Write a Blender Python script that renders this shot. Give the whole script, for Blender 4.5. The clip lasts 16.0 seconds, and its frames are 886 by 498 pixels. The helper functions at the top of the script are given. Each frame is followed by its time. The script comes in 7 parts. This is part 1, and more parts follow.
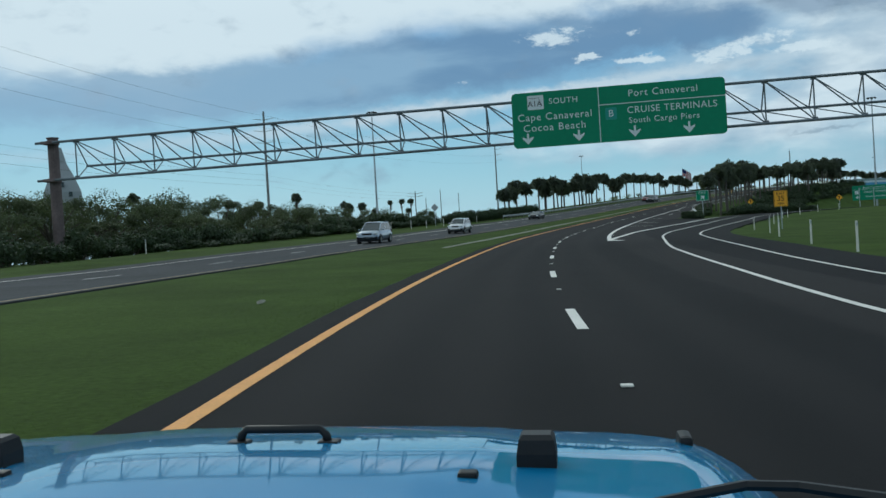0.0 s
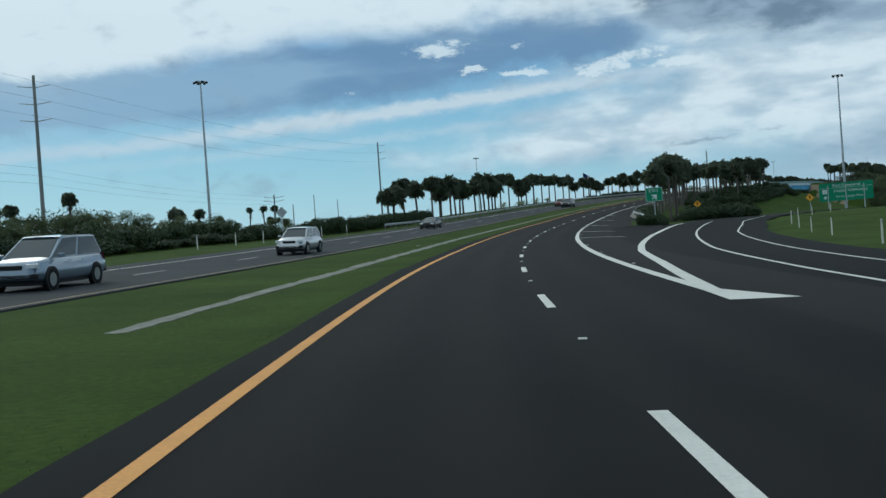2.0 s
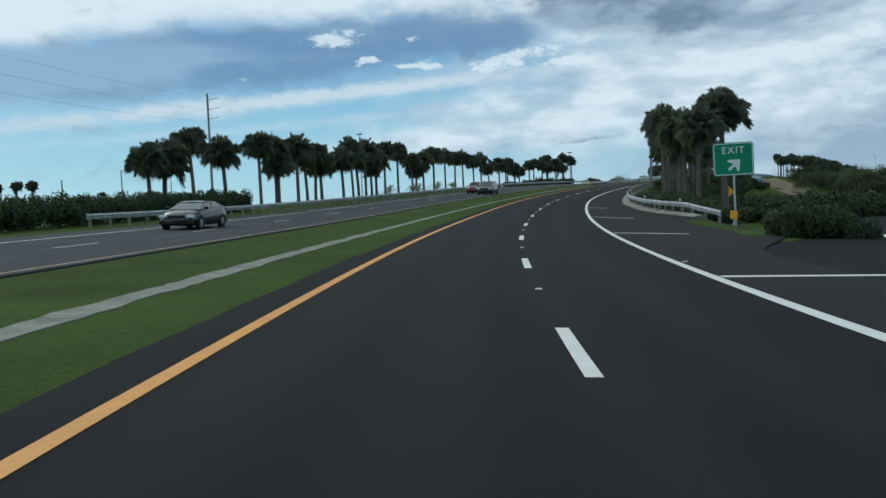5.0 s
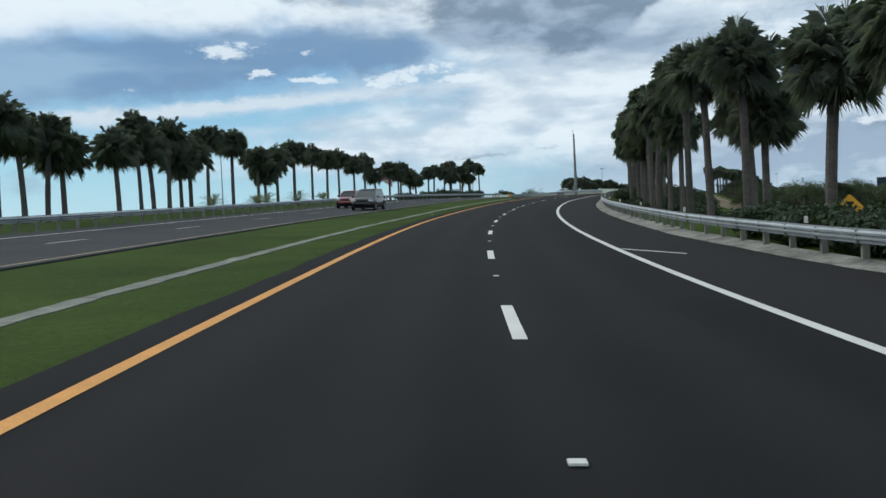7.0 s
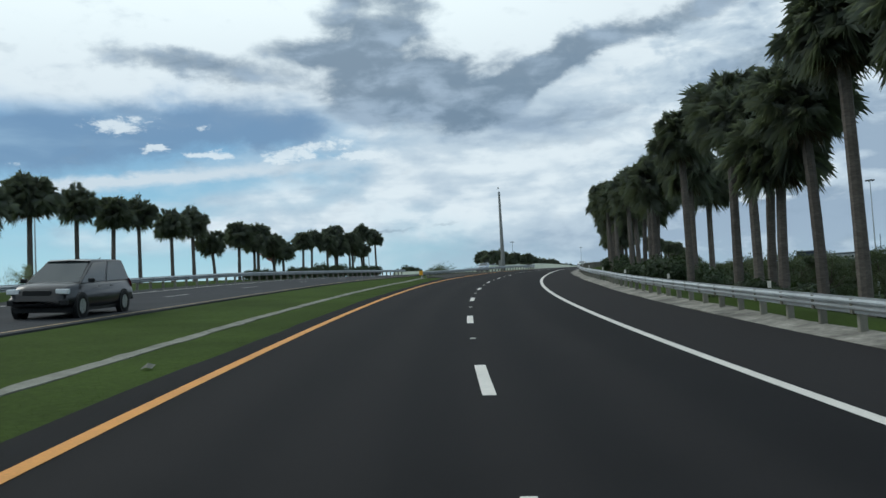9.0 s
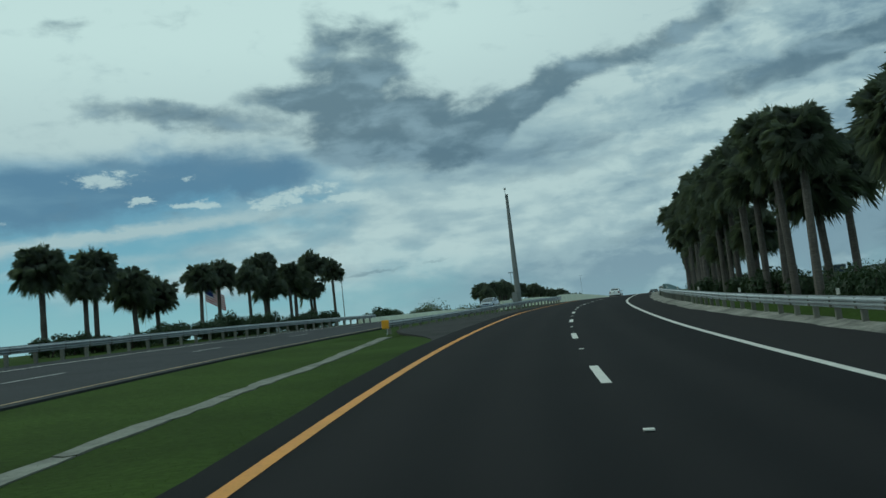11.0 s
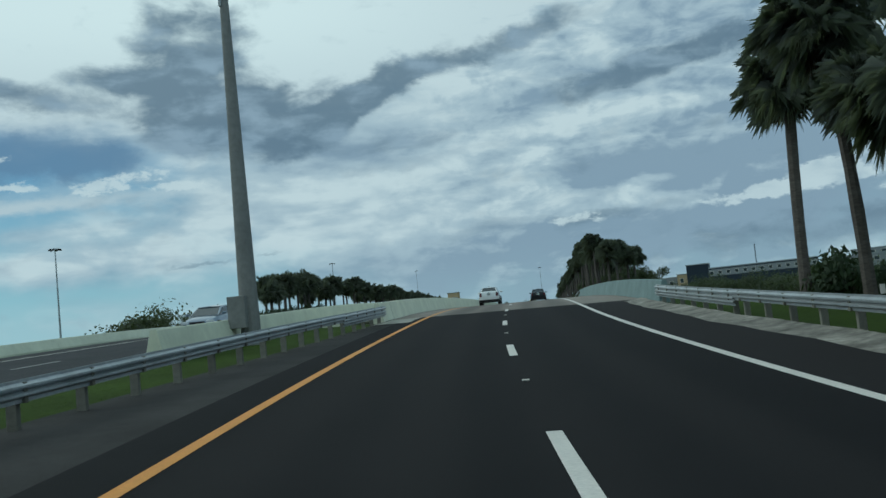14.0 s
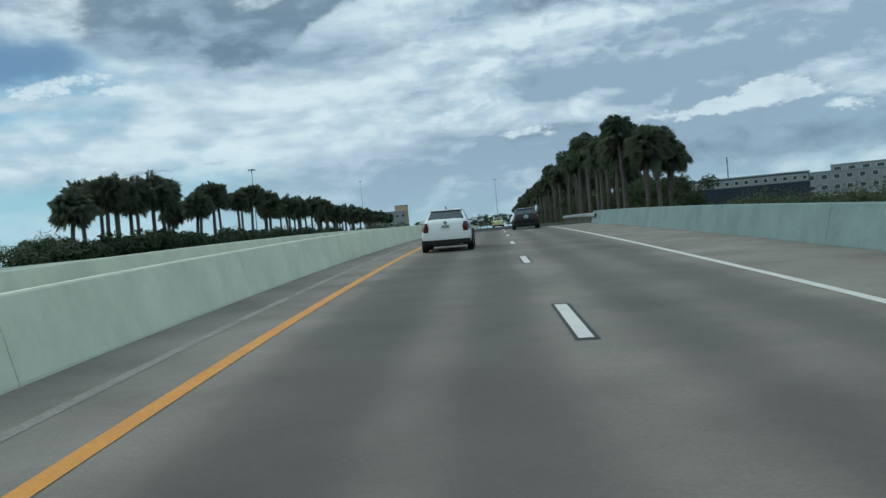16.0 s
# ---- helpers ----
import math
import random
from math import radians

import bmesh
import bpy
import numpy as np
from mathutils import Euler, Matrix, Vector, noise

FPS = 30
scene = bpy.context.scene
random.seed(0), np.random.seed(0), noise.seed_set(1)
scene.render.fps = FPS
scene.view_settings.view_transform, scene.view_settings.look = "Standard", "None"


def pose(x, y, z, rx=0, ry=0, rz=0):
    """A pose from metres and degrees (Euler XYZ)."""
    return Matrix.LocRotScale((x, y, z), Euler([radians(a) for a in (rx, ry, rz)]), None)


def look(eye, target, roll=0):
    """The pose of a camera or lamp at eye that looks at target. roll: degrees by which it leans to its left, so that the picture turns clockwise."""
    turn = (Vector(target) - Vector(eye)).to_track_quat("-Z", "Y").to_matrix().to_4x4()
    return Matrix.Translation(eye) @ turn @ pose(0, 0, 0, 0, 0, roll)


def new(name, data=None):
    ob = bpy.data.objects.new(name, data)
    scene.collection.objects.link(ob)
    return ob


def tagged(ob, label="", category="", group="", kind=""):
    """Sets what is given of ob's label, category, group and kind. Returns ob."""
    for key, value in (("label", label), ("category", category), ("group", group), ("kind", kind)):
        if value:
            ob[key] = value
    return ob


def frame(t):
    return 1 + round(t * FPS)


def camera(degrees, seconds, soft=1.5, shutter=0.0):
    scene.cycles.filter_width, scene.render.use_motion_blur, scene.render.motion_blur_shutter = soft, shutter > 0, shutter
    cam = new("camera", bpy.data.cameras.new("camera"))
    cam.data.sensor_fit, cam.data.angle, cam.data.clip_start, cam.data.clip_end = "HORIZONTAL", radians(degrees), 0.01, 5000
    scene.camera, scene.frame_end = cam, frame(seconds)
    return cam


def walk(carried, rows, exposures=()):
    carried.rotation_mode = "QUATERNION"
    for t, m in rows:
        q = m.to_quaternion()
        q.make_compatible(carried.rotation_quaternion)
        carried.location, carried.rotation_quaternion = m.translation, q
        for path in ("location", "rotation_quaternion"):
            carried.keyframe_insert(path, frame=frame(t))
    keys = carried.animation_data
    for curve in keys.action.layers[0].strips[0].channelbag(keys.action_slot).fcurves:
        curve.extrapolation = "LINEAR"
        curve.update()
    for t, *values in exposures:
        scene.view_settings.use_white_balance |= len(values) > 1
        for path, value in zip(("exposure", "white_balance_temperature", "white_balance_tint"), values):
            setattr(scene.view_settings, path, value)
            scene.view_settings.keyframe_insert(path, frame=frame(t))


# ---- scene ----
EXPOSURES = [
    (0.0, -0.05, 5800, -2), (4.2, 0.0, 5800, -2), (6.5, 0.18, 6100, 5), (8.7, 0.14, 6150, 5), (10.4, -0.30, 5800, -18), (11.5, -0.46, 5770, -18), (12.0, -0.42, 5750, -18),
    (12.5, -0.50, 5750, -18), (13.0, -0.72, 5750, -14), (13.4, -0.26, 5750, -8), (14.0, -0.30, 5750, -9), (14.5, -0.50, 5750, -18), (15.0, -0.54, 5750, -20), (15.5, -0.18, 5700, -11), (16.0, 0.0, 5850, -4),
]

cam = camera(51.15, 16.0)

PATH = [
    (0, pose(2.521, -4.494, 1.381, 89.397, 3.343, 2.742)),
    (0.5, pose(2.498, 6.857, 1.512, 89.558, 3.091, 1.737)),
    (1, pose(2.756, 18.064, 1.659, 89.380, 2.812, 0.523)),
    (1.5, pose(3.326, 29.244, 1.818, 89.435, 3.417, -1.495)),
    (2, pose(4.237, 40.638, 1.980, 89.632, 4.026, -4.111)),
    (2.5, pose(5.375, 52.019, 2.148, 88.600, 3.590, -4.845)),
    (3, pose(6.719, 63.418, 2.341, 88.427, 3.717, -6.081)),
    (3.5, pose(8.317, 74.865, 2.540, 88.472, 3.820, -7.362)),
    (4, pose(10.229, 86.312, 2.748, 88.553, 3.343, -8.328)),
    (4.5, pose(12.387, 97.666, 2.994, 88.647, 3.022, -9.476)),
    (5, pose(14.762, 108.919, 3.275, 88.754, 2.858, -10.806)),
    (5.5, pose(17.373, 120.115, 3.590, 88.878, 2.793, -12.285)),
    (6, pose(20.256, 131.303, 3.957, 89.024, 2.770, -13.883)),
    (6.5, pose(23.440, 142.535, 4.369, 89.196, 2.730, -15.568)),
    (7, pose(26.921, 153.821, 4.826, 89.394, 2.674, -17.339)),
    (7.5, pose(30.717, 165.145, 5.336, 89.823, 3.391, -18.973)),
    (8, pose(34.872, 176.719, 5.922, 91.153, 3.974, -21.347)),
    (8.5, pose(39.077, 187.922, 6.528, 92.769, 3.282, -22.938)),
    (9, pose(43.322, 198.765, 7.133, 93.773, 3.107, -23.608)),
    (9.5, pose(47.607, 209.283, 7.719, 94.194, 3.442, -23.403)),
    (10, pose(52.025, 219.579, 8.298, 94.443, 4.161, -22.972)),
    (10.4, pose(55.739, 227.704, 8.767, 94.797, 4.929, -22.904)),
    (10.8, pose(59.694, 235.765, 9.242, 95.517, 5.800, -23.443)),
    (11, pose(61.770, 239.767, 9.481, 96.025, 6.270, -23.958)),
    (11.5, pose(67.199, 249.702, 10.084, 95.794, 6.802, -26.063)),
    (12, pose(72.953, 259.589, 10.670, 96.562, 6.337, -27.892)),
    (12.5, pose(78.983, 269.443, 11.232, 96.478, 5.781, -30.232)),
    (13, pose(85.186, 279.149, 11.787, 94.258, 5.690, -33.499)),
    (13.5, pose(91.478, 288.552, 12.313, 94.191, 6.098, -34.403)),
    (14, pose(98.019, 297.885, 12.807, 94.658, 5.703, -34.253)),
    (14.5, pose(104.745, 307.134, 13.285, 94.473, 5.949, -34.277)),
    (15, pose(111.577, 316.285, 13.763, 92.850, 5.667, -35.293)),
    (15.5, pose(118.346, 325.168, 14.243, 89.841, 5.035, -35.767)),
    (16, pose(125.272, 334.027, 14.724, 88.925, 5.062, -37.391)),
]
# exposure, kelvin and tint follow the clip's own camera
walk(cam, PATH, exposures=EXPOSURES)

# ---- the road's line: curvature and slope every 20 m along the median edge line, cross fall every 80 m ----
CURVATURE = [-0.00283, -0.00283, -0.00283, -0.00229, -0.00094, -0.00221, -0.00197, -0.00149, -0.00203, -0.00231, -0.00173, -0.00156, -0.00234, -0.00176, -0.00188, -0.00255, -0.00182, -0.00108, -0.00220, -0.00174, -0.00133, -0.00056, -0.00036, -0.00001, -0.00000, -0.00000, -0.00000, -0.00000, -0.00000, -0.00000, -0.00000, -0.00000, -0.00000, -0.00000, -0.00000]
SLOPE = [0.0061, 0.0084, 0.0109, 0.0137, 0.0142, 0.0181, 0.0181, 0.0244, 0.0293, 0.0349, 0.0408, 0.0492, 0.0514, 0.0506, 0.0525, 0.0537, 0.0479, 0.0466, 0.0408, 0.0405, 0.0431, 0.0228, 0.0147, 0.0096, 0.0054, 0.0023, 0.0004, -0.0001, -0.0001, -0.0000, -0.0000, 0.0000, 0.0000, -0.0000, -0.0000]
CROSSFALL = [-0.0226, -0.0172, -0.0454, -0.0354, -0.0443, -0.0160, -0.0054, -0.0042, -0.0037]

D0 = np.arange(-40, 641, 1.0)
_cur = np.interp(D0, np.arange(-40, 641, 20), CURVATURE)
_hd = np.cumsum(_cur)
_hd -= _hd[40]
_x, _y, _z = np.cumsum(-np.sin(_hd)), np.cumsum(np.cos(_hd)), np.cumsum(np.interp(D0, np.arange(-40, 641, 20), SLOPE))
_x, _y, _z = _x - _x[40], _y - _y[40], _z - _z[40]


def head(s):
    """Heading of the road, in radians, at s metres along it."""
    return float(np.interp(s, D0, _hd))


def road_z(s):
    return float(np.interp(s, D0, _z))


def cross(s):
    return float(np.interp(s, np.arange(-40, 641, 80), CROSSFALL))


def flat(s, u):
    """Plan position s metres along the road and u metres to the right of its median edge line."""
    h = head(s)
    over = s - min(max(s, -40), 640)
    return (float(np.interp(s, D0, _x)) + u * math.cos(h) - over * math.sin(h),
            float(np.interp(s, D0, _y)) + u * math.sin(h) + over * math.cos(h))


def ease(v, a, b):
    t = min(max((v - a) / (b - a), 0.0), 1.0)
    return t * t * (3 - 2 * t)


def line(pts, s):
    return float(np.interp(s, [q[0] for q in pts], [q[1] for q in pts]))


BRIDGE_A, BRIDGE_B = 366.0, 412.0
# the lower land to the right, where the ramp runs
RIGHT_LOW = [(60, 0.3), (90, 0.9), (125, 1.6), (146, 2.1), (165, 2.5), (185, 2.8), (205, 3.0), (250, 3.3), (400, 3.9)]


def top_z(s, u):
    """Height of the graded land and pavement."""
    zc, b = road_z(s), cross(s)
    if u > 11.0:
        on = zc + b * 11.0
        level = on + b * (u - 11.0)
        berm = on + 0.12 * ease(u, 11.2, 12.4) * ease(s, 175, 200)
        low = line(RIGHT_LOW, s)
        bank = max(low, berm - 0.42 * max(u - 12.8, 0))
        k = ease(s, 105, 185)
        return max(level, low - 0.9) * (1 - k) + bank * k
    if u < -29.0:
        on = zc - b * 29.0
        bank = max(0.5, on - 0.4 * (-29.0 - u))
        k = ease(s, 110, 190)
        return (0.9 * (1 - ease(-u, 29, 60)) * on + (1 - 0.9 * (1 - ease(-u, 29, 60))) * 0.5) * (1 - k) + bank * k
    return zc + b * u


def ground_z(s, u):
    z = top_z(s, u) - 0.05
    if -6.9 < u < -1.0 and s < 340:
        z -= (0.05 * (1 - ease(s, 300, 320)) + 0.30 * ease(s, 288, 298) * (1 - ease(s, 312, 338))) * math.sin(math.pi * (u + 6.9) / 5.9)
    if s > 95 and ramp_inner(s) + 0.6 < u < ramp_right(s) - 0.4:
        z -= 0.3
    # the underpass below the bridge
    cut = ease(s, BRIDGE_A - 2, BRIDGE_A + 9) * (1 - ease(s, BRIDGE_B - 9, BRIDGE_B + 2))
    return z * (1 - cut) + min(z, 3.9 if u > 0 else 2.0) * cut


def at(s, u, dz=0.0):
    x, y = flat(s, u)
    return Vector((x, y, top_z(s, u) + dz))


def stand(s, u, dz=0.0, turn=0.0):
    """A pose on the ground at s, u, with y along the road."""
    x, y = flat(s, u)
    return pose(x, y, ground_z(s, u) + dz, 0, 0, math.degrees(head(s)) + turn)


def on_road(s, u, dz=0.0, turn=0.0):
    """A pose on the pavement, tilted with its slope and cross fall."""
    a, b, c = at(s, u), at(s + 2, u), at(s, u + 1)
    y = (b - a).normalized()
    x = (c - a)
    x = (x - y * x.dot(y)).normalized()
    m = Matrix((x, y, x.cross(y))).transposed().to_4x4()
    return Matrix.Translation(a + Vector((0, 0, dz))) @ m @ pose(0, 0, 0, 0, 0, turn)


# ---- sky, sun ----
SUN_AZIMUTH, SUN_HEIGHT = -28.0, 34.0


def direction(az, el):
    a, e = radians(az), radians(el)
    return Vector((math.sin(a) * math.cos(e), math.cos(a) * math.cos(e), math.sin(e)))


# sky colours, ten times their radiance
CLEAR_LOW, CLEAR_HIGH, CLEAR_EAST = (2.9, 5.4, 6.6), (1.5, 3.0, 5.4), (3.3, 4.7, 5.8)
CLOUD_WHITE, CLOUD_SHADE, CLOUD_GREY = (7.3, 7.7, 8.1), (5.1, 5.8, 6.6), (3.2, 3.95, 5.0)
CLOUD_SLATE, CLOUD_SLATE_PALE, CLOUD_DARK = (1.7, 2.7, 4.2), (2.9, 4.1, 5.5), (1.7, 2.3, 3.1)
HORIZON = (5.6, 6.8, 7.4)
CLOUD_BRIGHT = (9.0, 9.5, 9.6)


def make_sky():
    world = bpy.data.worlds.new("sky")
    scene.world = world
    world.use_nodes = True
    t = world.node_tree
    t.nodes.clear()
    link = t.links.new
    out, back = t.nodes.new("ShaderNodeOutputWorld"), t.nodes.new("ShaderNodeBackground")
    back.inputs["Strength"].default_value = 0.1
    link(back.outputs[0], out.inputs[0])
    sky = t.nodes.new("ShaderNodeTexSky")
    sky.sky_type, sky.sun_disc = "NISHITA", False
    sky.sun_elevation, sky.sun_rotation = radians(SUN_HEIGHT), radians(SUN_AZIMUTH)
    coord = t.nodes.new("ShaderNodeTexCoord")
    sep = t.nodes.new("ShaderNodeSeparateXYZ")
    link(coord.outputs["Generated"], sep.inputs[0])

    def m(op, a, b=0.0, clamp=False):
        n = t.nodes.new("ShaderNodeMath")
        n.operation, n.use_clamp = op, clamp
        for i, v in enumerate((a, b)):
            if isinstance(v, (int, float)):
                n.inputs[i].default_value = v
            else:
                link(v, n.inputs[i])
        return n.outputs[0]

    def mix(fac, a, b):
        n = t.nodes.new("ShaderNodeMix")
        n.data_type = "RGBA"
        for i, v in ((0, fac), (6, a), (7, b)):
            if isinstance(v, (int, float)):
                n.inputs[i].default_value = v
            elif isinstance(v, tuple):
                n.inputs[i].default_value = (*v, 1)
            else:
                link(v, n.inputs[i])
        return n.outputs[2]

    def ramp(v, lo, hi, a=0.0, b=1.0):
        n = t.nodes.new("ShaderNodeMapRange")
        n.interpolation_type = "SMOOTHSTEP"
        for i, x in ((1, lo), (2, hi), (3, a), (4, b)):
            n.inputs[i].default_value = x
        link(v, n.inputs[0])
        return n.outputs[0]

    # bearing and height in degrees
    az = m("MULTIPLY", m("ARCTAN2", sep.outputs[0], sep.outputs[1]), 57.2958)
    el = m("MULTIPLY", m("ARCSINE", sep.outputs[2]), 57.2958)
    dome = t.nodes.new("ShaderNodeCombineXYZ")
    link(az, dome.inputs[0]), link(el, dome.inputs[1])

    def fbm(sx, sy, detail, rough, seed, warp=0.4, slant=0.0, colour=False):
        mp = t.nodes.new("ShaderNodeMapping")
        mp.inputs["Location"].default_value = (seed, seed * 1.7, seed * 0.3)
        mp.inputs["Rotation"].default_value = (0, 0, radians(slant))
        mp.inputs["Scale"].default_value = (sx, sy, 1)
        link(dome.outputs[0], mp.inputs[0])
        n = t.nodes.new("ShaderNodeTexNoise")
        n.inputs["Scale"].default_value, n.inputs["Detail"].default_value = 1.0, detail
        n.inputs["Roughness"].default_value, n.inputs["Distortion"].default_value = rough, warp
        link(mp.outputs[0], n.inputs["Vector"])
        return n.outputs["Color" if colour else "Fac"]

    def warped(amount_x, amount_y, sx, sy, seed, detail=7, rough=0.62):
        """The dome's coordinates, shaken by noise, so that clouds get torn edges."""
        c = fbm(sx, sy, detail, rough, seed, 0.2, colour=True)
        a = t.nodes.new("ShaderNodeVectorMath")
        a.operation = "SUBTRACT"
        link(c, a.inputs[0])
        a.inputs[1].default_value = (0.5, 0.5, 0.5)
        b = t.nodes.new("ShaderNodeVectorMath")
        b.operation = "MULTIPLY_ADD"
        link(a.outputs[0], b.inputs[0])
        b.inputs[1].default_value = (amount_x, amount_y, 0)
        link(dome.outputs[0], b.inputs[2])
        return b.outputs[0]

    big = warped(6.4, 3.2, 0.20, 0.34, 2.3, 8, 0.62)
    small = warped(2.2, 1.1, 0.6, 1.2, 7.1, 7, 0.62)

    def spots(space, *items, core=0.25, rim=1.5):
        """The sum of soft patches (bearing, height, half width, half height, slant, weight)."""
        acc = None
        for a, e, w, h, sl, weight in items:
            mp = t.nodes.new("ShaderNodeMapping")
            mp.vector_type = "TEXTURE"
            mp.inputs["Location"].default_value = (a, e, 0)
            mp.inputs["Rotation"].default_value = (0, 0, radians(sl))
            mp.inputs["Scale"].default_value = (w, h, 1)
            link(space, mp.inputs[0])
            ln = t.nodes.new("ShaderNodeVectorMath")
            ln.operation = "LENGTH"
            link(mp.outputs[0], ln.inputs[0])
            v = ramp(ln.outputs["Value"], core, rim, weight, 0.0)
            acc = v if acc is None else m("ADD", acc, v)
        return acc

    broad = fbm(0.075, 0.20, 7, 0.52, 3.1, 0.3, 3)
    fine = fbm(0.27, 0.52, 7, 0.52, 9.7, 0.25, 3)
    ripple = fbm(0.16, 0.62, 7, 0.50, 21.3, 0.35, 4)

    # clear sky behind: turquoise low on the left, deeper above, paler to the right
    clear = mix(ramp(el, 2.0, 16.0), CLEAR_LOW, CLEAR_HIGH)
    clear = mix(ramp(az, 8.0, 40.0), clear, CLEAR_EAST)
    clear = mix(0.12, clear, sky.outputs[0])

    # broken white and grey cover
    bias = spots(dome.outputs[0], (46, 9, 34, 11, 0, 0.34), (56, 10.5, 11, 4, 4, 0.16), (-19, 15.6, 17, 4.6, 4, 0.62), (10, 19, 40, 6.5, 0, 0.46), (24, 7.4, 15, 2.4, 4, 0.22), (6, 5, 12, 1.2, 3, 0.14),
                 (-16, 4.2, 20, 3.2, 0, -0.20), (9.5, 8.2, 9, 0.7, 3, -0.14), (0, 10.6, 16, 2.0, 4, -0.22), (120, 30, 70, 40, 0, 0.2), (-120, 30, 70, 40, 0, 0.2), (0, 60, 120, 40, 0, 0.2))
    amount = m("ADD", m("ADD", m("MULTIPLY", broad, 0.75), m("MULTIPLY", fine, 0.40)), bias)
    cover = ramp(amount, 0.50, 0.96)
    rows = fbm(0.13, 0.46, 9, 0.54, 33.7, 0.5, 5)
    lumps = fbm(0.38, 0.70, 8, 0.54, 41.9, 0.3, 4)
    east = ramp(az, 26.0, 40.0)
    tone = m("ADD", m("MULTIPLY", ripple, 0.65), m("MULTIPLY", fine, 0.55))
    tone_east = m("ADD", m("ADD", m("MULTIPLY", rows, 0.75), m("MULTIPLY", lumps, 0.85)), -0.22)
    tone = m("ADD", m("MULTIPLY", tone, m("SUBTRACT", 1.0, east)), m("MULTIPLY", tone_east, east))
    tone = m("ADD", tone, spots(dome.outputs[0], (-17, 17, 20, 7, 0, 0.45), (16, 21, 28, 7, 0, 0.50), (24, 11.4, 11, 1.8, 0, -0.16), (26, 7, 14, 2.5, 0, 0.12), (22, 10.6, 6, 1.2, 0, 0.12), (32, 9.4, 6, 1.0, 3, 0.10), (38, 11.6, 5, 1.2, 4, 0.08), (46, 12, 6, 1.4, 4, 0.10),
                                (48, 8.6, 8, 0.9, 2, -0.08), (60, 9.5, 10, 3, 0, -0.10), (52, 4, 22, 1.7, 0, -0.15), (36, 3.0, 16, 2.6, 0, -0.09), (57, 4.6, 9, 0.9, 0, -0.18), (50, 7.6, 7, 1.3, 0, -0.14), (58, 8.6, 8, 1.0, 0, -0.16)))
    cloud = mix(ramp(tone, 0.42, 0.62), CLOUD_GREY, CLOUD_SHADE)
    cloud = mix(ramp(tone, 0.59, 0.77), cloud, CLOUD_WHITE)
    now = mix(cover, clear, cloud)

    # slate blue bank behind, low to the left
    slate = spots(big, (-22, 9.4, 12, 1.5, 2, 0.9), (-10, 9.9, 11, 1.9, 4, 0.9), (0, 10.9, 10, 2.1, 4, 1.0), (10, 11.8, 7, 1.6, 3, 0.9), (14.5, 11.4, 2.6, 0.9, 0, 0.7))
    slate = ramp(m("ADD", slate, m("MULTIPLY", m("SUBTRACT", fine, 0.5), 0.7)), 0.0, 1.05)
    deep = m("ADD", m("ADD", m("MULTIPLY", ripple, 0.5), m("MULTIPLY", broad, 0.5)), spots(dome.outputs[0], (-6, 13.2, 10, 1.2, 3, 0.14), (-20, 9.4, 14, 2.2, 3, 0.26), (11, 11.7, 5, 1.2, 0, -0.12)))
    now = mix(m("MULTIPLY", slate, 0.86), now, mix(ramp(deep, 0.42, 0.66), CLOUD_SLATE, CLOUD_SLATE_PALE))
    # long white streak below it
    streak = spots(small, (-8, 7.45, 16, 0.42, 4.5, 0.9), (8, 8.75, 12, 0.34, 4.0, 0.9), (-2, 6.5, 12, 0.25, 3.5, 0.45), core=0.0, rim=1.9)
    now = mix(m("MULTIPLY", m("MULTIPLY", streak, ramp(fine, 0.22, 0.50)), 0.9), now, mix(0.35, CLOUD_SHADE, CLOUD_WHITE))

    # the cover thins towards the sun, high up
    now = mix(m("MULTIPLY", m("MULTIPLY", ramp(el, 13.5, 20.0), ramp(az, 46.0, 24.0)), 0.8), now, CLOUD_BRIGHT)
    # dark rain clouds ahead and to the right
    dark = spots(big, (20.2, 18.2, 3.8, 2.3, 0, 0.85), (16.0, 16.1, 4.2, 0.9, 0, 0.5), (20.6, 14.8, 5.6, 2.1, 0, 1.0), (23.8, 12.9, 6.0, 1.8, -4, 1.0), (27.6, 13.2, 3.8, 1.7, 25, 0.8), (31.6, 15.0, 4.4, 1.1, 22, 0.85),
                 (35.4, 15.7, 2.8, 0.9, 10, 0.6), (40.6, 16.9, 3.8, 0.9, 14, 0.75), (9.0, 15.2, 6.4, 1.0, -10, 0.7), (46.5, 13.8, 7.0, 1.0, 9, 0.8), (53, 15.1, 4.4, 0.8, 8, 0.6), (33.0, 11.6, 3.6, 0.6, 7, 0.55), (3, 20.6, 3, 0.5, 0, 0.3),
                 (59, 15.4, 6, 1.0, 8, 0.55), (58, 3.6, 12, 0.9, 2, 0.55), (46, 5.6, 6, 0.5, 3, 0.35), (33, 10.2, 5, 0.4, 6, 0.3), (38, 5.4, 7, 0.4, 2, 0.25), (55, 11.0, 6, 0.6, 6, 0.4), (45, 9.0, 5, 0.5, 5, 0.35))
    tear = m("ADD", m("MULTIPLY", m("SUBTRACT", fine, 0.5), 1.1), m("MULTIPLY", m("SUBTRACT", lumps, 0.5), 1.5))
    dark = ramp(m("ADD", dark, tear), 0.06, 0.95)
    shade = mix(ramp(m("ADD", m("MULTIPLY", ripple, 0.5), m("MULTIPLY", lumps, 0.5)), 0.46, 0.64), CLOUD_DARK, CLOUD_GREY)
    now = mix(m("MULTIPLY", dark, 0.92), now, shade)
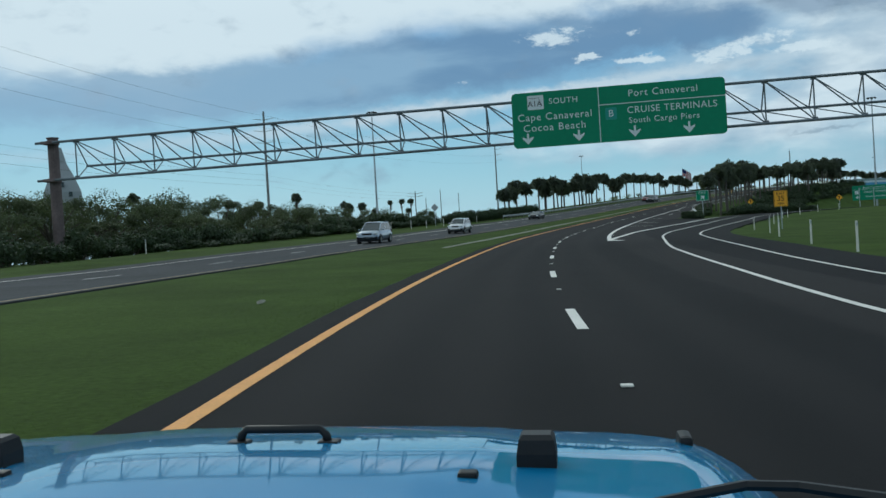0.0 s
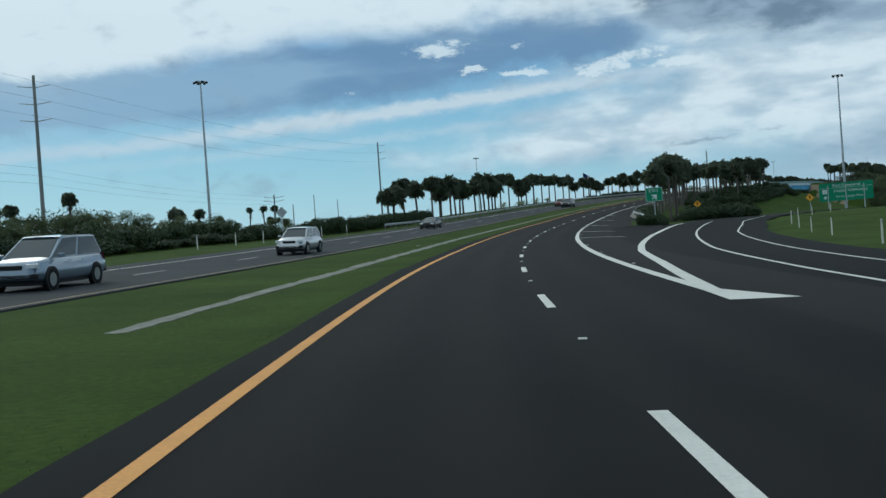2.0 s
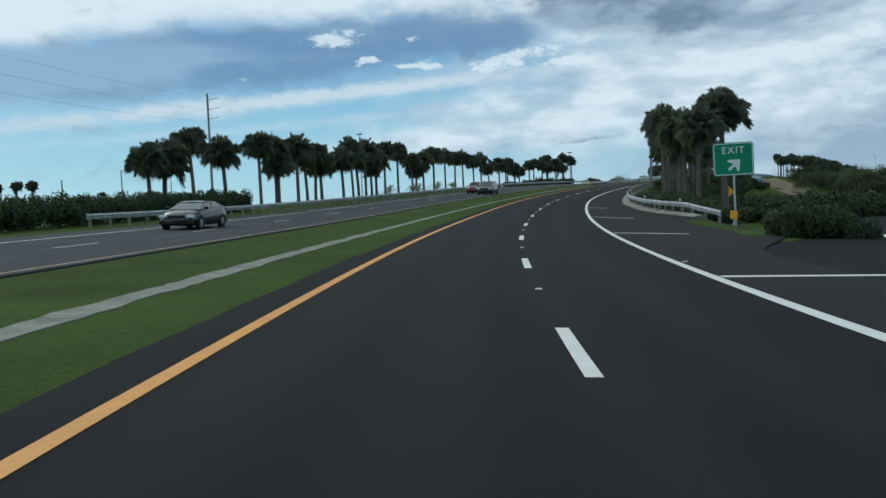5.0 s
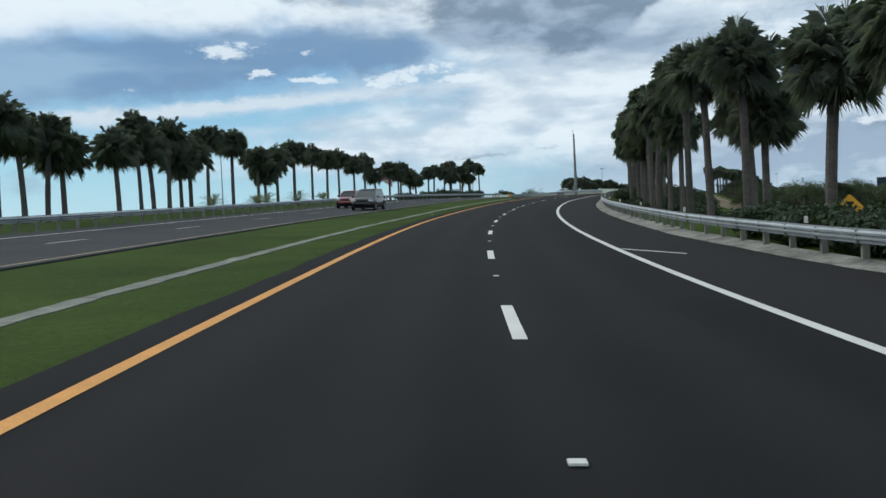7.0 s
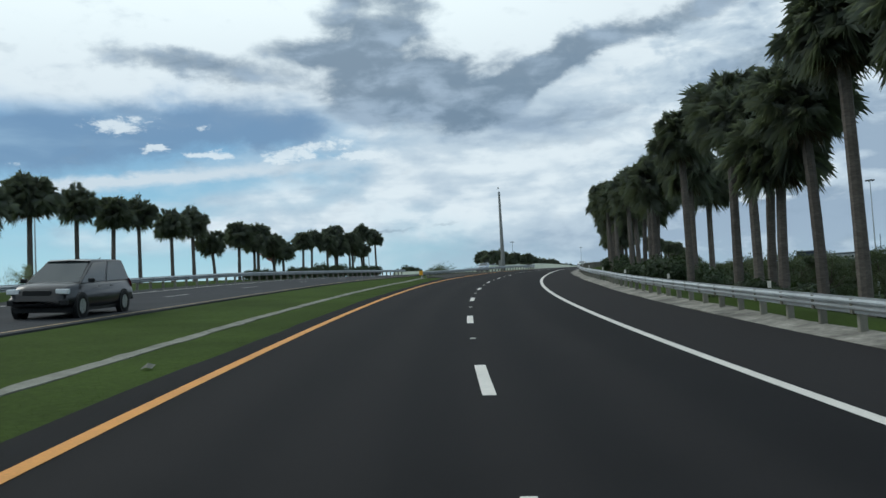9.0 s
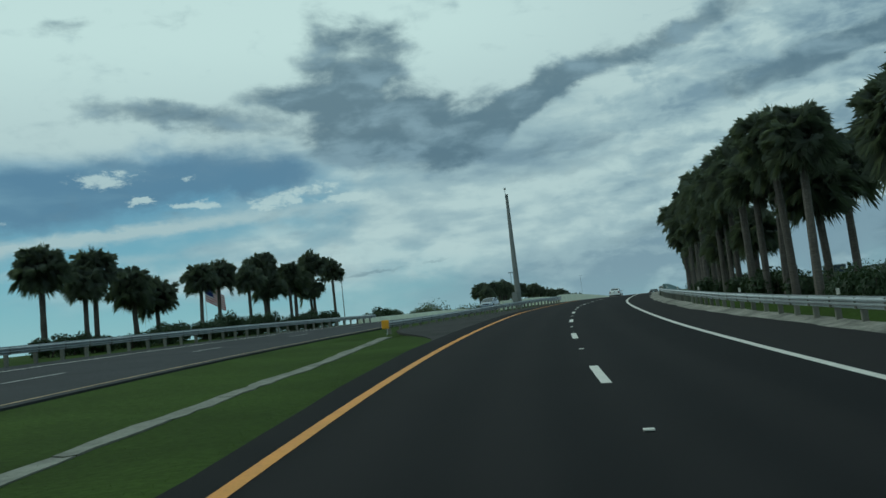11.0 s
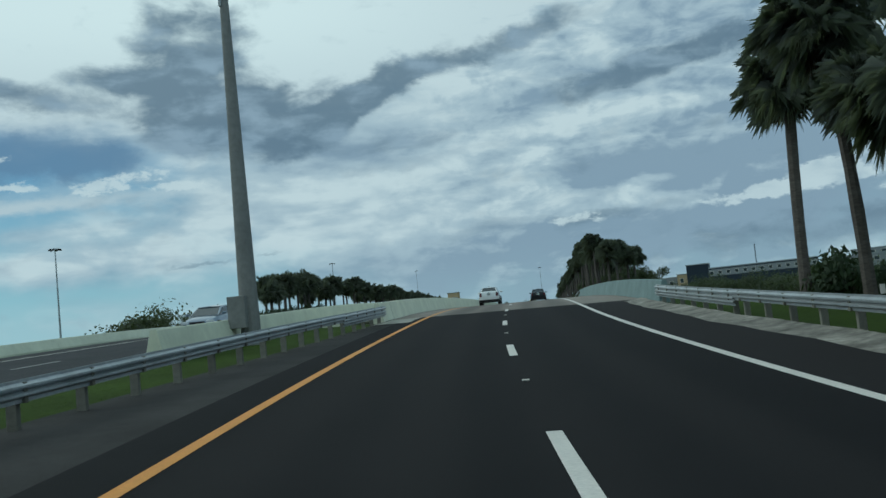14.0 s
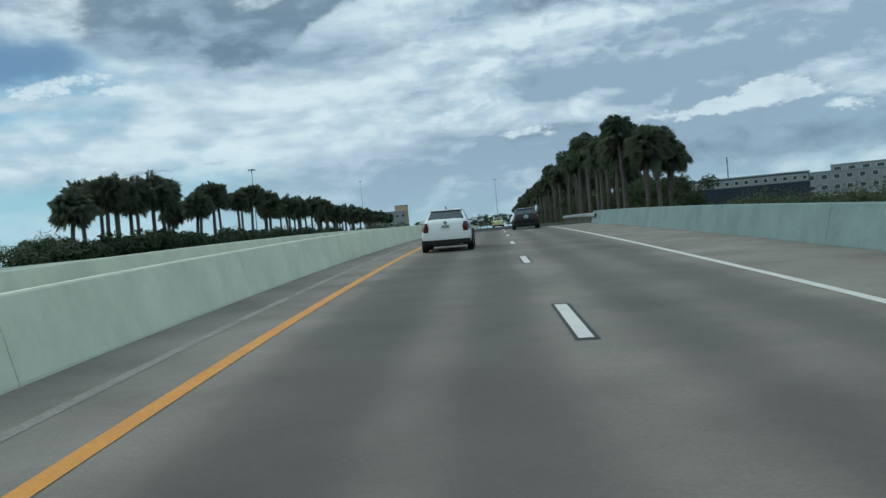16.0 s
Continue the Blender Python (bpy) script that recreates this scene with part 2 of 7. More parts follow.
    # thin dark streak low ahead
    now = mix(m("MULTIPLY", spots(small, (20.0, 5.0, 1.9, 0.10, 3, 1.0), (24.0, 5.3, 0.9, 0.08, 3, 0.6)), 0.45), now, CLOUD_DARK)

    # bright cumulus heads
    puff = spots(small, (4.8, 11.8, 2.2, 0.55, 0, 0.9), (8.9, 11.6, 1.0, 0.30, 0, 0.5), (7.0, 10.4, 1.1, 0.22, 0, 0.9), (9.9, 10.05, 1.5, 0.32, 0, 1.0), (14.3, 9.95, 2.2, 0.42, 3, 1.0), (19.2, 9.7, 1.8, 0.40, 0, 0.9), (17, 10.6, 2.2, 0.4, 0, 0.6),
                 (55.0, 5.9, 1.6, 0.5, 0, 1.6), (57.4, 6.5, 1.5, 0.8, 0, 2.0), (59.2, 6.3, 1.2, 0.6, 0, 1.6), (52.2, 5.7, 1.8, 0.45, 0, 1.0), (61.7, 5.2, 1.6, 0.45, 0, 0.8), (42.6, 5.7, 2.0, 0.4, 0, 0.6), (40.4, 7.6, 1.8, 0.4, 4, 0.5), (-1, 9.6, 0.35, 0.15, 0, 0.5))
    near = ramp(puff, 0.02, 0.35)
    crumbs = fbm(0.85, 1.7, 7, 0.62, 63.1, 0.3, 3)
    puff = m("ADD", puff, m("ADD", m("MULTIPLY", m("SUBTRACT", crumbs, 0.5), 3.2), m("MULTIPLY", m("SUBTRACT", lumps, 0.5), 1.0)))
    puff = m("MULTIPLY", ramp(puff, 0.30, 0.95), near)
    now = mix(m("MULTIPLY", puff, 0.82), now, mix(ramp(m("ADD", m("MULTIPLY", fine, 0.5), m("MULTIPLY", lumps, 0.5)), 0.32, 0.52), CLOUD_SHADE, CLOUD_WHITE))

    # pale haze along the horizon
    now = mix(m("MULTIPLY", ramp(el, 5.5, 0.0, 0.0, 0.55), ramp(az, 14.0, 38.0, 1.0, 0.25)), now, HORIZON)
    link(now, back.inputs["Color"])


make_sky()

sun = new("sun", bpy.data.lights.new("sun", "SUN"))
sun.data.energy, sun.data.angle, sun.data.color = 0.7, radians(25), (1.0, 0.92, 0.82)
sun.matrix_world = look(direction(SUN_AZIMUTH, SUN_HEIGHT) * 100, (0, 0, 0))


# ---- materials ----
def material(name, colour, rough=0.6, metal=0.0, grain=None, stain=None, bump=0.0, bump_scale=40.0, coat=0.0, vary=0.0, through_light=0.0, stretch=(1, 1, 1), island=0.0, spec=0.25):
    """A procedural surface. grain, stain: (scale, strength) of fine and broad variation; vary: by object; island: by loose piece."""
    m = bpy.data.materials.new(name)
    m.use_nodes = True
    t = m.node_tree
    link = t.links.new
    b = t.nodes["Principled BSDF"]
    b.inputs["Roughness"].default_value, b.inputs["Metallic"].default_value = rough, metal
    b.inputs["Specular IOR Level"].default_value = spec
    b.inputs["Coat Weight"].default_value = coat
    b.inputs["Coat Roughness"].default_value = 0.03
    coord = t.nodes.new("ShaderNodeTexCoord")
    mp = t.nodes.new("ShaderNodeMapping")
    mp.inputs["Scale"].default_value = stretch
    link(coord.outputs["Object"], mp.inputs[0])

    def noise_at(scale, detail=6):
        n = t.nodes.new("ShaderNodeTexNoise")
        n.inputs["Scale"].default_value, n.inputs["Detail"].default_value = scale, detail
        n.inputs["Roughness"].default_value = 0.6
        link(mp.outputs[0], n.inputs["Vector"])
        return n.outputs["Fac"]

    def scaled(fac, amount):
        """1 + amount * (fac - 0.5) * 2"""
        n = t.nodes.new("ShaderNodeMapRange")
        n.inputs[1].default_value, n.inputs[2].default_value = 0.25, 0.75
        n.inputs[3].default_value, n.inputs[4].default_value = 1 - amount, 1 + amount
        link(fac, n.inputs[0])
        return n.outputs[0]

    def times(a, c):
        n = t.nodes.new("ShaderNodeMath")
        n.operation = "MULTIPLY"
        link(a, n.inputs[0]), link(c, n.inputs[1])
        return n.outputs[0]
    gain = None
    for v in (grain, stain):
        if v:
            g = scaled(noise_at(v[0]), v[1])
            gain = g if gain is None else times(gain, g)
    if vary:
        info = t.nodes.new("ShaderNodeObjectInfo")
        g = t.nodes.new("ShaderNodeMapRange")
        g.inputs[3].default_value, g.inputs[4].default_value = 1 - vary, 1 + vary
        link(info.outputs["Random"], g.inputs[0])
        gain = g.outputs[0] if gain is None else times(gain, g.outputs[0])
    if island:
        geo = t.nodes.new("ShaderNodeNewGeometry")
        g = t.nodes.new("ShaderNodeMapRange")
        g.inputs[3].default_value, g.inputs[4].default_value = 1 - island, 1 + island
        link(geo.outputs["Random Per Island"], g.inputs[0])
        gain = g.outputs[0] if gain is None else times(gain, g.outputs[0])
    if gain is None:
        b.inputs["Base Color"].default_value = (*colour, 1)
    else:
        n = t.nodes.new("ShaderNodeVectorMath")
        n.operation = "SCALE"
        n.inputs[0].default_value = colour
        link(gain, n.inputs["Scale"])
        link(n.outputs[0], b.inputs["Base Color"])
    if bump:
        bp = t.nodes.new("ShaderNodeBump")
        bp.inputs["Strength"].default_value, bp.inputs["Distance"].default_value = bump, 0.02
        link(noise_at(bump_scale, 4), bp.inputs["Height"])
        link(bp.outputs[0], b.inputs["Normal"])
    if through_light:
        tr = t.nodes.new("ShaderNodeBsdfTranslucent")
        tr.inputs[0].default_value = (colour[0] * 1.3, colour[1] * 1.4, colour[2] * 0.8, 1)
        mx = t.nodes.new("ShaderNodeMixShader")
        mx.inputs[0].default_value = through_light
        link(b.outputs[0], mx.inputs[1]), link(tr.outputs[0], mx.inputs[2])
        link(mx.outputs[0], t.nodes["Material Output"].inputs[0])
    return m


def glass_material(name, tint, rough=0.02):
    m = bpy.data.materials.new(name)
    m.use_nodes = True
    b = m.node_tree.nodes["Principled BSDF"]
    b.inputs["Base Color"].default_value = (*tint, 1)
    b.inputs["Roughness"].default_value = rough
    b.inputs["Specular IOR Level"].default_value = 0.5
    return m


ASPHALT = material("asphalt", (0.0105, 0.0103, 0.0110), 0.9, spec=0.1, grain=(55, 0.35), stain=(0.35, 0.22), bump=0.35, bump_scale=90)
ASPHALT_OLD = material("worn_asphalt", (0.050, 0.051, 0.054), 0.9, spec=0.1, grain=(45, 0.3), stain=(0.3, 0.22), bump=0.35, bump_scale=80)
CONCRETE_DECK = material("deck_concrete", (0.245, 0.215, 0.185), 0.85, grain=(30, 0.15), stain=(0.45, 0.3), bump=0.2, bump_scale=60)


def add_tyre_wear(m, keys, colour, strength, lo=-3.2, hi=8.6):
    """Changes the lanes where tyres run, by the lateral coordinate kept in the mesh."""
    t = m.node_tree
    link = t.links.new
    b = t.nodes["Principled BSDF"]
    src = b.inputs["Base Color"].links[0].from_socket
    uv = t.nodes.new("ShaderNodeUVMap")
    uv.uv_map = "lateral"
    sep = t.nodes.new("ShaderNodeSeparateXYZ")
    link(uv.outputs[0], sep.inputs[0])
    ns = t.nodes.new("ShaderNodeTexNoise")
    ns.inputs["Scale"].default_value, ns.inputs["Detail"].default_value = 0.6, 5
    link(uv.outputs[0], ns.inputs["Vector"])
    wob = t.nodes.new("ShaderNodeMath")
    wob.operation = "MULTIPLY_ADD"
    link(ns.outputs["Fac"], wob.inputs[0])
    wob.inputs[1].default_value = 0.7
    link(sep.outputs[0], wob.inputs[2])
    curve = t.nodes.new("ShaderNodeFloatCurve")
    c = curve.mapping.curves[0]
    for i, (x, y) in enumerate(keys):
        if i == 0 or i == len(keys) - 1:
            pt = c.points[0 if i == 0 else len(c.points) - 1]
            pt.location = (x, y)
        else:
            c.points.new(x, y)
    curve.mapping.update()
    rng_node = t.nodes.new("ShaderNodeMapRange")
    rng_node.inputs[1].default_value, rng_node.inputs[2].default_value = lo + 0.35, hi + 0.35
    link(wob.outputs[0], rng_node.inputs[0])
    link(rng_node.outputs[0], curve.inputs["Value"])
    mx = t.nodes.new("ShaderNodeMix")
    mx.data_type = "RGBA"
    sc = t.nodes.new("ShaderNodeMath")
    sc.operation = "MULTIPLY"
    sc.inputs[1].default_value = strength
    link(curve.outputs[0], sc.inputs[0])
    link(sc.outputs[0], mx.inputs[0])
    link(src, mx.inputs[6])
    mx.inputs[7].default_value = (*colour, 1)
    link(mx.outputs[2], b.inputs["Base Color"])


add_tyre_wear(CONCRETE_DECK, [(0.0, 0.0), (0.27, 0.0), (0.33, 0.75), (0.40, 1.0), (0.45, 0.55), (0.50, 0.95), (0.555, 0.55), (0.60, 0.18), (0.66, 0.85), (0.72, 0.5), (0.78, 0.85), (0.84, 0.3), (0.90, 0.0), (1.0, 0.0)],
              (0.060, 0.054, 0.048), 0.66)
add_tyre_wear(ASPHALT, [(0.0, 0.0), (0.09, 0.0), (0.17, 0.50), (0.24, 0.20), (0.31, 0.55), (0.37, 0.16), (0.44, 0.48), (0.50, 0.2), (0.57, 0.52), (0.63, 0.12), (0.70, 0.1), (0.74, 0.75), (0.9, 0.9), (1.0, 0.9)], (0.036, 0.032, 0.031), 0.55, -1.2, 10.2)
CONCRETE = material("barrier_concrete", (0.69, 0.70, 0.55), 0.85, grain=(4, 0.05), stain=(0.7, 0.14), bump=0.08, bump_scale=25)
APRON = material("apron_concrete", (0.33, 0.32, 0.275), 0.9, grain=(12, 0.12), stain=(1.3, 0.3), bump=0.2, bump_scale=30)
FADED_LINE = material("scraped_line", (0.30, 0.275, 0.24), 0.85, grain=(20, 0.25), stain=(1.0, 0.3))
# bluish parapet concrete, darkened so that its colour holds the shade on its face
PARAPET_SHADED = material("shaded_parapet_concrete", (0.20, 0.265, 0.262), 0.85, grain=(9, 0.1), stain=(0.8, 0.2), bump=0.25, bump_scale=30)
GUTTER = material("gutter_concrete", (0.215, 0.21, 0.175), 0.9, grain=(14, 0.2), stain=(1.6, 0.35), bump=0.4, bump_scale=25)
ASPHALT_SHOULDER = material("shoulder_asphalt", (0.045, 0.043, 0.041), 0.9, spec=0.1, grain=(45, 0.35), stain=(0.5, 0.4), bump=0.35, bump_scale=80)
ERODED = material("eroded_sandy_concrete", (0.23, 0.215, 0.185), 0.9, grain=(6, 0.4), stain=(0.9, 0.75), bump=0.6, bump_scale=18)
KERB = material("weathered_concrete", (0.20, 0.195, 0.18), 0.9, grain=(14, 0.2), stain=(1.2, 0.3), bump=0.4, bump_scale=25)
PAINT_WHITE = material("road_paint_white", (0.68, 0.64, 0.58), 0.6, grain=(25, 0.12), stain=(1.5, 0.1))
PAINT_YELLOW = material("road_paint_yellow", (0.66, 0.28, 0.045), 0.6, grain=(25, 0.15), stain=(1.2, 0.12))
PAINT_FADED = material("road_paint_faded", (0.42, 0.42, 0.40), 0.7, grain=(20, 0.25), stain=(1.0, 0.25))
PAINT_OLD_YELLOW = material("faded_yellow_paint", (0.40, 0.29, 0.15), 0.7, grain=(20, 0.25), stain=(1.0, 0.3))
GRASS = material("grass", (0.043, 0.068, 0.012), 0.95, spec=0.05, grain=(9, 0.35), stain=(0.22, 0.35), bump=0.8, bump_scale=14)
GRASS_BLADE = material("grass_blade", (0.049, 0.077, 0.015), 0.8, vary=0.1, island=0.25, through_light=0.3)
STEEL = material("galvanised_steel", (0.42, 0.44, 0.45), 0.45, 0.7, grain=(12, 0.15), stain=(1.1, 0.2))
TRUSS_STEEL = material("dull_galvanised_truss", (0.144, 0.162, 0.1764), 0.65, 0.1, grain=(8, 0.15), stain=(0.6, 0.2))
RUST_STEEL = material("weathered_column_steel", (0.16, 0.12, 0.115), 0.8, 0.1, grain=(6, 0.2), stain=(0.8, 0.3))
POST_WOOD = material("treated_timber_post", (0.20, 0.19, 0.16), 0.9, grain=(10, 0.2), vary=0.2)
POLE_CONCRETE = material("spun_concrete_pole", (0.24, 0.24, 0.23), 0.8, grain=(5, 0.15), stain=(0.4, 0.2))
POLE_WOOD = material("grey_timber_pole", (0.13, 0.12, 0.11), 0.9, grain=(6, 0.25))
SIGN_GREEN = material("sign_green_sheeting", (0.015, 0.2125, 0.1063), 0.45, grain=(3, 0.06), stain=(0.5, 0.08))
SIGN_WHITE = material("sign_white_sheeting", (0.66, 0.70, 0.70), 0.45, stain=(2, 0.05))
SIGN_YELLOW = material("sign_yellow_sheeting", (0.80, 0.38, 0.03), 0.45, stain=(2, 0.06))
SIGN_BLACK = material("sign_black", (0.015, 0.015, 0.015), 0.5, stain=(3, 0.1))
SIGN_BACK = material("bare_aluminium", (0.38, 0.40, 0.41), 0.5, 0.5, stain=(2, 0.1))
TRUNK = material("palm_trunk_bark", (0.115, 0.098, 0.085), 0.95, grain=(7, 0.35), stain=(1.2, 0.25), bump=1.0, bump_scale=9, vary=0.2, stretch=(1, 1, 3))
FROND = material("palm_frond", (0.165, 0.180, 0.158), 0.42, island=0.35, vary=0.15, through_light=0.6, spec=0.5)
FROND_DEAD = material("dead_palm_frond", (0.115, 0.088, 0.055), 0.9, island=0.3, through_light=0.15)
LEAF = material("broad_leaf", (0.07, 0.085, 0.05), 0.5, island=0.35, vary=0.15, through_light=0.45)
LEAF_LIGHT = material("shrub_leaf", (0.038, 0.056, 0.027), 0.6, island=0.4, vary=0.15, through_light=0.25)
BARK = material("bark", (0.09, 0.075, 0.06), 0.95, grain=(6, 0.3), bump=0.8, bump_scale=8)
RUBBER = material("rubber", (0.012, 0.012, 0.012), 0.85, grain=(20, 0.2))
BLACK_PLASTIC = material("black_plastic", (0.014, 0.014, 0.015), 0.5, grain=(60, 0.15))
ALLOY = material("alloy_rim", (0.5, 0.51, 0.52), 0.3, 0.9)
GLASS_DARK = glass_material("tinted_car_glass", (0.03, 0.04, 0.042))
LAMP_RED = material("red_lens", (0.085, 0.008, 0.010), 0.15, coat=0.5, stain=(9, 0.2))
LAMP_CLEAR = material("clear_lens", (0.65, 0.68, 0.7), 0.1, coat=0.6)
PLATE = material("plate", (0.62, 0.64, 0.62), 0.5)
CHROME = material("chrome", (0.7, 0.71, 0.72), 0.12, 1.0)


def car_paint(name, colour, metal=0.0, coat=1.0):
    return material(name, colour, 0.32, metal, coat=coat, stain=(1.4, 0.05))


PAINT_BLUE = material("bright_blue_car_paint", (0.006, 0.18, 0.38), 0.6, 0.0, coat=1.0, spec=0.1, stain=(1.2, 0.06))


# ---- mesh helpers ----
def mesh_of(name, bm, mat, smooth=False):
    me = bpy.data.meshes.new(name)
    bmesh.ops.recalc_face_normals(bm, faces=bm.faces[:])
    bm.to_mesh(me)
    bm.free()
    me.materials.append(mat)
    if smooth:
        me.shade_smooth()
    return me


def part(name, bm, mat, parent, label="", smooth=False):
    """Links a bmesh, or a mesh, as one mesh object under a thing or a part."""
    me = bm if isinstance(bm, bpy.types.Mesh) else mesh_of(name, bm, mat, smooth)
    ob = new(name, me)
    if parent:
        ob.parent = parent
    return tagged(ob, label)


def thing(name, label, category, m=None, group="", kind=""):
    ob = new(name)
    ob.empty_display_size = 0.2
    if m is not None:
        ob.matrix_world = m
    return tagged(ob, label, category, group, kind)


def structure(name, bm, mat, label, category, kind="structure", smooth=False):
    ob = new(name, mesh_of(name, bm, mat, smooth))
    return tagged(ob, label, category, "", kind)


def box(bm, centre, size, m=None, bevel=0.0):
    made = bmesh.ops.create_cube(bm, size=1.0, matrix=(m or Matrix()) @ Matrix.Translation(centre) @ Matrix.Diagonal((*size, 1)))
    if bevel:
        edges = list({e for v in made["verts"] for e in v.link_edges})
        bmesh.ops.bevel(bm, geom=edges, offset=bevel, segments=2, affect="EDGES", profile=0.6)
    return bm


def tube(bm, a, b, ra, rb=None, seg=8, caps=True):
    a, b = Vector(a), Vector(b)
    rb = ra if rb is None else rb
    d = (b - a)
    q = d.to_track_quat("Z", "Y").to_matrix()
    rings = []
    for c, r in ((a, ra), (b, rb)):
        rings.append([bm.verts.new(c + q @ Vector((r * math.cos(k * math.tau / seg), r * math.sin(k * math.tau / seg), 0))) for k in range(seg)])
    for k in range(seg):
        bm.faces.new((rings[0][k], rings[0][(k + 1) % seg], rings[1][(k + 1) % seg], rings[1][k]))
    if caps:
        bm.faces.new(rings[0]), bm.faces.new(rings[1])
    return bm


def bent_tube(bm, pts, radii, seg=8):
    """A tube along points, with a radius at each."""
    rings = []
    for i, (c, r) in enumerate(zip(pts, radii)):
        c = Vector(c)
        d = (Vector(pts[min(i + 1, len(pts) - 1)]) - Vector(pts[max(i - 1, 0)])).normalized()
        q = d.to_track_quat("Z", "Y").to_matrix()
        rings.append([bm.verts.new(c + q @ Vector((r * math.cos(k * math.tau / seg), r * math.sin(k * math.tau / seg), 0))) for k in range(seg)])
    for r0, r1 in zip(rings, rings[1:]):
        for k in range(seg):
            bm.faces.new((r0[k], r0[(k + 1) % seg], r1[(k + 1) % seg], r1[k]))
    bm.faces.new(rings[0]), bm.faces.new(rings[-1])
    return bm


def strip(bm, s0, s1, left, right, dz=0.0, step=2.5, thick=0.0, across=1):
    """A band of pavement or paint from s0 to s1 between two lateral lines (numbers or functions of s)."""
    n = max(2, int(math.ceil((s1 - s0) / step)) + 1)
    rows = []
    for i in range(n):
        s = s0 + (s1 - s0) * i / (n - 1)
        a = left(s) if callable(left) else left
        b = right(s) if callable(right) else right
        row = [bm.verts.new(at(s, a + (b - a) * k / across, dz)) for k in range(across + 1)]
        if thick:
            row = [bm.verts.new(at(s, a, dz - thick))] + row + [bm.verts.new(at(s, b, dz - thick))]
        rows.append(row)
    for r0, r1 in zip(rows, rows[1:]):
        for k in range(len(r0) - 1):
            bm.faces.new((r0[k], r0[k + 1], r1[k + 1], r1[k]))
    return bm


def sweep(bm, s0, s1, profile, step=4.0, caps=True, place=None, sink=None):
    """Sweeps a closed profile of (u, z) along the road. place(s): lateral line."""
    n = max(2, int(math.ceil((s1 - s0) / step)) + 1)
    rows = []
    for i in range(n):
        s = s0 + (s1 - s0) * i / (n - 1)
        u0 = place(s) if place else 0.0
        base = at(s, u0).z - (sink(s) if sink else 0.0)
        row = []
        for u, z in profile:
            x, y = flat(s, u0 + u)
            row.append(bm.verts.new((x, y, base + z)))
        rows.append(row)
    for r0, r1 in zip(rows, rows[1:]):
        for k in range(len(r0)):
            bm.faces.new((r0[k], r0[(k + 1) % len(r0)], r1[(k + 1) % len(r0)], r1[k]))
    if caps:
        bm.faces.new(rows[0]), bm.faces.new(rows[-1])
    return bm


def lettering(words, size, parent, m, mat, name="legend", spacing=1.0):
    """Flat letters with a little thickness, centred at m, facing its -y."""
    cu = bpy.data.curves.new(name, "FONT")
    cu.body, cu.size, cu.extrude, cu.align_x, cu.align_y, cu.space_character = words, size, 0.004, "CENTER", "CENTER", spacing
    ob = bpy.data.objects.new(name, cu)
    me = bpy.data.meshes.new_from_object(ob)
    bpy.data.objects.remove(ob)
    me.transform(m @ pose(0, 0, 0, 90, 0, 0))
    me.materials.clear()
    me.materials.append(mat)
    return part(name, me, mat, parent)


# ---- lateral lines of the roads: (s, u) ----
OPP_EDGE = [(-80, -12.2), (0, -11.2), (30, -10.4), (50, -10.0), (75, -8.6), (110, -7.4), (170, -7.5), (300, -7.2), (700, -7.2)]
RAMP_LEFT = [(59, 6.95), (72, 8.2), (84, 9.1), (94, 10.2), (113, 12.6), (125, 14.2), (146, 16.9), (165, 20.5), (185, 27), (205, 37), (225, 52), (245, 70), (270, 100), (300, 150)]
RAMP_MID = [(-80, 7.9), (10, 8.1), (22, 8.65), (40, 9.2), (54, 10.2), (66, 10.9), (76, 11.7), (84, 12.4), (104, 14.8), (123, 17.1), (139, 19.2), (152, 21.0)]
RAMP_RIGHT = [(-80, 10.8), (18, 11.06), (27, 11.5), (50, 12.9), (69, 13.8), (80, 14.9), (84, 15.4), (104, 17.9), (118, 19.7), (134, 22.3), (146, 23.8), (165, 28), (185, 35), (205, 46), (225, 62), (245, 82), (270, 114), (300, 168)]


def opp_edge(s):
    return line(OPP_EDGE, s)


def ramp_right(s):
    return line(RAMP_RIGHT, s) + 2.3


def ramp_inner(s):
    inner = main_right(s)
    return inner + ease(s, 137, 152) * max(line(RAMP_LEFT, s) - 0.9 - inner, 0)


RIGHT_RAIL = [(160, 14.2), (165, 13.0), (170, 12.1), (178, 11.3), (190, 10.75), (260, 10.9), (290, 10.1), (352, 10.05), (360, 10.0)]


def main_right(s):
    return 9.9 + ease(s, 134, 147) * max(0.0, line(RIGHT_RAIL, s) - 0.75 - 9.9) * (1 - ease(s, 255, 285))


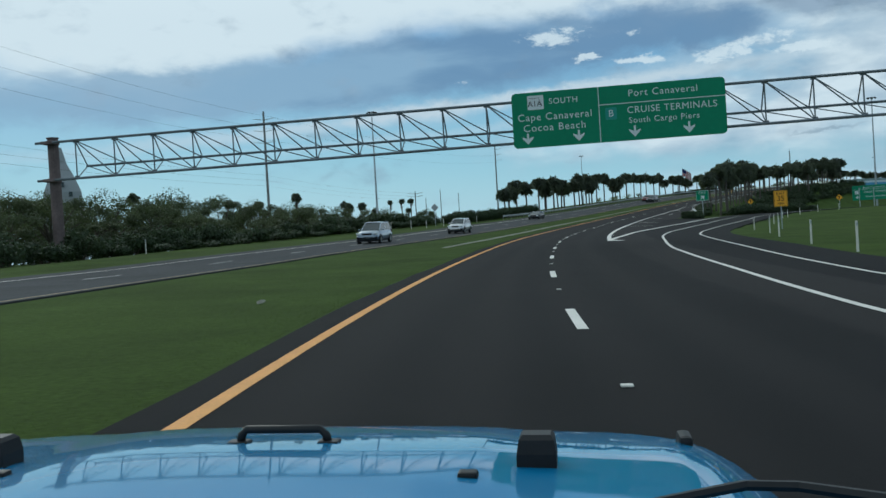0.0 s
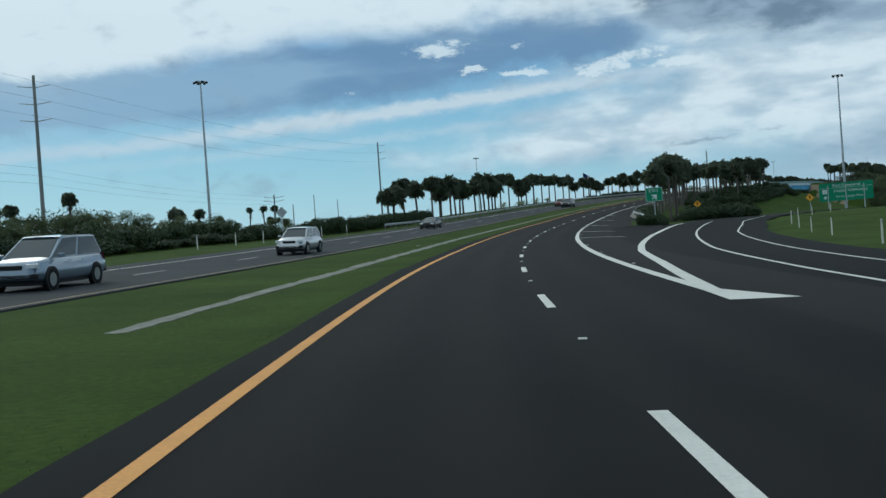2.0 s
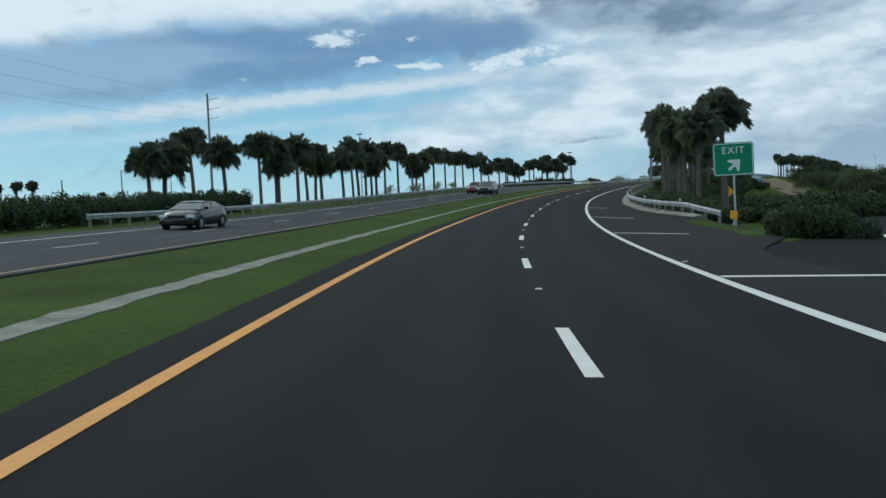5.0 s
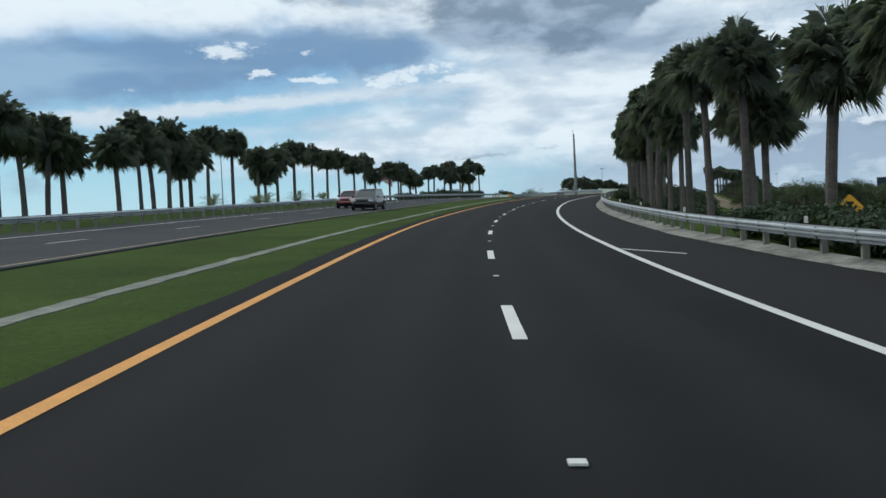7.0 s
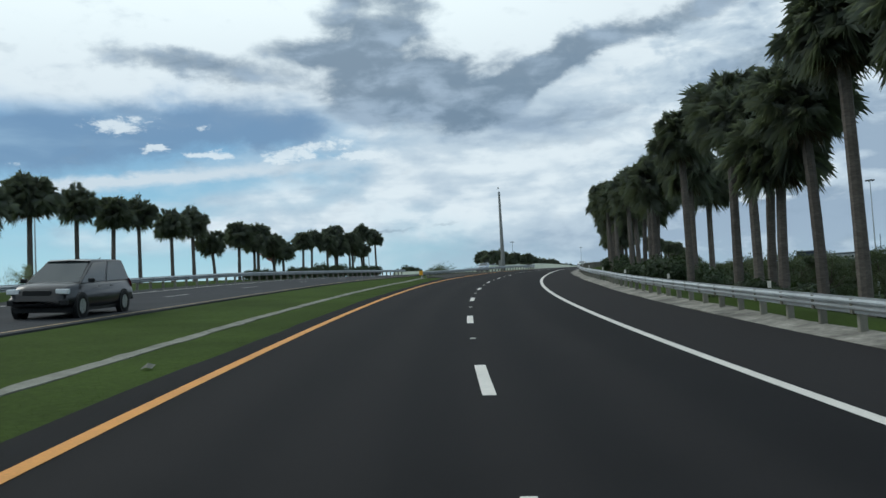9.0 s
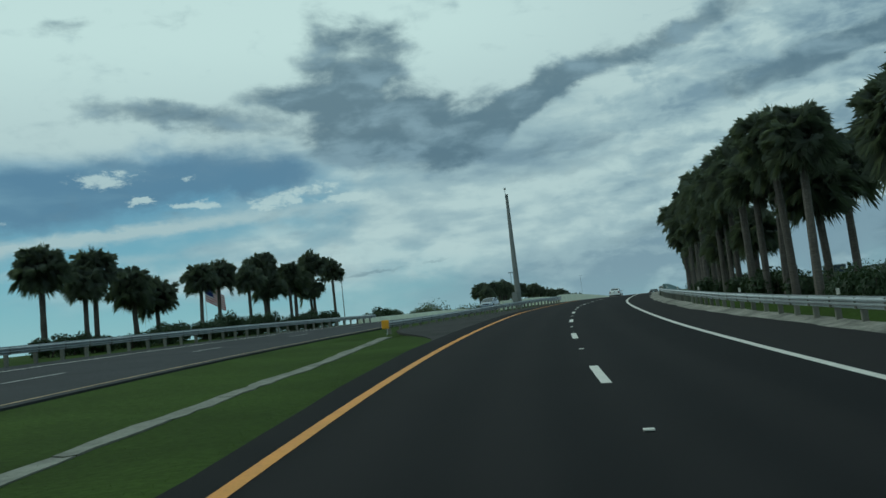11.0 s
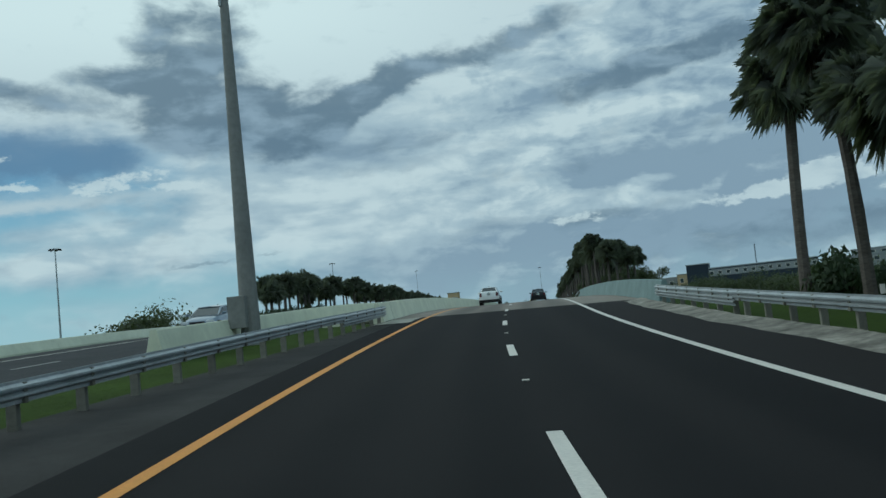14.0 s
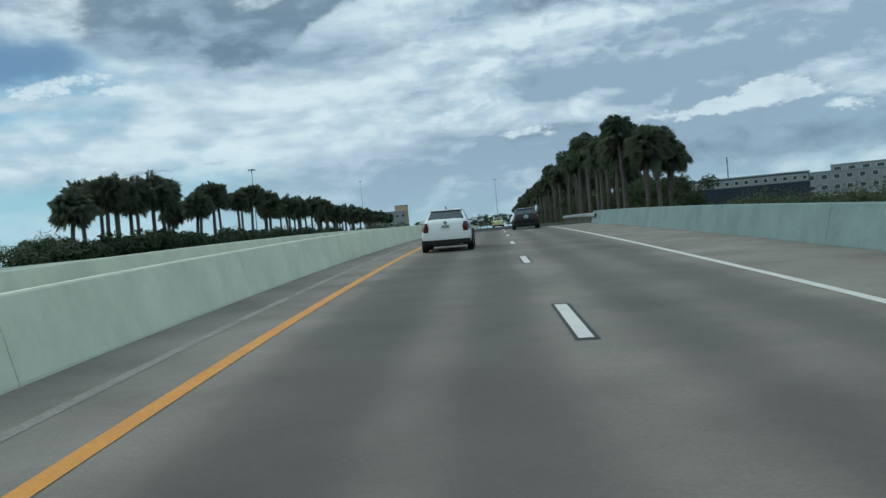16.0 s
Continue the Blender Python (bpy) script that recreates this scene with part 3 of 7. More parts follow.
# ---- ground, one sheet out to the horizon ----
def make_ground():
    us = [-320, -250, -190, -140, -105, -80, -64, -52, -44, -38, -34, -31, -29, -26, -22, -18, -14, -11, -9, -7.4, -6.9, -6, -5, -4, -3, -2, -1, 0, 3, 6, 9.9, 11, 11.6, 12.2, 13, 14.5, 16,
          17.5, 19, 21, 23.5, 26, 29, 32, 36, 40, 45, 52, 60, 75, 95, 120, 160, 210, 270, 330]
    ss = [-160, -120, -90] + list(range(-70, 700, 4)) + list(range(700, 1001, 20))
    verts, faces = [], []
    for s in ss:
        for u in us:
            x, y = flat(s, u)
            bumpy = 0.05 * noise.noise((x * 0.12, y * 0.12, 0)) if not -20 < u < 12 else 0.0
            verts.append((x, y, ground_z(s, u) + bumpy))
    w = len(us)
    for i in range(len(ss) - 1):
        for k in range(w - 1):
            a = i * w + k
            faces.append((a, a + 1, a + w + 1, a + w))
    n = len(verts)
    for r in (0, 600, 4500):
        for k in range(48):
            verts.append((100 + r * math.cos(k * math.tau / 48), 300 + r * math.sin(k * math.tau / 48), -1.0))
    for i in range(2):
        for k in range(48):
            a, b = n + i * 48 + k, n + i * 48 + (k + 1) % 48
            faces.append((a, b, b + 48, a + 48))
    me = bpy.data.meshes.new("ground")
    me.from_pydata(verts, [], faces)
    me.materials.append(GRASS)
    me.shade_smooth()
    tagged(new("ground", me), "mown green roadside grass on sandy ground", "ground", kind="structure")


make_ground()

# main carriageway, asphalt up to the bridge joint, concrete beyond
def main_left(s):
    """Ragged edge of the asphalt along the median grass."""
    e = line([(-90, 0.62), (60, 0.62), (110, 0.78), (150, 0.66), (262, 0.62), (276, 0.95), (400, 0.95)], s)
    return -e - (0.05 * math.sin(s * 0.83) * math.sin(s * 0.31) + 0.03 * math.sin(s * 2.3)) * (1 - ease(s, 262, 276))


road = structure("road", strip(bmesh.new(), -90, BRIDGE_A - 2.7, main_left, main_right, 0, 2.5, 0.12, 6), ASPHALT, "fresh dark asphalt two lane carriageway", "road")
deck = structure("bridge_deck", strip(bmesh.new(), BRIDGE_A - 2.7, 436, -2.2, 10.3, 0, 2.5, 0.5, 6), CONCRETE_DECK, "grey concrete bridge deck with tyre-darkened lanes", "bridge deck")


def keep_lateral(ob, shift=0.0):
    """Stores each corner's distance across and along the road, for wear that follows the lanes."""
    uv = ob.data.uv_layers.new(name="lateral")
    for poly in ob.data.polygons:
        for li in poly.loop_indices:
            v = ob.data.vertices[ob.data.loops[li].vertex_index].co
            k = int(np.argmin((_x - v.x) ** 2 + (_y - v.y) ** 2))
            along = (v.y - _y[k]) * math.cos(_hd[k]) - (v.x - _x[k]) * math.sin(_hd[k])
            uv.data[li].uv = ((v.x - _x[k]) * math.cos(_hd[k]) + (v.y - _y[k]) * math.sin(_hd[k]) + shift, (float(D0[k]) + along) * 0.15)


keep_lateral(deck)
keep_lateral(road)
structure("road", strip(bmesh.new(), 436, 850, -0.95, main_right, 0, 5, 0.12, 6), ASPHALT_OLD, "grey asphalt carriageway beyond the bridge", "road")
structure("apron", strip(bmesh.new(), 358.4, BRIDGE_A - 2.72, lambda s: -1.95, lambda s: -0.42 + 0.07 * math.sin(s * 3.1) * math.sin(s * 1.3), 0.005, 0.3, 0.1, 2), APRON, "pale concrete apron before the bridge barrier", "apron")
ramp = structure("exit_ramp", strip(bmesh.new(), -90, 298, ramp_inner, ramp_right, 0, 2.5, 0.12, 4), ASPHALT, "dark asphalt two lane exit ramp curving away", "ramp")
opp = structure("opposite_road", strip(bmesh.new(), -90, 850, lambda s: opp_edge(s) - 10.0, lambda s: opp_edge(s) + 0.35, 0, 2.5, 0.12, 6), ASPHALT_OLD,
                "worn grey asphalt opposite carriageway", "road")
structure("shoulder", strip(bmesh.new(), 280.6, BRIDGE_A - 1.5, lambda s: -0.93 - 4.2 * ease(s, 280, 298) + 3.0 * ease(s, 300, 362), -0.95, -0.03, 2.5, 0.1, 3), ASPHALT_SHOULDER,
          "grey paved median shoulder beside the guardrail", "shoulder")


def marking(name, bm, mat, parent, label=""):
    return part(name, bm, mat, parent, label)


marking("edge_line", strip(bmesh.new(), -88, BRIDGE_A - 1.6, -0.09, 0.09, 0.006, 2.5), PAINT_YELLOW, road, "yellow median edge line")
marking("edge_line", strip(bmesh.new(), 59.5, BRIDGE_A - 1.6, lambda s: 6.98 - 0.13 * (1 - ease(s, 105, 140)), lambda s: 7.16, 0.006, 2.5), PAINT_WHITE, road, "white edge line")
for k in range(-6, 30):
    s0 = 8.43 + 12.19 * k
    marking("lane_dash", strip(bmesh.new(), s0, min(s0 + 3.05, BRIDGE_A - 1.6), 3.58, 3.74, 0.006, 1.6), PAINT_WHITE, road)
# raised reflective studs half way between the dashes
stud_bm = bmesh.new()
box(stud_bm, (0, 0, 0.012), (0.11, 0.10, 0.02), bevel=0.006)
STUD = mesh_of("road_stud", stud_bm, PAINT_WHITE)
for k in range(-5, 29):
    ob = part("road_stud", STUD, PAINT_WHITE, road)
    ob.matrix_world = on_road(8.43 + 12.19 * k + 7.6, 3.66, 0.004)
for s in (72, 84, 96, 108, 120, 132):
    ob = part("road_stud", STUD, PAINT_WHITE, road)
    ob.matrix_world = on_road(s, 7.3, 0.004)

# on the bridge
marking("edge_line", strip(bmesh.new(), BRIDGE_A - 1.4, 434, -0.09, 0.09, 0.006, 2.5), PAINT_YELLOW, deck, "yellow median edge line")
marking("edge_line", strip(bmesh.new(), BRIDGE_A - 1.4, 434, 7.0, 7.16, 0.006, 2.5), PAINT_WHITE, deck, "white edge line")
for k in range(29, 36):
    s0 = 8.43 + 12.19 * k
    marking("lane_dash_backing", strip(bmesh.new(), max(s0 - 0.12, BRIDGE_A - 1.4), s0 + 3.2, 3.54, 3.79, 0.0045, 1.6), SIGN_BLACK, deck, "black contrast border")
    marking("lane_dash", strip(bmesh.new(), max(s0, BRIDGE_A - 1.4), s0 + 3.05, 3.58, 3.74, 0.008, 1.6), PAINT_WHITE, deck)
marking("expansion_joint", strip(bmesh.new(), BRIDGE_A - 1.5, BRIDGE_A - 1.38, -2.1, 10.2, 0.009, 0.2), KERB, deck, "steel expansion joint")
marking("seal_strip", strip(bmesh.new(), BRIDGE_A - 1.38, BRIDGE_A - 1.3, -2.1, 10.2, 0.007, 0.2), SIGN_BLACK, deck, "black joint seal")
marking("faded_line", strip(bmesh.new(), BRIDGE_A + 2, 420, -0.95, -0.80, 0.004, 2.5), FADED_LINE, deck, "old scraped off line")

# ramp lines
marking("gore_line", strip(bmesh.new(), 59, 150, lambda s: line(RAMP_LEFT, s) - 0.15, lambda s: line(RAMP_LEFT, s) + 0.2, 0.012, 1.5), PAINT_WHITE, ramp, "broad white gore line")
bm = bmesh.new()
tip = [at(57.2, 6.75, 0.007), at(57.2, 8.0, 0.007), at(59.6, 7.25, 0.007), at(59.6, 6.85, 0.007)]
bm.faces.new([bm.verts.new(v) for v in tip])
marking("gore_tip", bm, PAINT_WHITE, ramp, "white gore tip")
marking("edge_line", strip(bmesh.new(), -88, 151, lambda s: line(RAMP_MID, s) - 0.08, lambda s: line(RAMP_MID, s) + 0.08, 0.012, 1.5), PAINT_WHITE, ramp)
marking("edge_line", strip(bmesh.new(), -88, 290, lambda s: line(RAMP_RIGHT, s) - 0.07, lambda s: line(RAMP_RIGHT, s) + 0.07, 0.012, 1.5), PAINT_WHITE, ramp)
# short transverse bars in the shoulder beyond the gore
for s, du, ds in ((112, 3.4, 0.3), (128, 3.2, 0.2), (147, 2.7, -1.2), (165.2, 2.2, -2.5), (182.2, 1.3, -2.0)):
    bm = bmesh.new()
    bm.faces.new([bm.verts.new(at(a, b, 0.007)) for a, b in ((s, 7.2), (s + ds, 7.2 + du), (s + ds + 0.32, 7.2 + du), (s + 0.32, 7.2))])
    marking("shoulder_bar", bm, PAINT_WHITE, road, "white slanted shoulder bar")

# opposite carriageway lines
marking("edge_line", strip(bmesh.new(), -88, 980, lambda s: opp_edge(s) - 0.05, lambda s: opp_edge(s) + 0.05, 0.006, 2.5), PAINT_OLD_YELLOW, opp, "faded yellow edge line")
marking("edge_line", strip(bmesh.new(), -88, 980, lambda s: opp_edge(s) - 7.75, lambda s: opp_edge(s) - 7.6, 0.006, 2.5), PAINT_WHITE, opp, "white edge line")
for k in range(-6, 52):
    s0 = 5.0 + 12.19 * k
    marking("lane_dash", strip(bmesh.new(), s0, s0 + 3.05, lambda s: opp_edge(s) - 3.9, lambda s: opp_edge(s) - 3.76, 0.006, 1.6), PAINT_FADED, opp)

# concrete gutter down the median, broken by grass
rng = random.Random(4)
gutter = thing("median_gutter", "shallow pale concrete drainage gutter in the median grass", "gutter", kind="structure")
def gutter_edge(s, side):
    """Lateral place of the gutter's edge, eaten into by grass."""
    uc = line([(57, -4.0), (75, -3.3), (110, -3.05), (170, -2.95), (215, -2.45), (275, -3.0), (290, -4.1)], s)
    w = line([(57, 0.20), (80, 0.30), (125, 0.30), (160, 0.22), (200, 0.17), (290, 0.20)], s)
    ragged = noise.noise((s * 0.45, side * 7.0, 0)) * 0.55 + noise.noise((s * 1.7, side * 3.0, 4)) * 0.40
    return uc + side * w * (1.0 + ragged)


s = 57.0
while s < 288:
    n = rng.uniform(2.9, 3.3)
    dip = rng.uniform(-0.006, 0.006)
    bm = bmesh.new()
    rows = []
    for i in range(7):
        si = s + (n - 0.03) * i / 6
        a, b = gutter_edge(si, -1), gutter_edge(si, 1)
        if b < a + 0.06:
            b = a + 0.06
        row = []
        for uu, dz in ((a, -0.03), (a, 0.022), ((a + b) / 2, 0.008), (b, 0.022), (b, -0.03)):
            x, y = flat(si, uu)
            row.append(bm.verts.new((x, y, ground_z(si, uu) + dz + dip)))
        rows.append(row)
    for r0, r1 in zip(rows, rows[1:]):
        for k in range(4):
            bm.faces.new((r0[k], r0[k + 1], r1[k + 1], r1[k]))
    part("slab", bm, GUTTER, gutter)
    s += n

# concrete kerb strip under the right guardrail
structure("kerb_strip", sweep(bmesh.new(), 164, 362, [(-0.45, -0.05), (-0.45, 0.012), (-0.1, 0.04), (0.35, 0.10), (0.5, -0.2)], 1.5, True, lambda s: line(RIGHT_RAIL, s) - 0.25 - 0.12 * math.sin(s * 0.9) * math.sin(s * 0.37) - 0.4 * ease(s, 280, 300)), ERODED,
          "eroded pale concrete strip below the guardrail", "kerb")


# ---- bridge: barriers, girders, abutments ----
SINGLE_SLOPE = [(-0.17, -0.3), (-0.17, 0.03), (0.03, 0.86), (0.05, 0.885), (0.19, 0.885), (0.21, 0.86), (0.41, 0.03), (0.41, -0.3)]


def barrier(name, s0, s1, place, label, flip=False, piece=9.0, mat=None, tall=1.0):
    root = thing(name, label, "concrete barrier", kind="structure")
    prof = [(-u if flip else u, z * tall if z > 0.1 else z) for u, z in SINGLE_SLOPE]
    s = s0
    while s < s1 - 1:
        e = min(s + piece, s1)
        part("segment", sweep(bmesh.new(), s + 0.008, e - 0.008, prof, 3, True, place), mat or CONCRETE, root)
        s = e
    return root


barrier("barrier", BRIDGE_A - 5, BRIDGE_A - 1.55, lambda s: -1.98, "short end block of the pale green-grey median barrier", True)
left_barrier = barrier("barrier", BRIDGE_A - 1.5, 640, lambda s: -1.98, "pale green-grey concrete median barrier with rust streaks", True)
barrier("barrier", BRIDGE_A - 8, 432, lambda s: 10.02 + 0.1, "blue-grey concrete bridge parapet with shade painted into its colour", False, mat=PARAPET_SHADED)
barrier("barrier", BRIDGE_A - 22, 640, lambda s: -5.9, "pale concrete barrier of the opposite carriageway", False)
barrier("barrier", BRIDGE_A - 30, 432, lambda s: -18.2, "low pale concrete parapet on the far side of the opposite carriageway", True, tall=0.55)
for s, h, r0 in ((366.9, 0.62, 0.040), (375.2, 0.60, 0.045), (393.5, 0.66, 0.035), (402.0, 0.5, 0.03), (383.0, 0.52, 0.02)):
    a = at(s, -2.02, h)
    bm = bmesh.new()
    tube(bm, a, at(s, -1.985 + 0.02, h), r0, r0 * 0.8, 9)
    tube(bm, at(s, -1.995, h - r0), at(s, -1.975, h - 0.16), r0 * 0.5, r0 * 0.2, 6)
    part("rust_stain", bm, RUST_STEEL, left_barrier, "orange rust stain")
# dark crack that branches from the joint, and a thin black strip along the foot of the end block
crack = bmesh.new()
cr = random.Random(3)
prev = (BRIDGE_A - 1.52, 0.86)
for k in range(12):
    nxt = (BRIDGE_A - 1.52 + 0.10 * math.sin(k * 0.9) - 0.012 * k + cr.uniform(-0.05, 0.05), 0.86 - 0.07 * (k + 1))
    w = cr.uniform(0.010, 0.028)
    crack.faces.new([crack.verts.new(at(a + d, -1.98 + 0.178 - 0.241 * b, b)) for a, b, d in ((*prev, -w), (*prev, w), (*nxt, w), (*nxt, -w))])
    prev = nxt
part("crack", crack, SIGN_BLACK, left_barrier, "dark jagged crack")
part("foot_joint", strip(bmesh.new(), BRIDGE_A - 9, BRIDGE_A - 1.5, -1.84, -1.76, 0.012, 0.5), SIGN_BLACK, left_barrier, "thin dark strip along the barrier foot")
bridge = thing("bridge", "concrete road bridge with blue and white painted girders", "bridge", kind="structure")
MURAL_BLUE = material("painted_girder_blue", (0.10, 0.34, 0.55), 0.6, stain=(0.3, 0.4))
MURAL_WHITE = material("painted_girder_white", (0.62, 0.68, 0.70), 0.6, stain=(0.4, 0.15))
for u, mat_b in ((10.4, MURAL_BLUE), (-18.6, MURAL_WHITE), (4.0, CONCRETE), (-12, CONCRETE)):
    part("girder", sweep(bmesh.new(), BRIDGE_A, BRIDGE_B, [(-0.25, -2.2), (-0.25, -0.5), (0.25, -0.5), (0.25, -2.2)], 4, True, lambda s, u=u: u), mat_b, bridge)
part("fascia", sweep(bmesh.new(), BRIDGE_A, BRIDGE_B, [(-0.05, -0.6), (-0.05, 0.1), (0.12, 0.1), (0.12, -0.6)], 4, True, lambda s: 10.62), MURAL_WHITE, bridge, "white fascia")
for s in (BRIDGE_A + 1.0, BRIDGE_B - 1.0):
    bm = bmesh.new()
    a = at(s, -4)
    box(bm, (0, 0, 0), (30, 1.2, 9), Matrix.Translation((a.x, a.y, a.z - 5.6)) @ pose(0, 0, 0, 0, 0, math.degrees(head(s))))
    part("abutment", bm, KERB, bridge)
SLOPE_PAVING = material("slope_paving", (0.25, 0.19, 0.13), 0.9, grain=(6, 0.12), stain=(0.3, 0.2))
bm = bmesh.new()
rows = []
for i in range(6):
    f = i / 5
    row = []
    for u in (9.5, 14, 19, 24):
        s = BRIDGE_B - 11 + 14 * f
        x, y = flat(s, u)
        row.append(bm.verts.new((x, y, ground_z(s, u) + 0.12)))
    rows.append(row)
for r0, r1 in zip(rows, rows[1:]):
    for k in range(3):
        bm.faces.new((r0[k], r0[k + 1], r1[k + 1], r1[k]))
part("slope_paving", bm, SLOPE_PAVING, bridge, "tan paved abutment slope")


# ---- guardrails ----
WBEAM = [(0.0, 0.0), (0.0, 0.05), (0.07, 0.09), (0.07, 0.12), (0.0, 0.16), (0.07, 0.20), (0.07, 0.23), (0.0, 0.27), (0.0, 0.31),
         (-0.012, 0.31), (-0.012, 0.265), (0.055, 0.225), (0.055, 0.205), (-0.02, 0.16), (0.055, 0.115), (0.055, 0.095), (-0.012, 0.045), (-0.012, 0.0)]
THRIE = WBEAM[:9] + [(0.07, 0.35), (0.07, 0.38), (0.0, 0.42), (0.0, 0.47), (-0.012, 0.47), (-0.012, 0.415), (0.055, 0.375), (0.055, 0.355), (-0.02, 0.31)] + WBEAM[10:]
post_bm = bmesh.new()
box(post_bm, (0, 0, 0.04), (0.15, 0.12, 1.25), bevel=0.012)
box(post_bm, (0.13, 0, 0.56), (0.14, 0.1, 0.28), bevel=0.01)
POST = mesh_of("post", post_bm, POST_WOOD)


def guardrail(s0, s1, place, facing, label, rails=(0.43,), profile=None, sink=None):
    """A W-beam on posts. facing: +1 when the ribs point to greater u."""
    root = thing("guardrail", label, "guardrail")
    s, i = s0, 0
    for z in rails:
        part("rail", sweep(bmesh.new(), s0, s1, [(facing * (u + 0.16), v + z) for u, v in (profile or WBEAM)], 2.5, True, place, sink), STEEL, root, "galvanised corrugated beam")
    s = s0 + 0.6
    while s < s1:
        ob = part("post", POST, POST_WOOD, root)
        x, y = flat(s, place(s))
        ob.matrix_world = pose(x, y, at(s, place(s)).z - (sink(s) if sink else 0.0), 0, 0, math.degrees(head(s)) + (0 if facing > 0 else 180))
        s += 1.905
    return root


LEFT_RAIL = [(150, -20.2), (165, -18.9), (180, -17.9), (240, -17.6), (340, -17.4)]
guardrail(157, BRIDGE_A - 28, lambda s: line(LEFT_RAIL, s), 1, "long galvanised steel guardrail beside the opposite carriageway")
guardrail(345.02, BRIDGE_A - 8.2, lambda s: line(RIGHT_RAIL, s), -1, "deep three-ribbed steel guardrail joined to the bridge parapet", (0.27,), profile=THRIE)
right_rail = guardrail(161, 345.0, lambda s: line(RIGHT_RAIL, s), -1, "galvanised steel guardrail along the embankment")
for s in range(168, 344, 12):
    a = at(s, line(RIGHT_RAIL, s) + 0.1, 0.82)
    part("reflector_tab", box(bmesh.new(), (0, 0, 0), (0.09, 0.02, 0.17), Matrix.Translation(a) @ pose(0, 0, 0, 0, 0, math.degrees(head(s))), bevel=0.005), PAINT_WHITE, right_rail, "white reflector tab")
MED_RAIL = [(296.5, -5.75), (305, -4.9), (320, -3.9), (340, -2.75), (355, -2.05), (362, -1.9)]
guardrail(296.8, 352.0, lambda s: line(MED_RAIL, s), 1, "galvanised steel median guardrail on short posts", sink=lambda s: 0.32 * (1 - ease(s, 300, 350)))
guardrail(352.02, BRIDGE_A - 4.9, lambda s: line(MED_RAIL, s), 1, "deep three-ribbed steel guardrail joined to the bridge barrier", (0.27,), profile=THRIE)
guardrail(429, 470, lambda s: 10.1 + 0.02 * (s - 429), -1, "galvanised guardrail beyond the bridge parapet")


def end_marker(s, u, dip=0.0):
    """Yellow and black marker plate on the end of a guardrail."""
    root = thing("end_marker", "yellow reflective end plate on the guardrail terminal", "marker", on_road(s, u, -dip))
    bm = bmesh.new()
    box(bm, (0, 0, 0.60), (0.38, 0.12, 0.44), bevel=0.05)
    part("plate", bm, SIGN_YELLOW, root)
    bm = bmesh.new()
    tube(bm, (0.02, 0.02, -0.2), (0.06, 0.25, 0.55), 0.035)
    part("strut", bm, STEEL, root)


end_marker(296.2, -5.6, 0.32)
end_marker(160.5, 14.3)



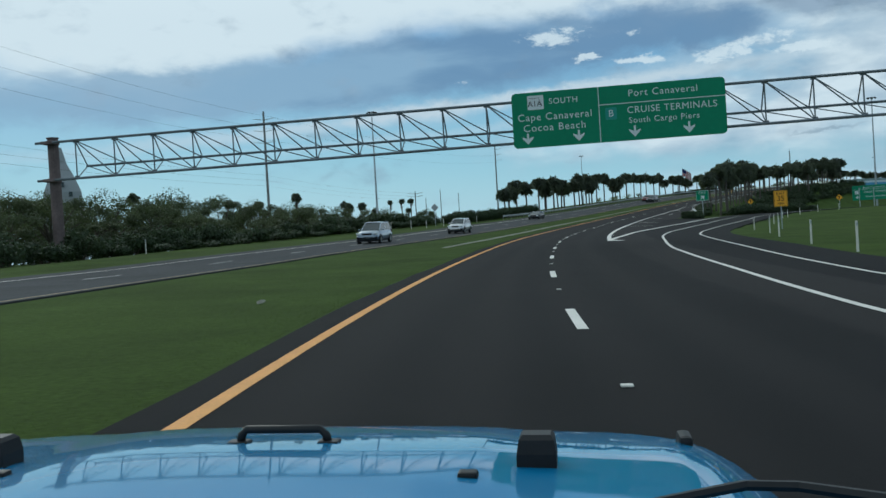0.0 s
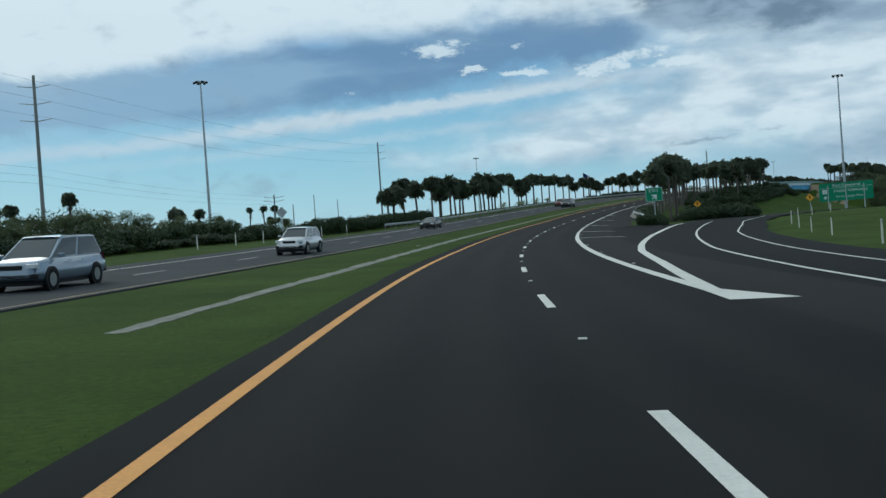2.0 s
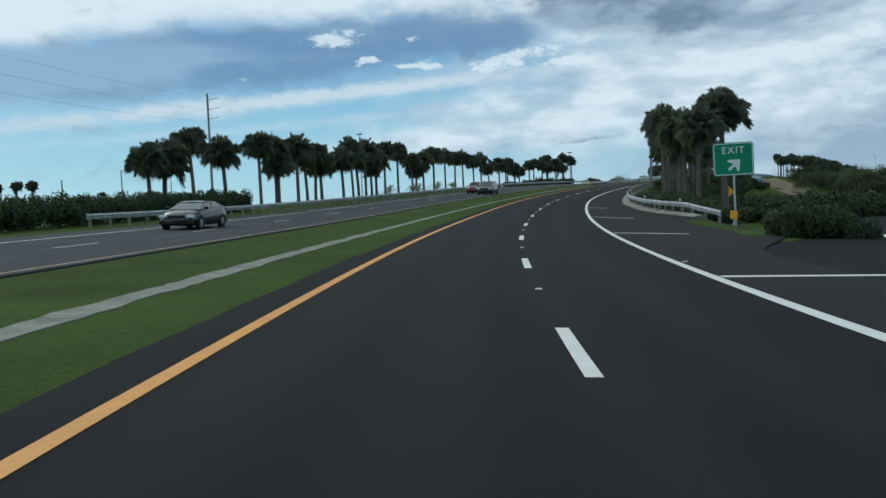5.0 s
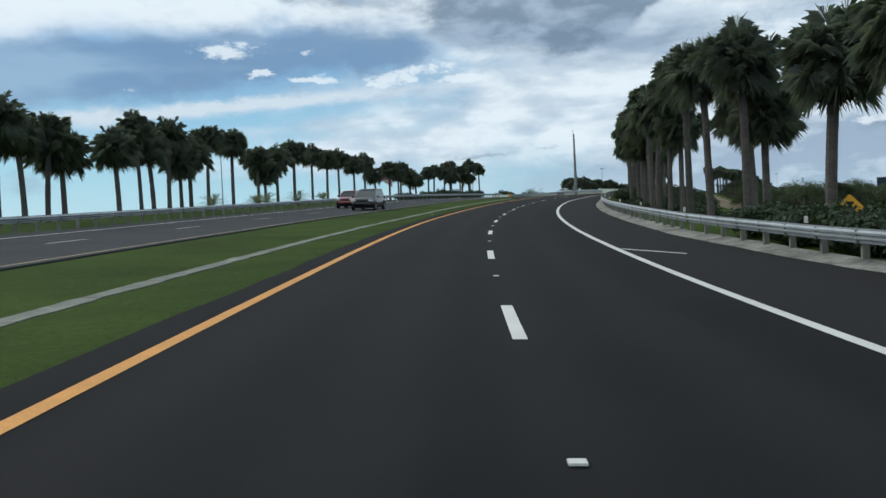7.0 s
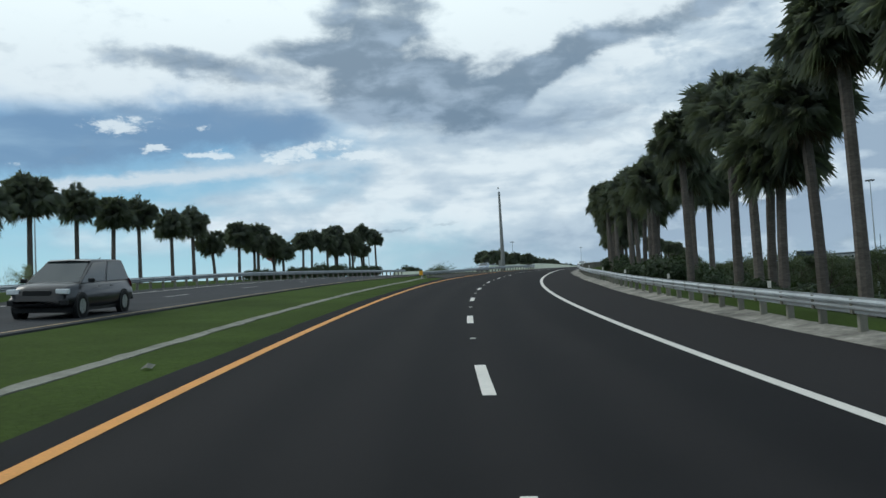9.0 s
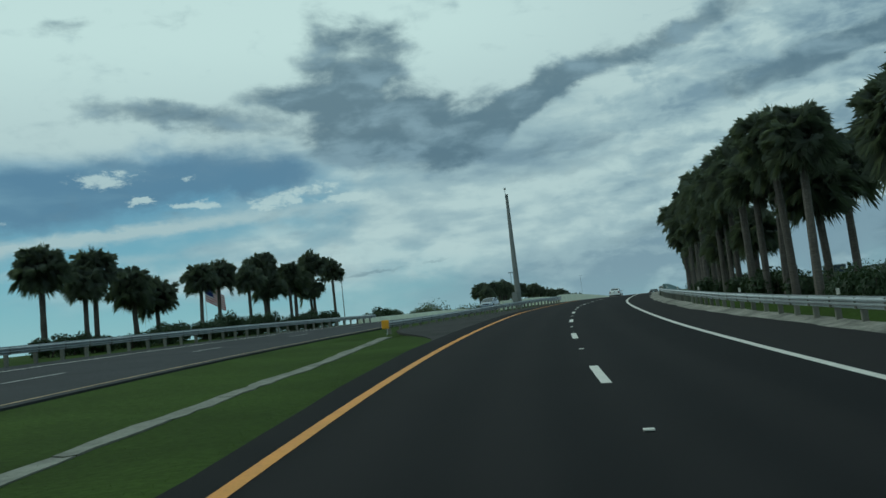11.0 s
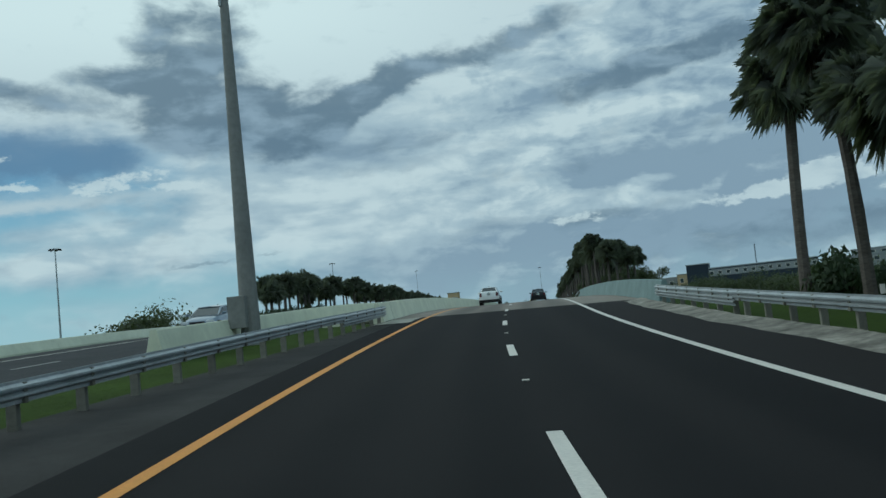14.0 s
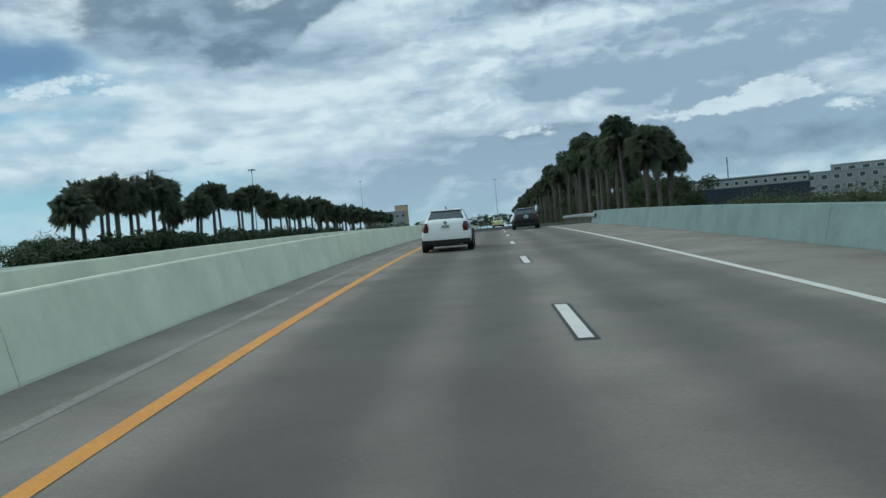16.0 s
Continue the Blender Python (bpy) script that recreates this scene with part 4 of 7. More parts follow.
# ---- palms ----
def palm_mesh(seed, tall, lean):
    """Trunk, crown and hanging dead fronds of one cabbage palm."""
    r = random.Random(seed)
    bm = bmesh.new()
    pts, radii = [], []
    a = r.uniform(0, math.tau)
    for i in range(9):
        f = i / 8
        b = lean * f * f
        pts.append((math.cos(a) * b, math.sin(a) * b, -0.5 + (tall + 0.5) * f))
        radii.append((0.20 if i == 0 else 0.165 - 0.025 * f + (0.05 if i == 8 else 0)) * r.uniform(0.95, 1.05))
    bent_tube(bm, pts, radii, 8)
    # old leaf bases under the crown
    topv = Vector(pts[-1])
    for k in range(26):
        an, h = k * 2.4, -r.uniform(0.0, 1.1)
        d = Vector((math.cos(an), math.sin(an), 0.8))
        c = topv + Vector((math.cos(an) * 0.17, math.sin(an) * 0.17, h))
        tube(bm, c, c + d * 0.22, 0.05, 0.02, 4, False)
    trunk = mesh_of("trunk", bm, TRUNK)

    def fan(bm, root, d, reach, size, droop, blades=42, roll=0.0):
        """One leaf: a stalk, then a round fan of narrow pleats with hanging tips."""
        side = d.cross(Vector((0, 0, 1)))
        side = side.normalized() if side.length > 1e-3 else Vector((1, 0, 0))
        side = Matrix.Rotation(roll, 3, d) @ side
        up = side.cross(d).normalized()
        mid = root + d * reach * 0.6 + Vector((0, 0, 0.06))
        hub = root + d * reach - Vector((0, 0, droop * 0.3))
        w = side * 0.018
        bm.faces.new([bm.verts.new(q) for q in (root - w, root + w, mid + w, mid - w)])
        bm.faces.new([bm.verts.new(q) for q in (mid - w, mid + w, hub + w * 0.6, hub - w * 0.6)])
        d2 = (d - Vector((0, 0, droop * 0.6))).normalized()
        side2 = (side - d2 * side.dot(d2)).normalized()
        for k in range(blades):
            f = (k / (blades - 1) - 0.5) * 2
            an = f * 2.15
            ln = size * (1.0 - 0.25 * abs(f) ** 2) * r.uniform(0.85, 1.12)
            out = (d2 * math.cos(an) + side2 * math.sin(an) + up * (0.35 * abs(f) + r.uniform(-0.15, 0.15))).normalized()
            q = out.cross(up).normalized() * (0.0125 * size) + up * r.uniform(-0.02, 0.02)
            m1 = hub + out * ln * 0.6
            tp = hub + out * ln - Vector((0, 0, (0.10 + 0.34 * r.random()) * ln))
            a0, a1 = bm.verts.new(hub), bm.verts.new(m1 - q)
            a2, a3 = bm.verts.new(tp), bm.verts.new(m1 + q)
            bm.faces.new((a0, a1, a2)), bm.faces.new((a0, a2, a3))
    crown, dead = bmesh.new(), bmesh.new()
    n = 112
    lop = r.uniform(0, math.tau)
    for k in range(n):
        f = (k + 0.5) / n
        el = math.asin(max(-0.72, 1 - 1.72 * f)) + r.uniform(-0.15, 0.15)
        an = k * 2.39996 + r.uniform(-0.25, 0.25)
        d = Vector((math.cos(an) * math.cos(el), math.sin(an) * math.cos(el), math.sin(el)))
        far = 1.0 + 0.12 * math.cos(2 * (an - lop))
        fan(crown, topv + d * 0.1 - Vector((0, 0, 0.1)), d, (1.15 - 0.85 * r.random() ** 1.6) * far * (1.0 if el > -0.3 else 0.9) * (1.22 if k % 6 == 0 else 1.0), r.uniform(0.62, 0.90), 0.12 + 0.25 * max(0, 0.4 - math.sin(el)) + r.uniform(0, 0.2), roll=r.uniform(-1.0, 1.0))
    for k in range(11):
        an = k * 2.1 + r.uniform(-0.4, 0.4)
        d = Vector((math.cos(an) * 0.45, math.sin(an) * 0.45, -0.88))
        fan(dead, topv + Vector((0, 0, -0.15)), d, r.uniform(0.4, 0.8), r.uniform(0.45, 0.65), 0.9, 16, r.uniform(-0.8, 0.8))
    return trunk, mesh_of("crown", crown, FROND), mesh_of("dead_fronds", dead, FROND_DEAD)


PALM_KINDS = [palm_mesh(11 + k, (6.6, 7.4, 5.8, 7.0, 6.2, 7.8)[k], (0.1, 0.3, 0.2, 0.05, 0.35, 0.2)[k]) for k in range(6)]
PALM_TALL = (6.6, 7.4, 5.8, 7.0, 6.2, 7.8)
palm_rng = random.Random(5)


def palm(s, u, crown_dz, group, label, size=1.0):
    """A palm whose crown is centred crown_dz above the road beside it."""
    k = palm_rng.randrange(6)
    x, y = flat(s, u)
    base = ground_z(s, u)
    h = road_z(s) + crown_dz - 0.25 - base
    f = h / PALM_TALL[k]
    wide = palm_rng.uniform(0.88, 1.1) * size
    root = thing("palm_tree", label, "palm tree", group=group)
    root.matrix_world = pose(x, y, base, 0, 0, palm_rng.uniform(0, 360))
    trunk, crown, dead = PALM_KINDS[k]
    a = part("trunk", trunk, TRUNK, root)
    a.scale = (max(wide, 0.85) * 1.18, max(wide, 0.85) * 1.18, f)
    for nm, me in (("crown", crown), ("dead_fronds", dead)):
        ob = part(nm, me, FROND, root)
        ob.scale = (wide, wide, wide)
        ob.location.z = PALM_TALL[k] * (f - wide)
        ob.rotation_euler.z = 0
    return root


LEFT_PALMS = [(176.0, 5.6), (178.3, 5.6), (183.6, 7.2), (190.0, 6.5), (198.0, 7.4), (202.0, 7.0), (202.6, 5.6), (208.0, 7.4), (210.7, 6.6), (213.2, 6.8), (215.2, 5.7), (222.6, 6.3), (226.1, 8.0), (228.2, 6.6),
              (231.0, 7.7), (233.3, 5.4), (235.2, 6.2), (238.9, 7.9), (244.6, 7.7), (251.1, 6.4), (253.0, 5.2), (256.4, 6.5), (261.5, 7.4), (267.2, 7.2), (272.3, 7.0), (276.6, 7.1), (282.5, 6.4), (286.9, 6.7)]
FAR_LEFT_PALMS = [(291.6, 5.0), (297.8, 6.0), (302.1, 5.3), (303.2, 6.2), (308.0, 5.0), (311.0, 4.4), (317.7, 5.8), (320.8, 6.0), (326.8, 5.8), (330.2, 7.0), (330.5, 5.2), (336.0, 6.3), (337.2, 5.8), (342.2, 7.5), (341.5, 5.0), (348.0, 6.9)]
row_label = "tall cabbage palm with grey trunk and ragged green fan crown"
for s, dz in LEFT_PALMS:
    palm(s, -25.0, dz, "palms beside the opposite carriageway", row_label, 0.94)
for s, dz in FAR_LEFT_PALMS:
    palm(s, -25.0, dz, "palms beside the opposite carriageway", row_label, 0.88)
RIGHT_PALMS = [(173.0, 14.3, 5.3), (179.6, 14.3, 5.3), (187.0, 14.4, 5.3), (196.5, 14.3, 6.5), (197.8, 15.4, 4.3), (202.2, 16.0, 4.6), (204.2, 14.3, 7.0), (210.3, 14.3, 7.4), (218.2, 15.0, 5.0),
               (218.6, 14.3, 7.0), (225.6, 14.3, 6.9), (226.4, 15.2, 5.4), (230.6, 14.3, 7.6), (234.2, 14.5, 6.0), (237.0, 14.2, 4.8), (239.8, 14.2, 6.3), (241.5, 13.9, 7.0),
               (243.0, 15.6, 5.4), (248.4, 13.5, 6.8),
               (254.0, 14.8, 6.0), (258.9, 13.5, 5.9), (264.0, 13.9, 6.4), (269.0, 14.9, 5.6), (274.0, 13.6, 6.6), (279.0, 14.5, 5.9), (282.5, 15.2, 6.4), (288.3, 13.3, 7.0), (290.4, 12.9, 7.2), (293.4, 13.2, 6.7), (296.0, 12.9, 6.3), (293.0, 15.0, 5.2),
               (300.3, 13.0, 7.1), (303.7, 14.4, 4.0), (305.9, 13.2, 6.6), (310.6, 13.0, 7.3), (309.2, 14.8, 4.2), (309.4, 13.3, 5.9), (314.2, 13.2, 6.7), (313.4, 13.6, 4.0), (317.7, 13.2, 8.0), (326.8, 13.2, 5.4), (324.8, 13.9, 6.3), (336.5, 13.4, 6.7), (322.2, 13.0, 7.1), (329.5, 13.1, 7.6),
               (333.1, 12.8, 6.3), (334.6, 14.0, 3.8), (337.9, 12.9, 5.0), (341.0, 13.6, 5.3), (343.2, 12.8, 7.5), (348.1, 12.8, 7.0)]
for s, u, dz in RIGHT_PALMS:
    near = 1 - ease(s, 240, 255)
    palm(s, u, dz + 0.1 * near - 0.5 * ease(s, 245, 265) * (1 - ease(s, 315, 330)), "palms on the embankment", "tall cabbage palm on the embankment behind the guardrail", 0.96)
# a clump at the head of the island
for s, u, dz in ((175.5, 16.4, 6.4), (181, 17.0, 6.6), (262, 17.2, 5.4), (296, 17.0, 5.6)):
    palm(s, u, dz, "palms on the embankment", "cabbage palm in a dense clump on the grassy bank")
FAR_RIGHT = [(431.0, 14.8, 5.7), (429.0, 13.6, 5.2), (431.0, 12.4, 6.6), (433, 12.7, 5.4), (438, 12.8, 5.6), (443, 14, 5.8), (447, 12.6, 6.2), (452, 13.8, 6.8), (456, 12.5, 7.4), (462, 14, 6.8), (468, 12.8, 7.4)]
FAR_RIGHT += [(470 + k * 5.0, 12.8 + 1.5 * (k % 3), 6.9 + 0.4 * (k % 2) + 0.3 * (k % 5)) for k in range(44)] + [(690 + k * 12, 13.5 + (k % 2), 8.4) for k in range(16)]
FAR_RIGHT += [(436 + k * 6.0, 16.5 + 1.3 * (k % 2), 4.8 + 0.35 * (k % 4)) for k in range(30)]
for s, u, dz in FAR_RIGHT:
    palm(s, u, dz, "palms beyond the bridge", "dark cabbage palm beside the road beyond the bridge", 0.88)
FAR_LEFT = [(429.2, 5.4), (435.5, 6.8), (437.6, 6.7), (441.7, 6.8), (445.4, 7.1), (448.0, 7.2), (457.0, 6.1), (463.0, 7.4), (472.7, 7.0), (478.5, 7.8), (487.8, 7.4), (499.5, 7.0), (507, 7.0), (516.2, 7.4), (529.0, 7.6), (539, 7.0), (550, 6.9),
            (561, 6.8), (571, 6.8), (582.1, 6.8), (595, 6.6), (610, 6.6), (628, 6.5)]
for s, dz in FAR_LEFT:
    palm(s, -27.0, dz - 0.8, "palms left of the far road", "dark cabbage palm behind the concrete barrier", 0.92)
    if s > 490:
        for j in range(2):
            palm(s + palm_rng.uniform(2, 9), -27.5 - 3.5 * j + palm_rng.uniform(-1.5, 1.5), dz - palm_rng.uniform(0.0, 1.6), "palms left of the far road", "dark cabbage palm behind the concrete barrier", 0.82)
    if s > 436:
        palm(s + palm_rng.uniform(2, 5), -31.5 + palm_rng.uniform(-1.5, 1.5), dz - palm_rng.uniform(0.2, 1.2), "palms left of the far road", "dark cabbage palm behind the concrete barrier")



# ---- sign gantry over the road ----
def gantry(s0):
    root = thing("sign_gantry", "grey steel three-chord truss gantry on a rust-brown column spanning the road", "sign gantry", pose(*flat(s0, 0), road_z(s0), 0, -0.3, math.degrees(head(s0))))
    x0, x1 = -33.4, 37.0
    lo, hi, mid = 6.62, 9.34, 7.6
    front, back = -0.55, 0.95

    def bar(name, a, b, r, seg=8):
        part(name, tube(bmesh.new(), a, b, r, r, seg), TRUSS_STEEL, root)
    bar("chord", (x0, front, lo), (x1, front, lo), 0.095, 10)
    bar("chord", (x0, front, hi), (x1, front, hi), 0.095, 10)
    bar("chord", (x0 + 3, back, mid), (x1 - 3, back, mid), 0.085, 10)
    n = 22
    step = (x1 - 2.0 - (x0 + 3.1)) / n
    for k in range(n + 1):
        x = x0 + 3.1 + step * k
        bar("upright", (x, front, lo), (x, front, hi), 0.05)
        bar("brace", (x, front, hi), (x, back, mid), 0.045)
        bar("brace", (x, front, lo), (x, back, mid), 0.04)
        part("gusset", box(bmesh.new(), (x, front, lo + 0.06), (0.34, 0.03, 0.26)), TRUSS_STEEL, root)
        part("gusset", box(bmesh.new(), (x, front, hi - 0.06), (0.34, 0.03, 0.26)), TRUSS_STEEL, root)
        if k < n:
            bar("diagonal", (x, front, hi), (x + step, front, lo), 0.045)
            bar("diagonal", (x, front, hi), (x + step, back, mid), 0.04)
            bar("diagonal", (x + step, front, lo), (x, back, mid), 0.035)
    for x in (x0 + 0.9, x1 - 0.6):
        col = part("column", tube(bmesh.new(), (x, 0.2, -1.6), (x, 0.2, hi + 0.35), 0.42, 0.38, 14), RUST_STEEL, root, "rust-brown round column")
        part("cap", tube(bmesh.new(), (x, 0.2, hi + 0.35), (x, 0.2, hi + 0.43), 0.44, 0.44, 14), RUST_STEEL, root)
        part("saddle", box(bmesh.new(), (x, -0.15, lo), (0.9, 1.0, 0.22), bevel=0.02), RUST_STEEL, root)
        part("saddle", box(bmesh.new(), (x, -0.15, hi), (0.9, 1.0, 0.22), bevel=0.02), RUST_STEEL, root)
    return root


def rounded_panel(bm, w, h, d, r):
    """An upright plate with rounded corners, facing -y."""
    ring = []
    for cx, cz, a0 in ((w / 2 - r, h / 2 - r, 0), (-w / 2 + r, h / 2 - r, 90), (-w / 2 + r, -h / 2 + r, 180), (w / 2 - r, -h / 2 + r, 270)):
        for k in range(5):
            a = radians(a0 + k * 22.5)
            ring.append((cx + r * math.cos(a), cz + r * math.sin(a)))
    f = [bm.verts.new((x, 0, z)) for x, z in ring]
    b = [bm.verts.new((x, d, z)) for x, z in ring]
    bm.faces.new(f), bm.faces.new(b)
    for k in range(len(ring)):
        bm.faces.new((f[k], f[(k + 1) % len(ring)], b[(k + 1) % len(ring)], b[k]))
    return bm


def bars(parent, mat, items, y=-0.012, name="rule"):
    """Thin raised rectangles (x, z, w, h) on a sign's face."""
    for x, z, w, h in items:
        part(name, box(bmesh.new(), (x, y, z), (w, 0.008, h)), mat, parent)


def arrow_down(parent, x, z, size, mat, turn=0.0, y=-0.012):
    pts = [(-0.09, 0.5), (0.09, 0.5), (0.09, 0.02), (0.5, 0.2), (0.5, 0.05), (0.0, -0.5), (-0.5, 0.05), (-0.5, 0.2), (-0.09, 0.02)]
    c, sn = math.cos(radians(turn)), math.sin(radians(turn))
    bm = bmesh.new()
    f = [bm.verts.new((x + size * (a * c - b * sn), y, z + size * (a * sn + b * c))) for a, b in pts]
    bm.faces.new(f)
    ext = bmesh.ops.extrude_face_region(bm, geom=bm.faces[:])
    bmesh.ops.translate(bm, verts=[v for v in ext["geom"] if isinstance(v, bmesh.types.BMVert)], vec=(0, 0.008, 0))
    part("arrow", bm, mat, parent)


def big_sign(s0):
    """The double guide sign hung on the gantry."""
    root = thing("guide_sign", "large green highway guide sign with white lettering hung on the gantry", "road sign", pose(*flat(s0, 7.87), road_z(s0) + 8.02, 0, -0.1, math.degrees(head(s0))) @ Matrix.Translation((0, -0.75, 0)))
    w, h = 13.55, 3.6
    part("panel", rounded_panel(bmesh.new(), w, h, 0.08, 0.28), SIGN_GREEN, root)
    div = -w / 2 + 5.62
    bars(root, SIGN_WHITE, [(div, 0, 0.05, h - 0.06), ((div + w / 2) / 2, 0.62, w / 2 - div - 0.06, 0.05)])
    xl, xr = (-w / 2 + div) / 2, (div + w / 2) / 2
    lettering("SOUTH", 0.52, root, Matrix.Translation((xl + 0.55, -0.012, 1.12)), SIGN_WHITE, spacing=1.15)
    lettering("Cape Canaveral", 0.66, root, Matrix.Translation((xl - 0.05, -0.012, 0.15)), SIGN_WHITE, spacing=1.14)
    lettering("Cocoa Beach", 0.66, root, Matrix.Translation((xl - 0.1, -0.012, -0.55)), SIGN_WHITE, spacing=1.16)
    sh = part("route_shield", rounded_panel(bmesh.new(), 1.05, 0.92, 0.012, 0.06), SIGN_WHITE, root, "white route shield")
    sh.location = (xl - 1.25, -0.014, 1.12)
    lettering("A1A", 0.50, root, Matrix.Translation((xl - 1.3, -0.02, 1.02)), SIGN_BLACK, "shield_number")
    bm = bmesh.new()
    bent_tube(bm, [(-0.42, 0, 0.30), (-0.05, 0, 0.26), (0.16, 0, 0.33), (0.34, 0, 0.0), (0.40, 0, -0.22), (0.22, 0, -0.34)], [0.012] * 6, 4)
    ob = part("shield_outline", bm, SIGN_BLACK, root)
    ob.location = (xl - 1.25, -0.02, 1.12)
    lettering("Port Canaveral", 0.62, root, Matrix.Translation((xr + 0.1, -0.012, 1.22)), SIGN_WHITE, spacing=1.15)
    bl = part("letter_plate", rounded_panel(bmesh.new(), 0.72, 0.78, 0.012, 0.06), material("sign_blue_green_plate", (0.04, 0.27, 0.22), 0.5), root, "teal letter plate")
    bl.location = (div + 0.75, -0.014, 0.02)
    lettering("B", 0.62, root, Matrix.Translation((div + 0.75, -0.02, 0.02)), SIGN_WHITE)
    lettering("CRUISE TERMINALS", 0.60, root, Matrix.Translation((xr + 0.62, -0.012, 0.14)), SIGN_WHITE, spacing=1.1)
    lettering("South Cargo Piers", 0.52, root, Matrix.Translation((xr + 0.1, -0.012, -0.52)), SIGN_WHITE, spacing=1.14)
    for x in (-w / 2 + 0.95, -w / 2 + 4.25, div + 2.2, div + 5.6):
        arrow_down(root, x, -1.22, 0.72, SIGN_WHITE)
    for k in range(5):
        x = -w / 2 + 1.2 + k * 2.75
        part("hanger", box(bmesh.new(), (x, 0.14, -0.25), (0.09, 0.12, h - 0.9)), TRUSS_STEEL, root)
    return root


gantry(58.0)
big_sign(57.5)


def at_height(s, u, zc, centre, turn=0.0):
    """A pose whose point centre metres up lies at height zc."""
    x, y = flat(s, u)
    return pose(x, y, zc - centre, 0, 0, math.degrees(head(s)) + turn)


def post_sign(name, label, m, build, posts, height, radius=0.04):
    root = thing(name, label, "road sign", m)
    for x in posts:
        part("post", tube(bmesh.new(), (x, 0.05, -1.6), (x, 0.05, height), radius, radius, 8), STEEL, root)
    build(root)
    return root


def exit_face(root):
    p = part("panel", rounded_panel(bmesh.new(), 2.1, 1.75, 0.03, 0.16), SIGN_GREEN, root)
    p.location = (0, 0, 2.9)
    border = rounded_panel(bmesh.new(), 2.02, 1.67, 0.006, 0.14)
    b = part("border", border, SIGN_WHITE, root)
    b.location = (0, -0.005, 2.9)
    p2 = part("face", rounded_panel(bmesh.new(), 1.94, 1.59, 0.006, 0.12), SIGN_GREEN, root)
    p2.location = (0, -0.010, 2.9)
    lettering("EXIT", 0.52, root, Matrix.Translation((0, -0.016, 3.35)), SIGN_WHITE, spacing=1.15)
    arrow_down(root, 0.05, 2.6, 0.8, SIGN_WHITE, turn=132, y=-0.016)


post_sign("exit_sign", "green exit sign with white arrow on a post in the gore", at_height(161.3, 14.6, 6.2, 2.9), exit_face, (0.0,), 3.3, 0.06)


def advisory_face(root):
    p = part("panel", rounded_panel(bmesh.new(), 1.18, 1.45, 0.03, 0.08), SIGN_YELLOW, root)
    p.location = (0, 0, 2.3)
    bars(root, SIGN_BLACK, [(0, 1.61, 1.08, 0.02), (0, 2.99, 1.08, 0.02), (-0.54, 2.3, 0.02, 1.38), (0.54, 2.3, 0.02, 1.38)], name="border")
    lettering("EXIT", 0.36, root, Matrix.Translation((0, -0.012, 2.76)), SIGN_BLACK)
    lettering("35", 0.68, root, Matrix.Translation((0, -0.012, 2.28)), SIGN_BLACK)
    lettering("MPH", 0.30, root, Matrix.Translation((0, -0.012, 1.82)), SIGN_BLACK)


post_sign("speed_sign", "yellow exit speed sign with black lettering beside the ramp", at_height(85.4, 22.2, 3.3, 2.3, -8), advisory_face, (0.0,), 2.9, 0.05)


def diamond_face(back_only=False):
    def build(root):
        p = part("panel", rounded_panel(bmesh.new(), 0.86, 0.86, 0.02, 0.07), SIGN_BACK if back_only else SIGN_YELLOW, root)
        p.matrix_local = Matrix.Translation((0, 0, 2.75)) @ Matrix.Rotation(radians(45), 4, "Y")
        if not back_only:
            part("symbol", box(bmesh.new(), (0, -0.012, 2.72), (0.15, 0.01, 0.42), bevel=0.004), SIGN_BLACK, root)
            part("symbol", box(bmesh.new(), (0, -0.012, 2.95), (0.32, 0.01, 0.13), bevel=0.004), SIGN_BLACK, root)
    return build


post_sign("warning_sign", "yellow diamond warning sign with black symbol on the grass bank", at_height(200.1, 19.6, 5.4, 2.75), diamond_face(), (0.0,), 2.7)
post_sign("warning_sign", "yellow diamond warning sign beside the ramp", at_height(196.2, 36.4, 5.0, 2.75), diamond_face(), (0.0,), 2.7)
post_sign("warning_sign", "diamond warning sign seen from its bare grey back", stand(132.5, -23.2, 0), diamond_face(True), (0.0,), 3.2)


def port_face(root):
    p = part("panel", rounded_panel(bmesh.new(), 8.1, 2.95, 0.05, 0.2), SIGN_GREEN, root)
    p.location = (0, 0, 4.2)
    bars(root, SIGN_WHITE, [(0, 4.85, 7.9, 0.04)])
    lettering("Port Canaveral", 0.60, root, Matrix.Translation((0.1, -0.012, 5.2)), SIGN_WHITE, spacing=1.12)
    lettering("CRUISE TERMINALS", 0.56, root, Matrix.Translation((0.7, -0.012, 4.3)), SIGN_WHITE, spacing=1.05)
    lettering("South Cargo Piers", 0.50, root, Matrix.Translation((0.5, -0.012, 3.4)), SIGN_WHITE, spacing=1.08)
    b = part("letter_plate", rounded_panel(bmesh.new(), 0.66, 0.66, 0.012, 0.05), SIGN_WHITE, root, "white letter plate")
    b.location = (-3.2, -0.014, 4.3)
    lettering("B", 0.5, root, Matrix.Translation((-3.2, -0.03, 4.3)), SIGN_GREEN)
    arrow_down(root, -3.1, 3.35, 0.6, SIGN_WHITE, turn=-90)


post_sign("guide_sign", "green guide sign with white lettering on three posts beside the ramp", at_height(207.0, 42.5, 5.8, 4.2, -12), port_face, (-2.7, 0.0, 2.7), 5.3, 0.09)

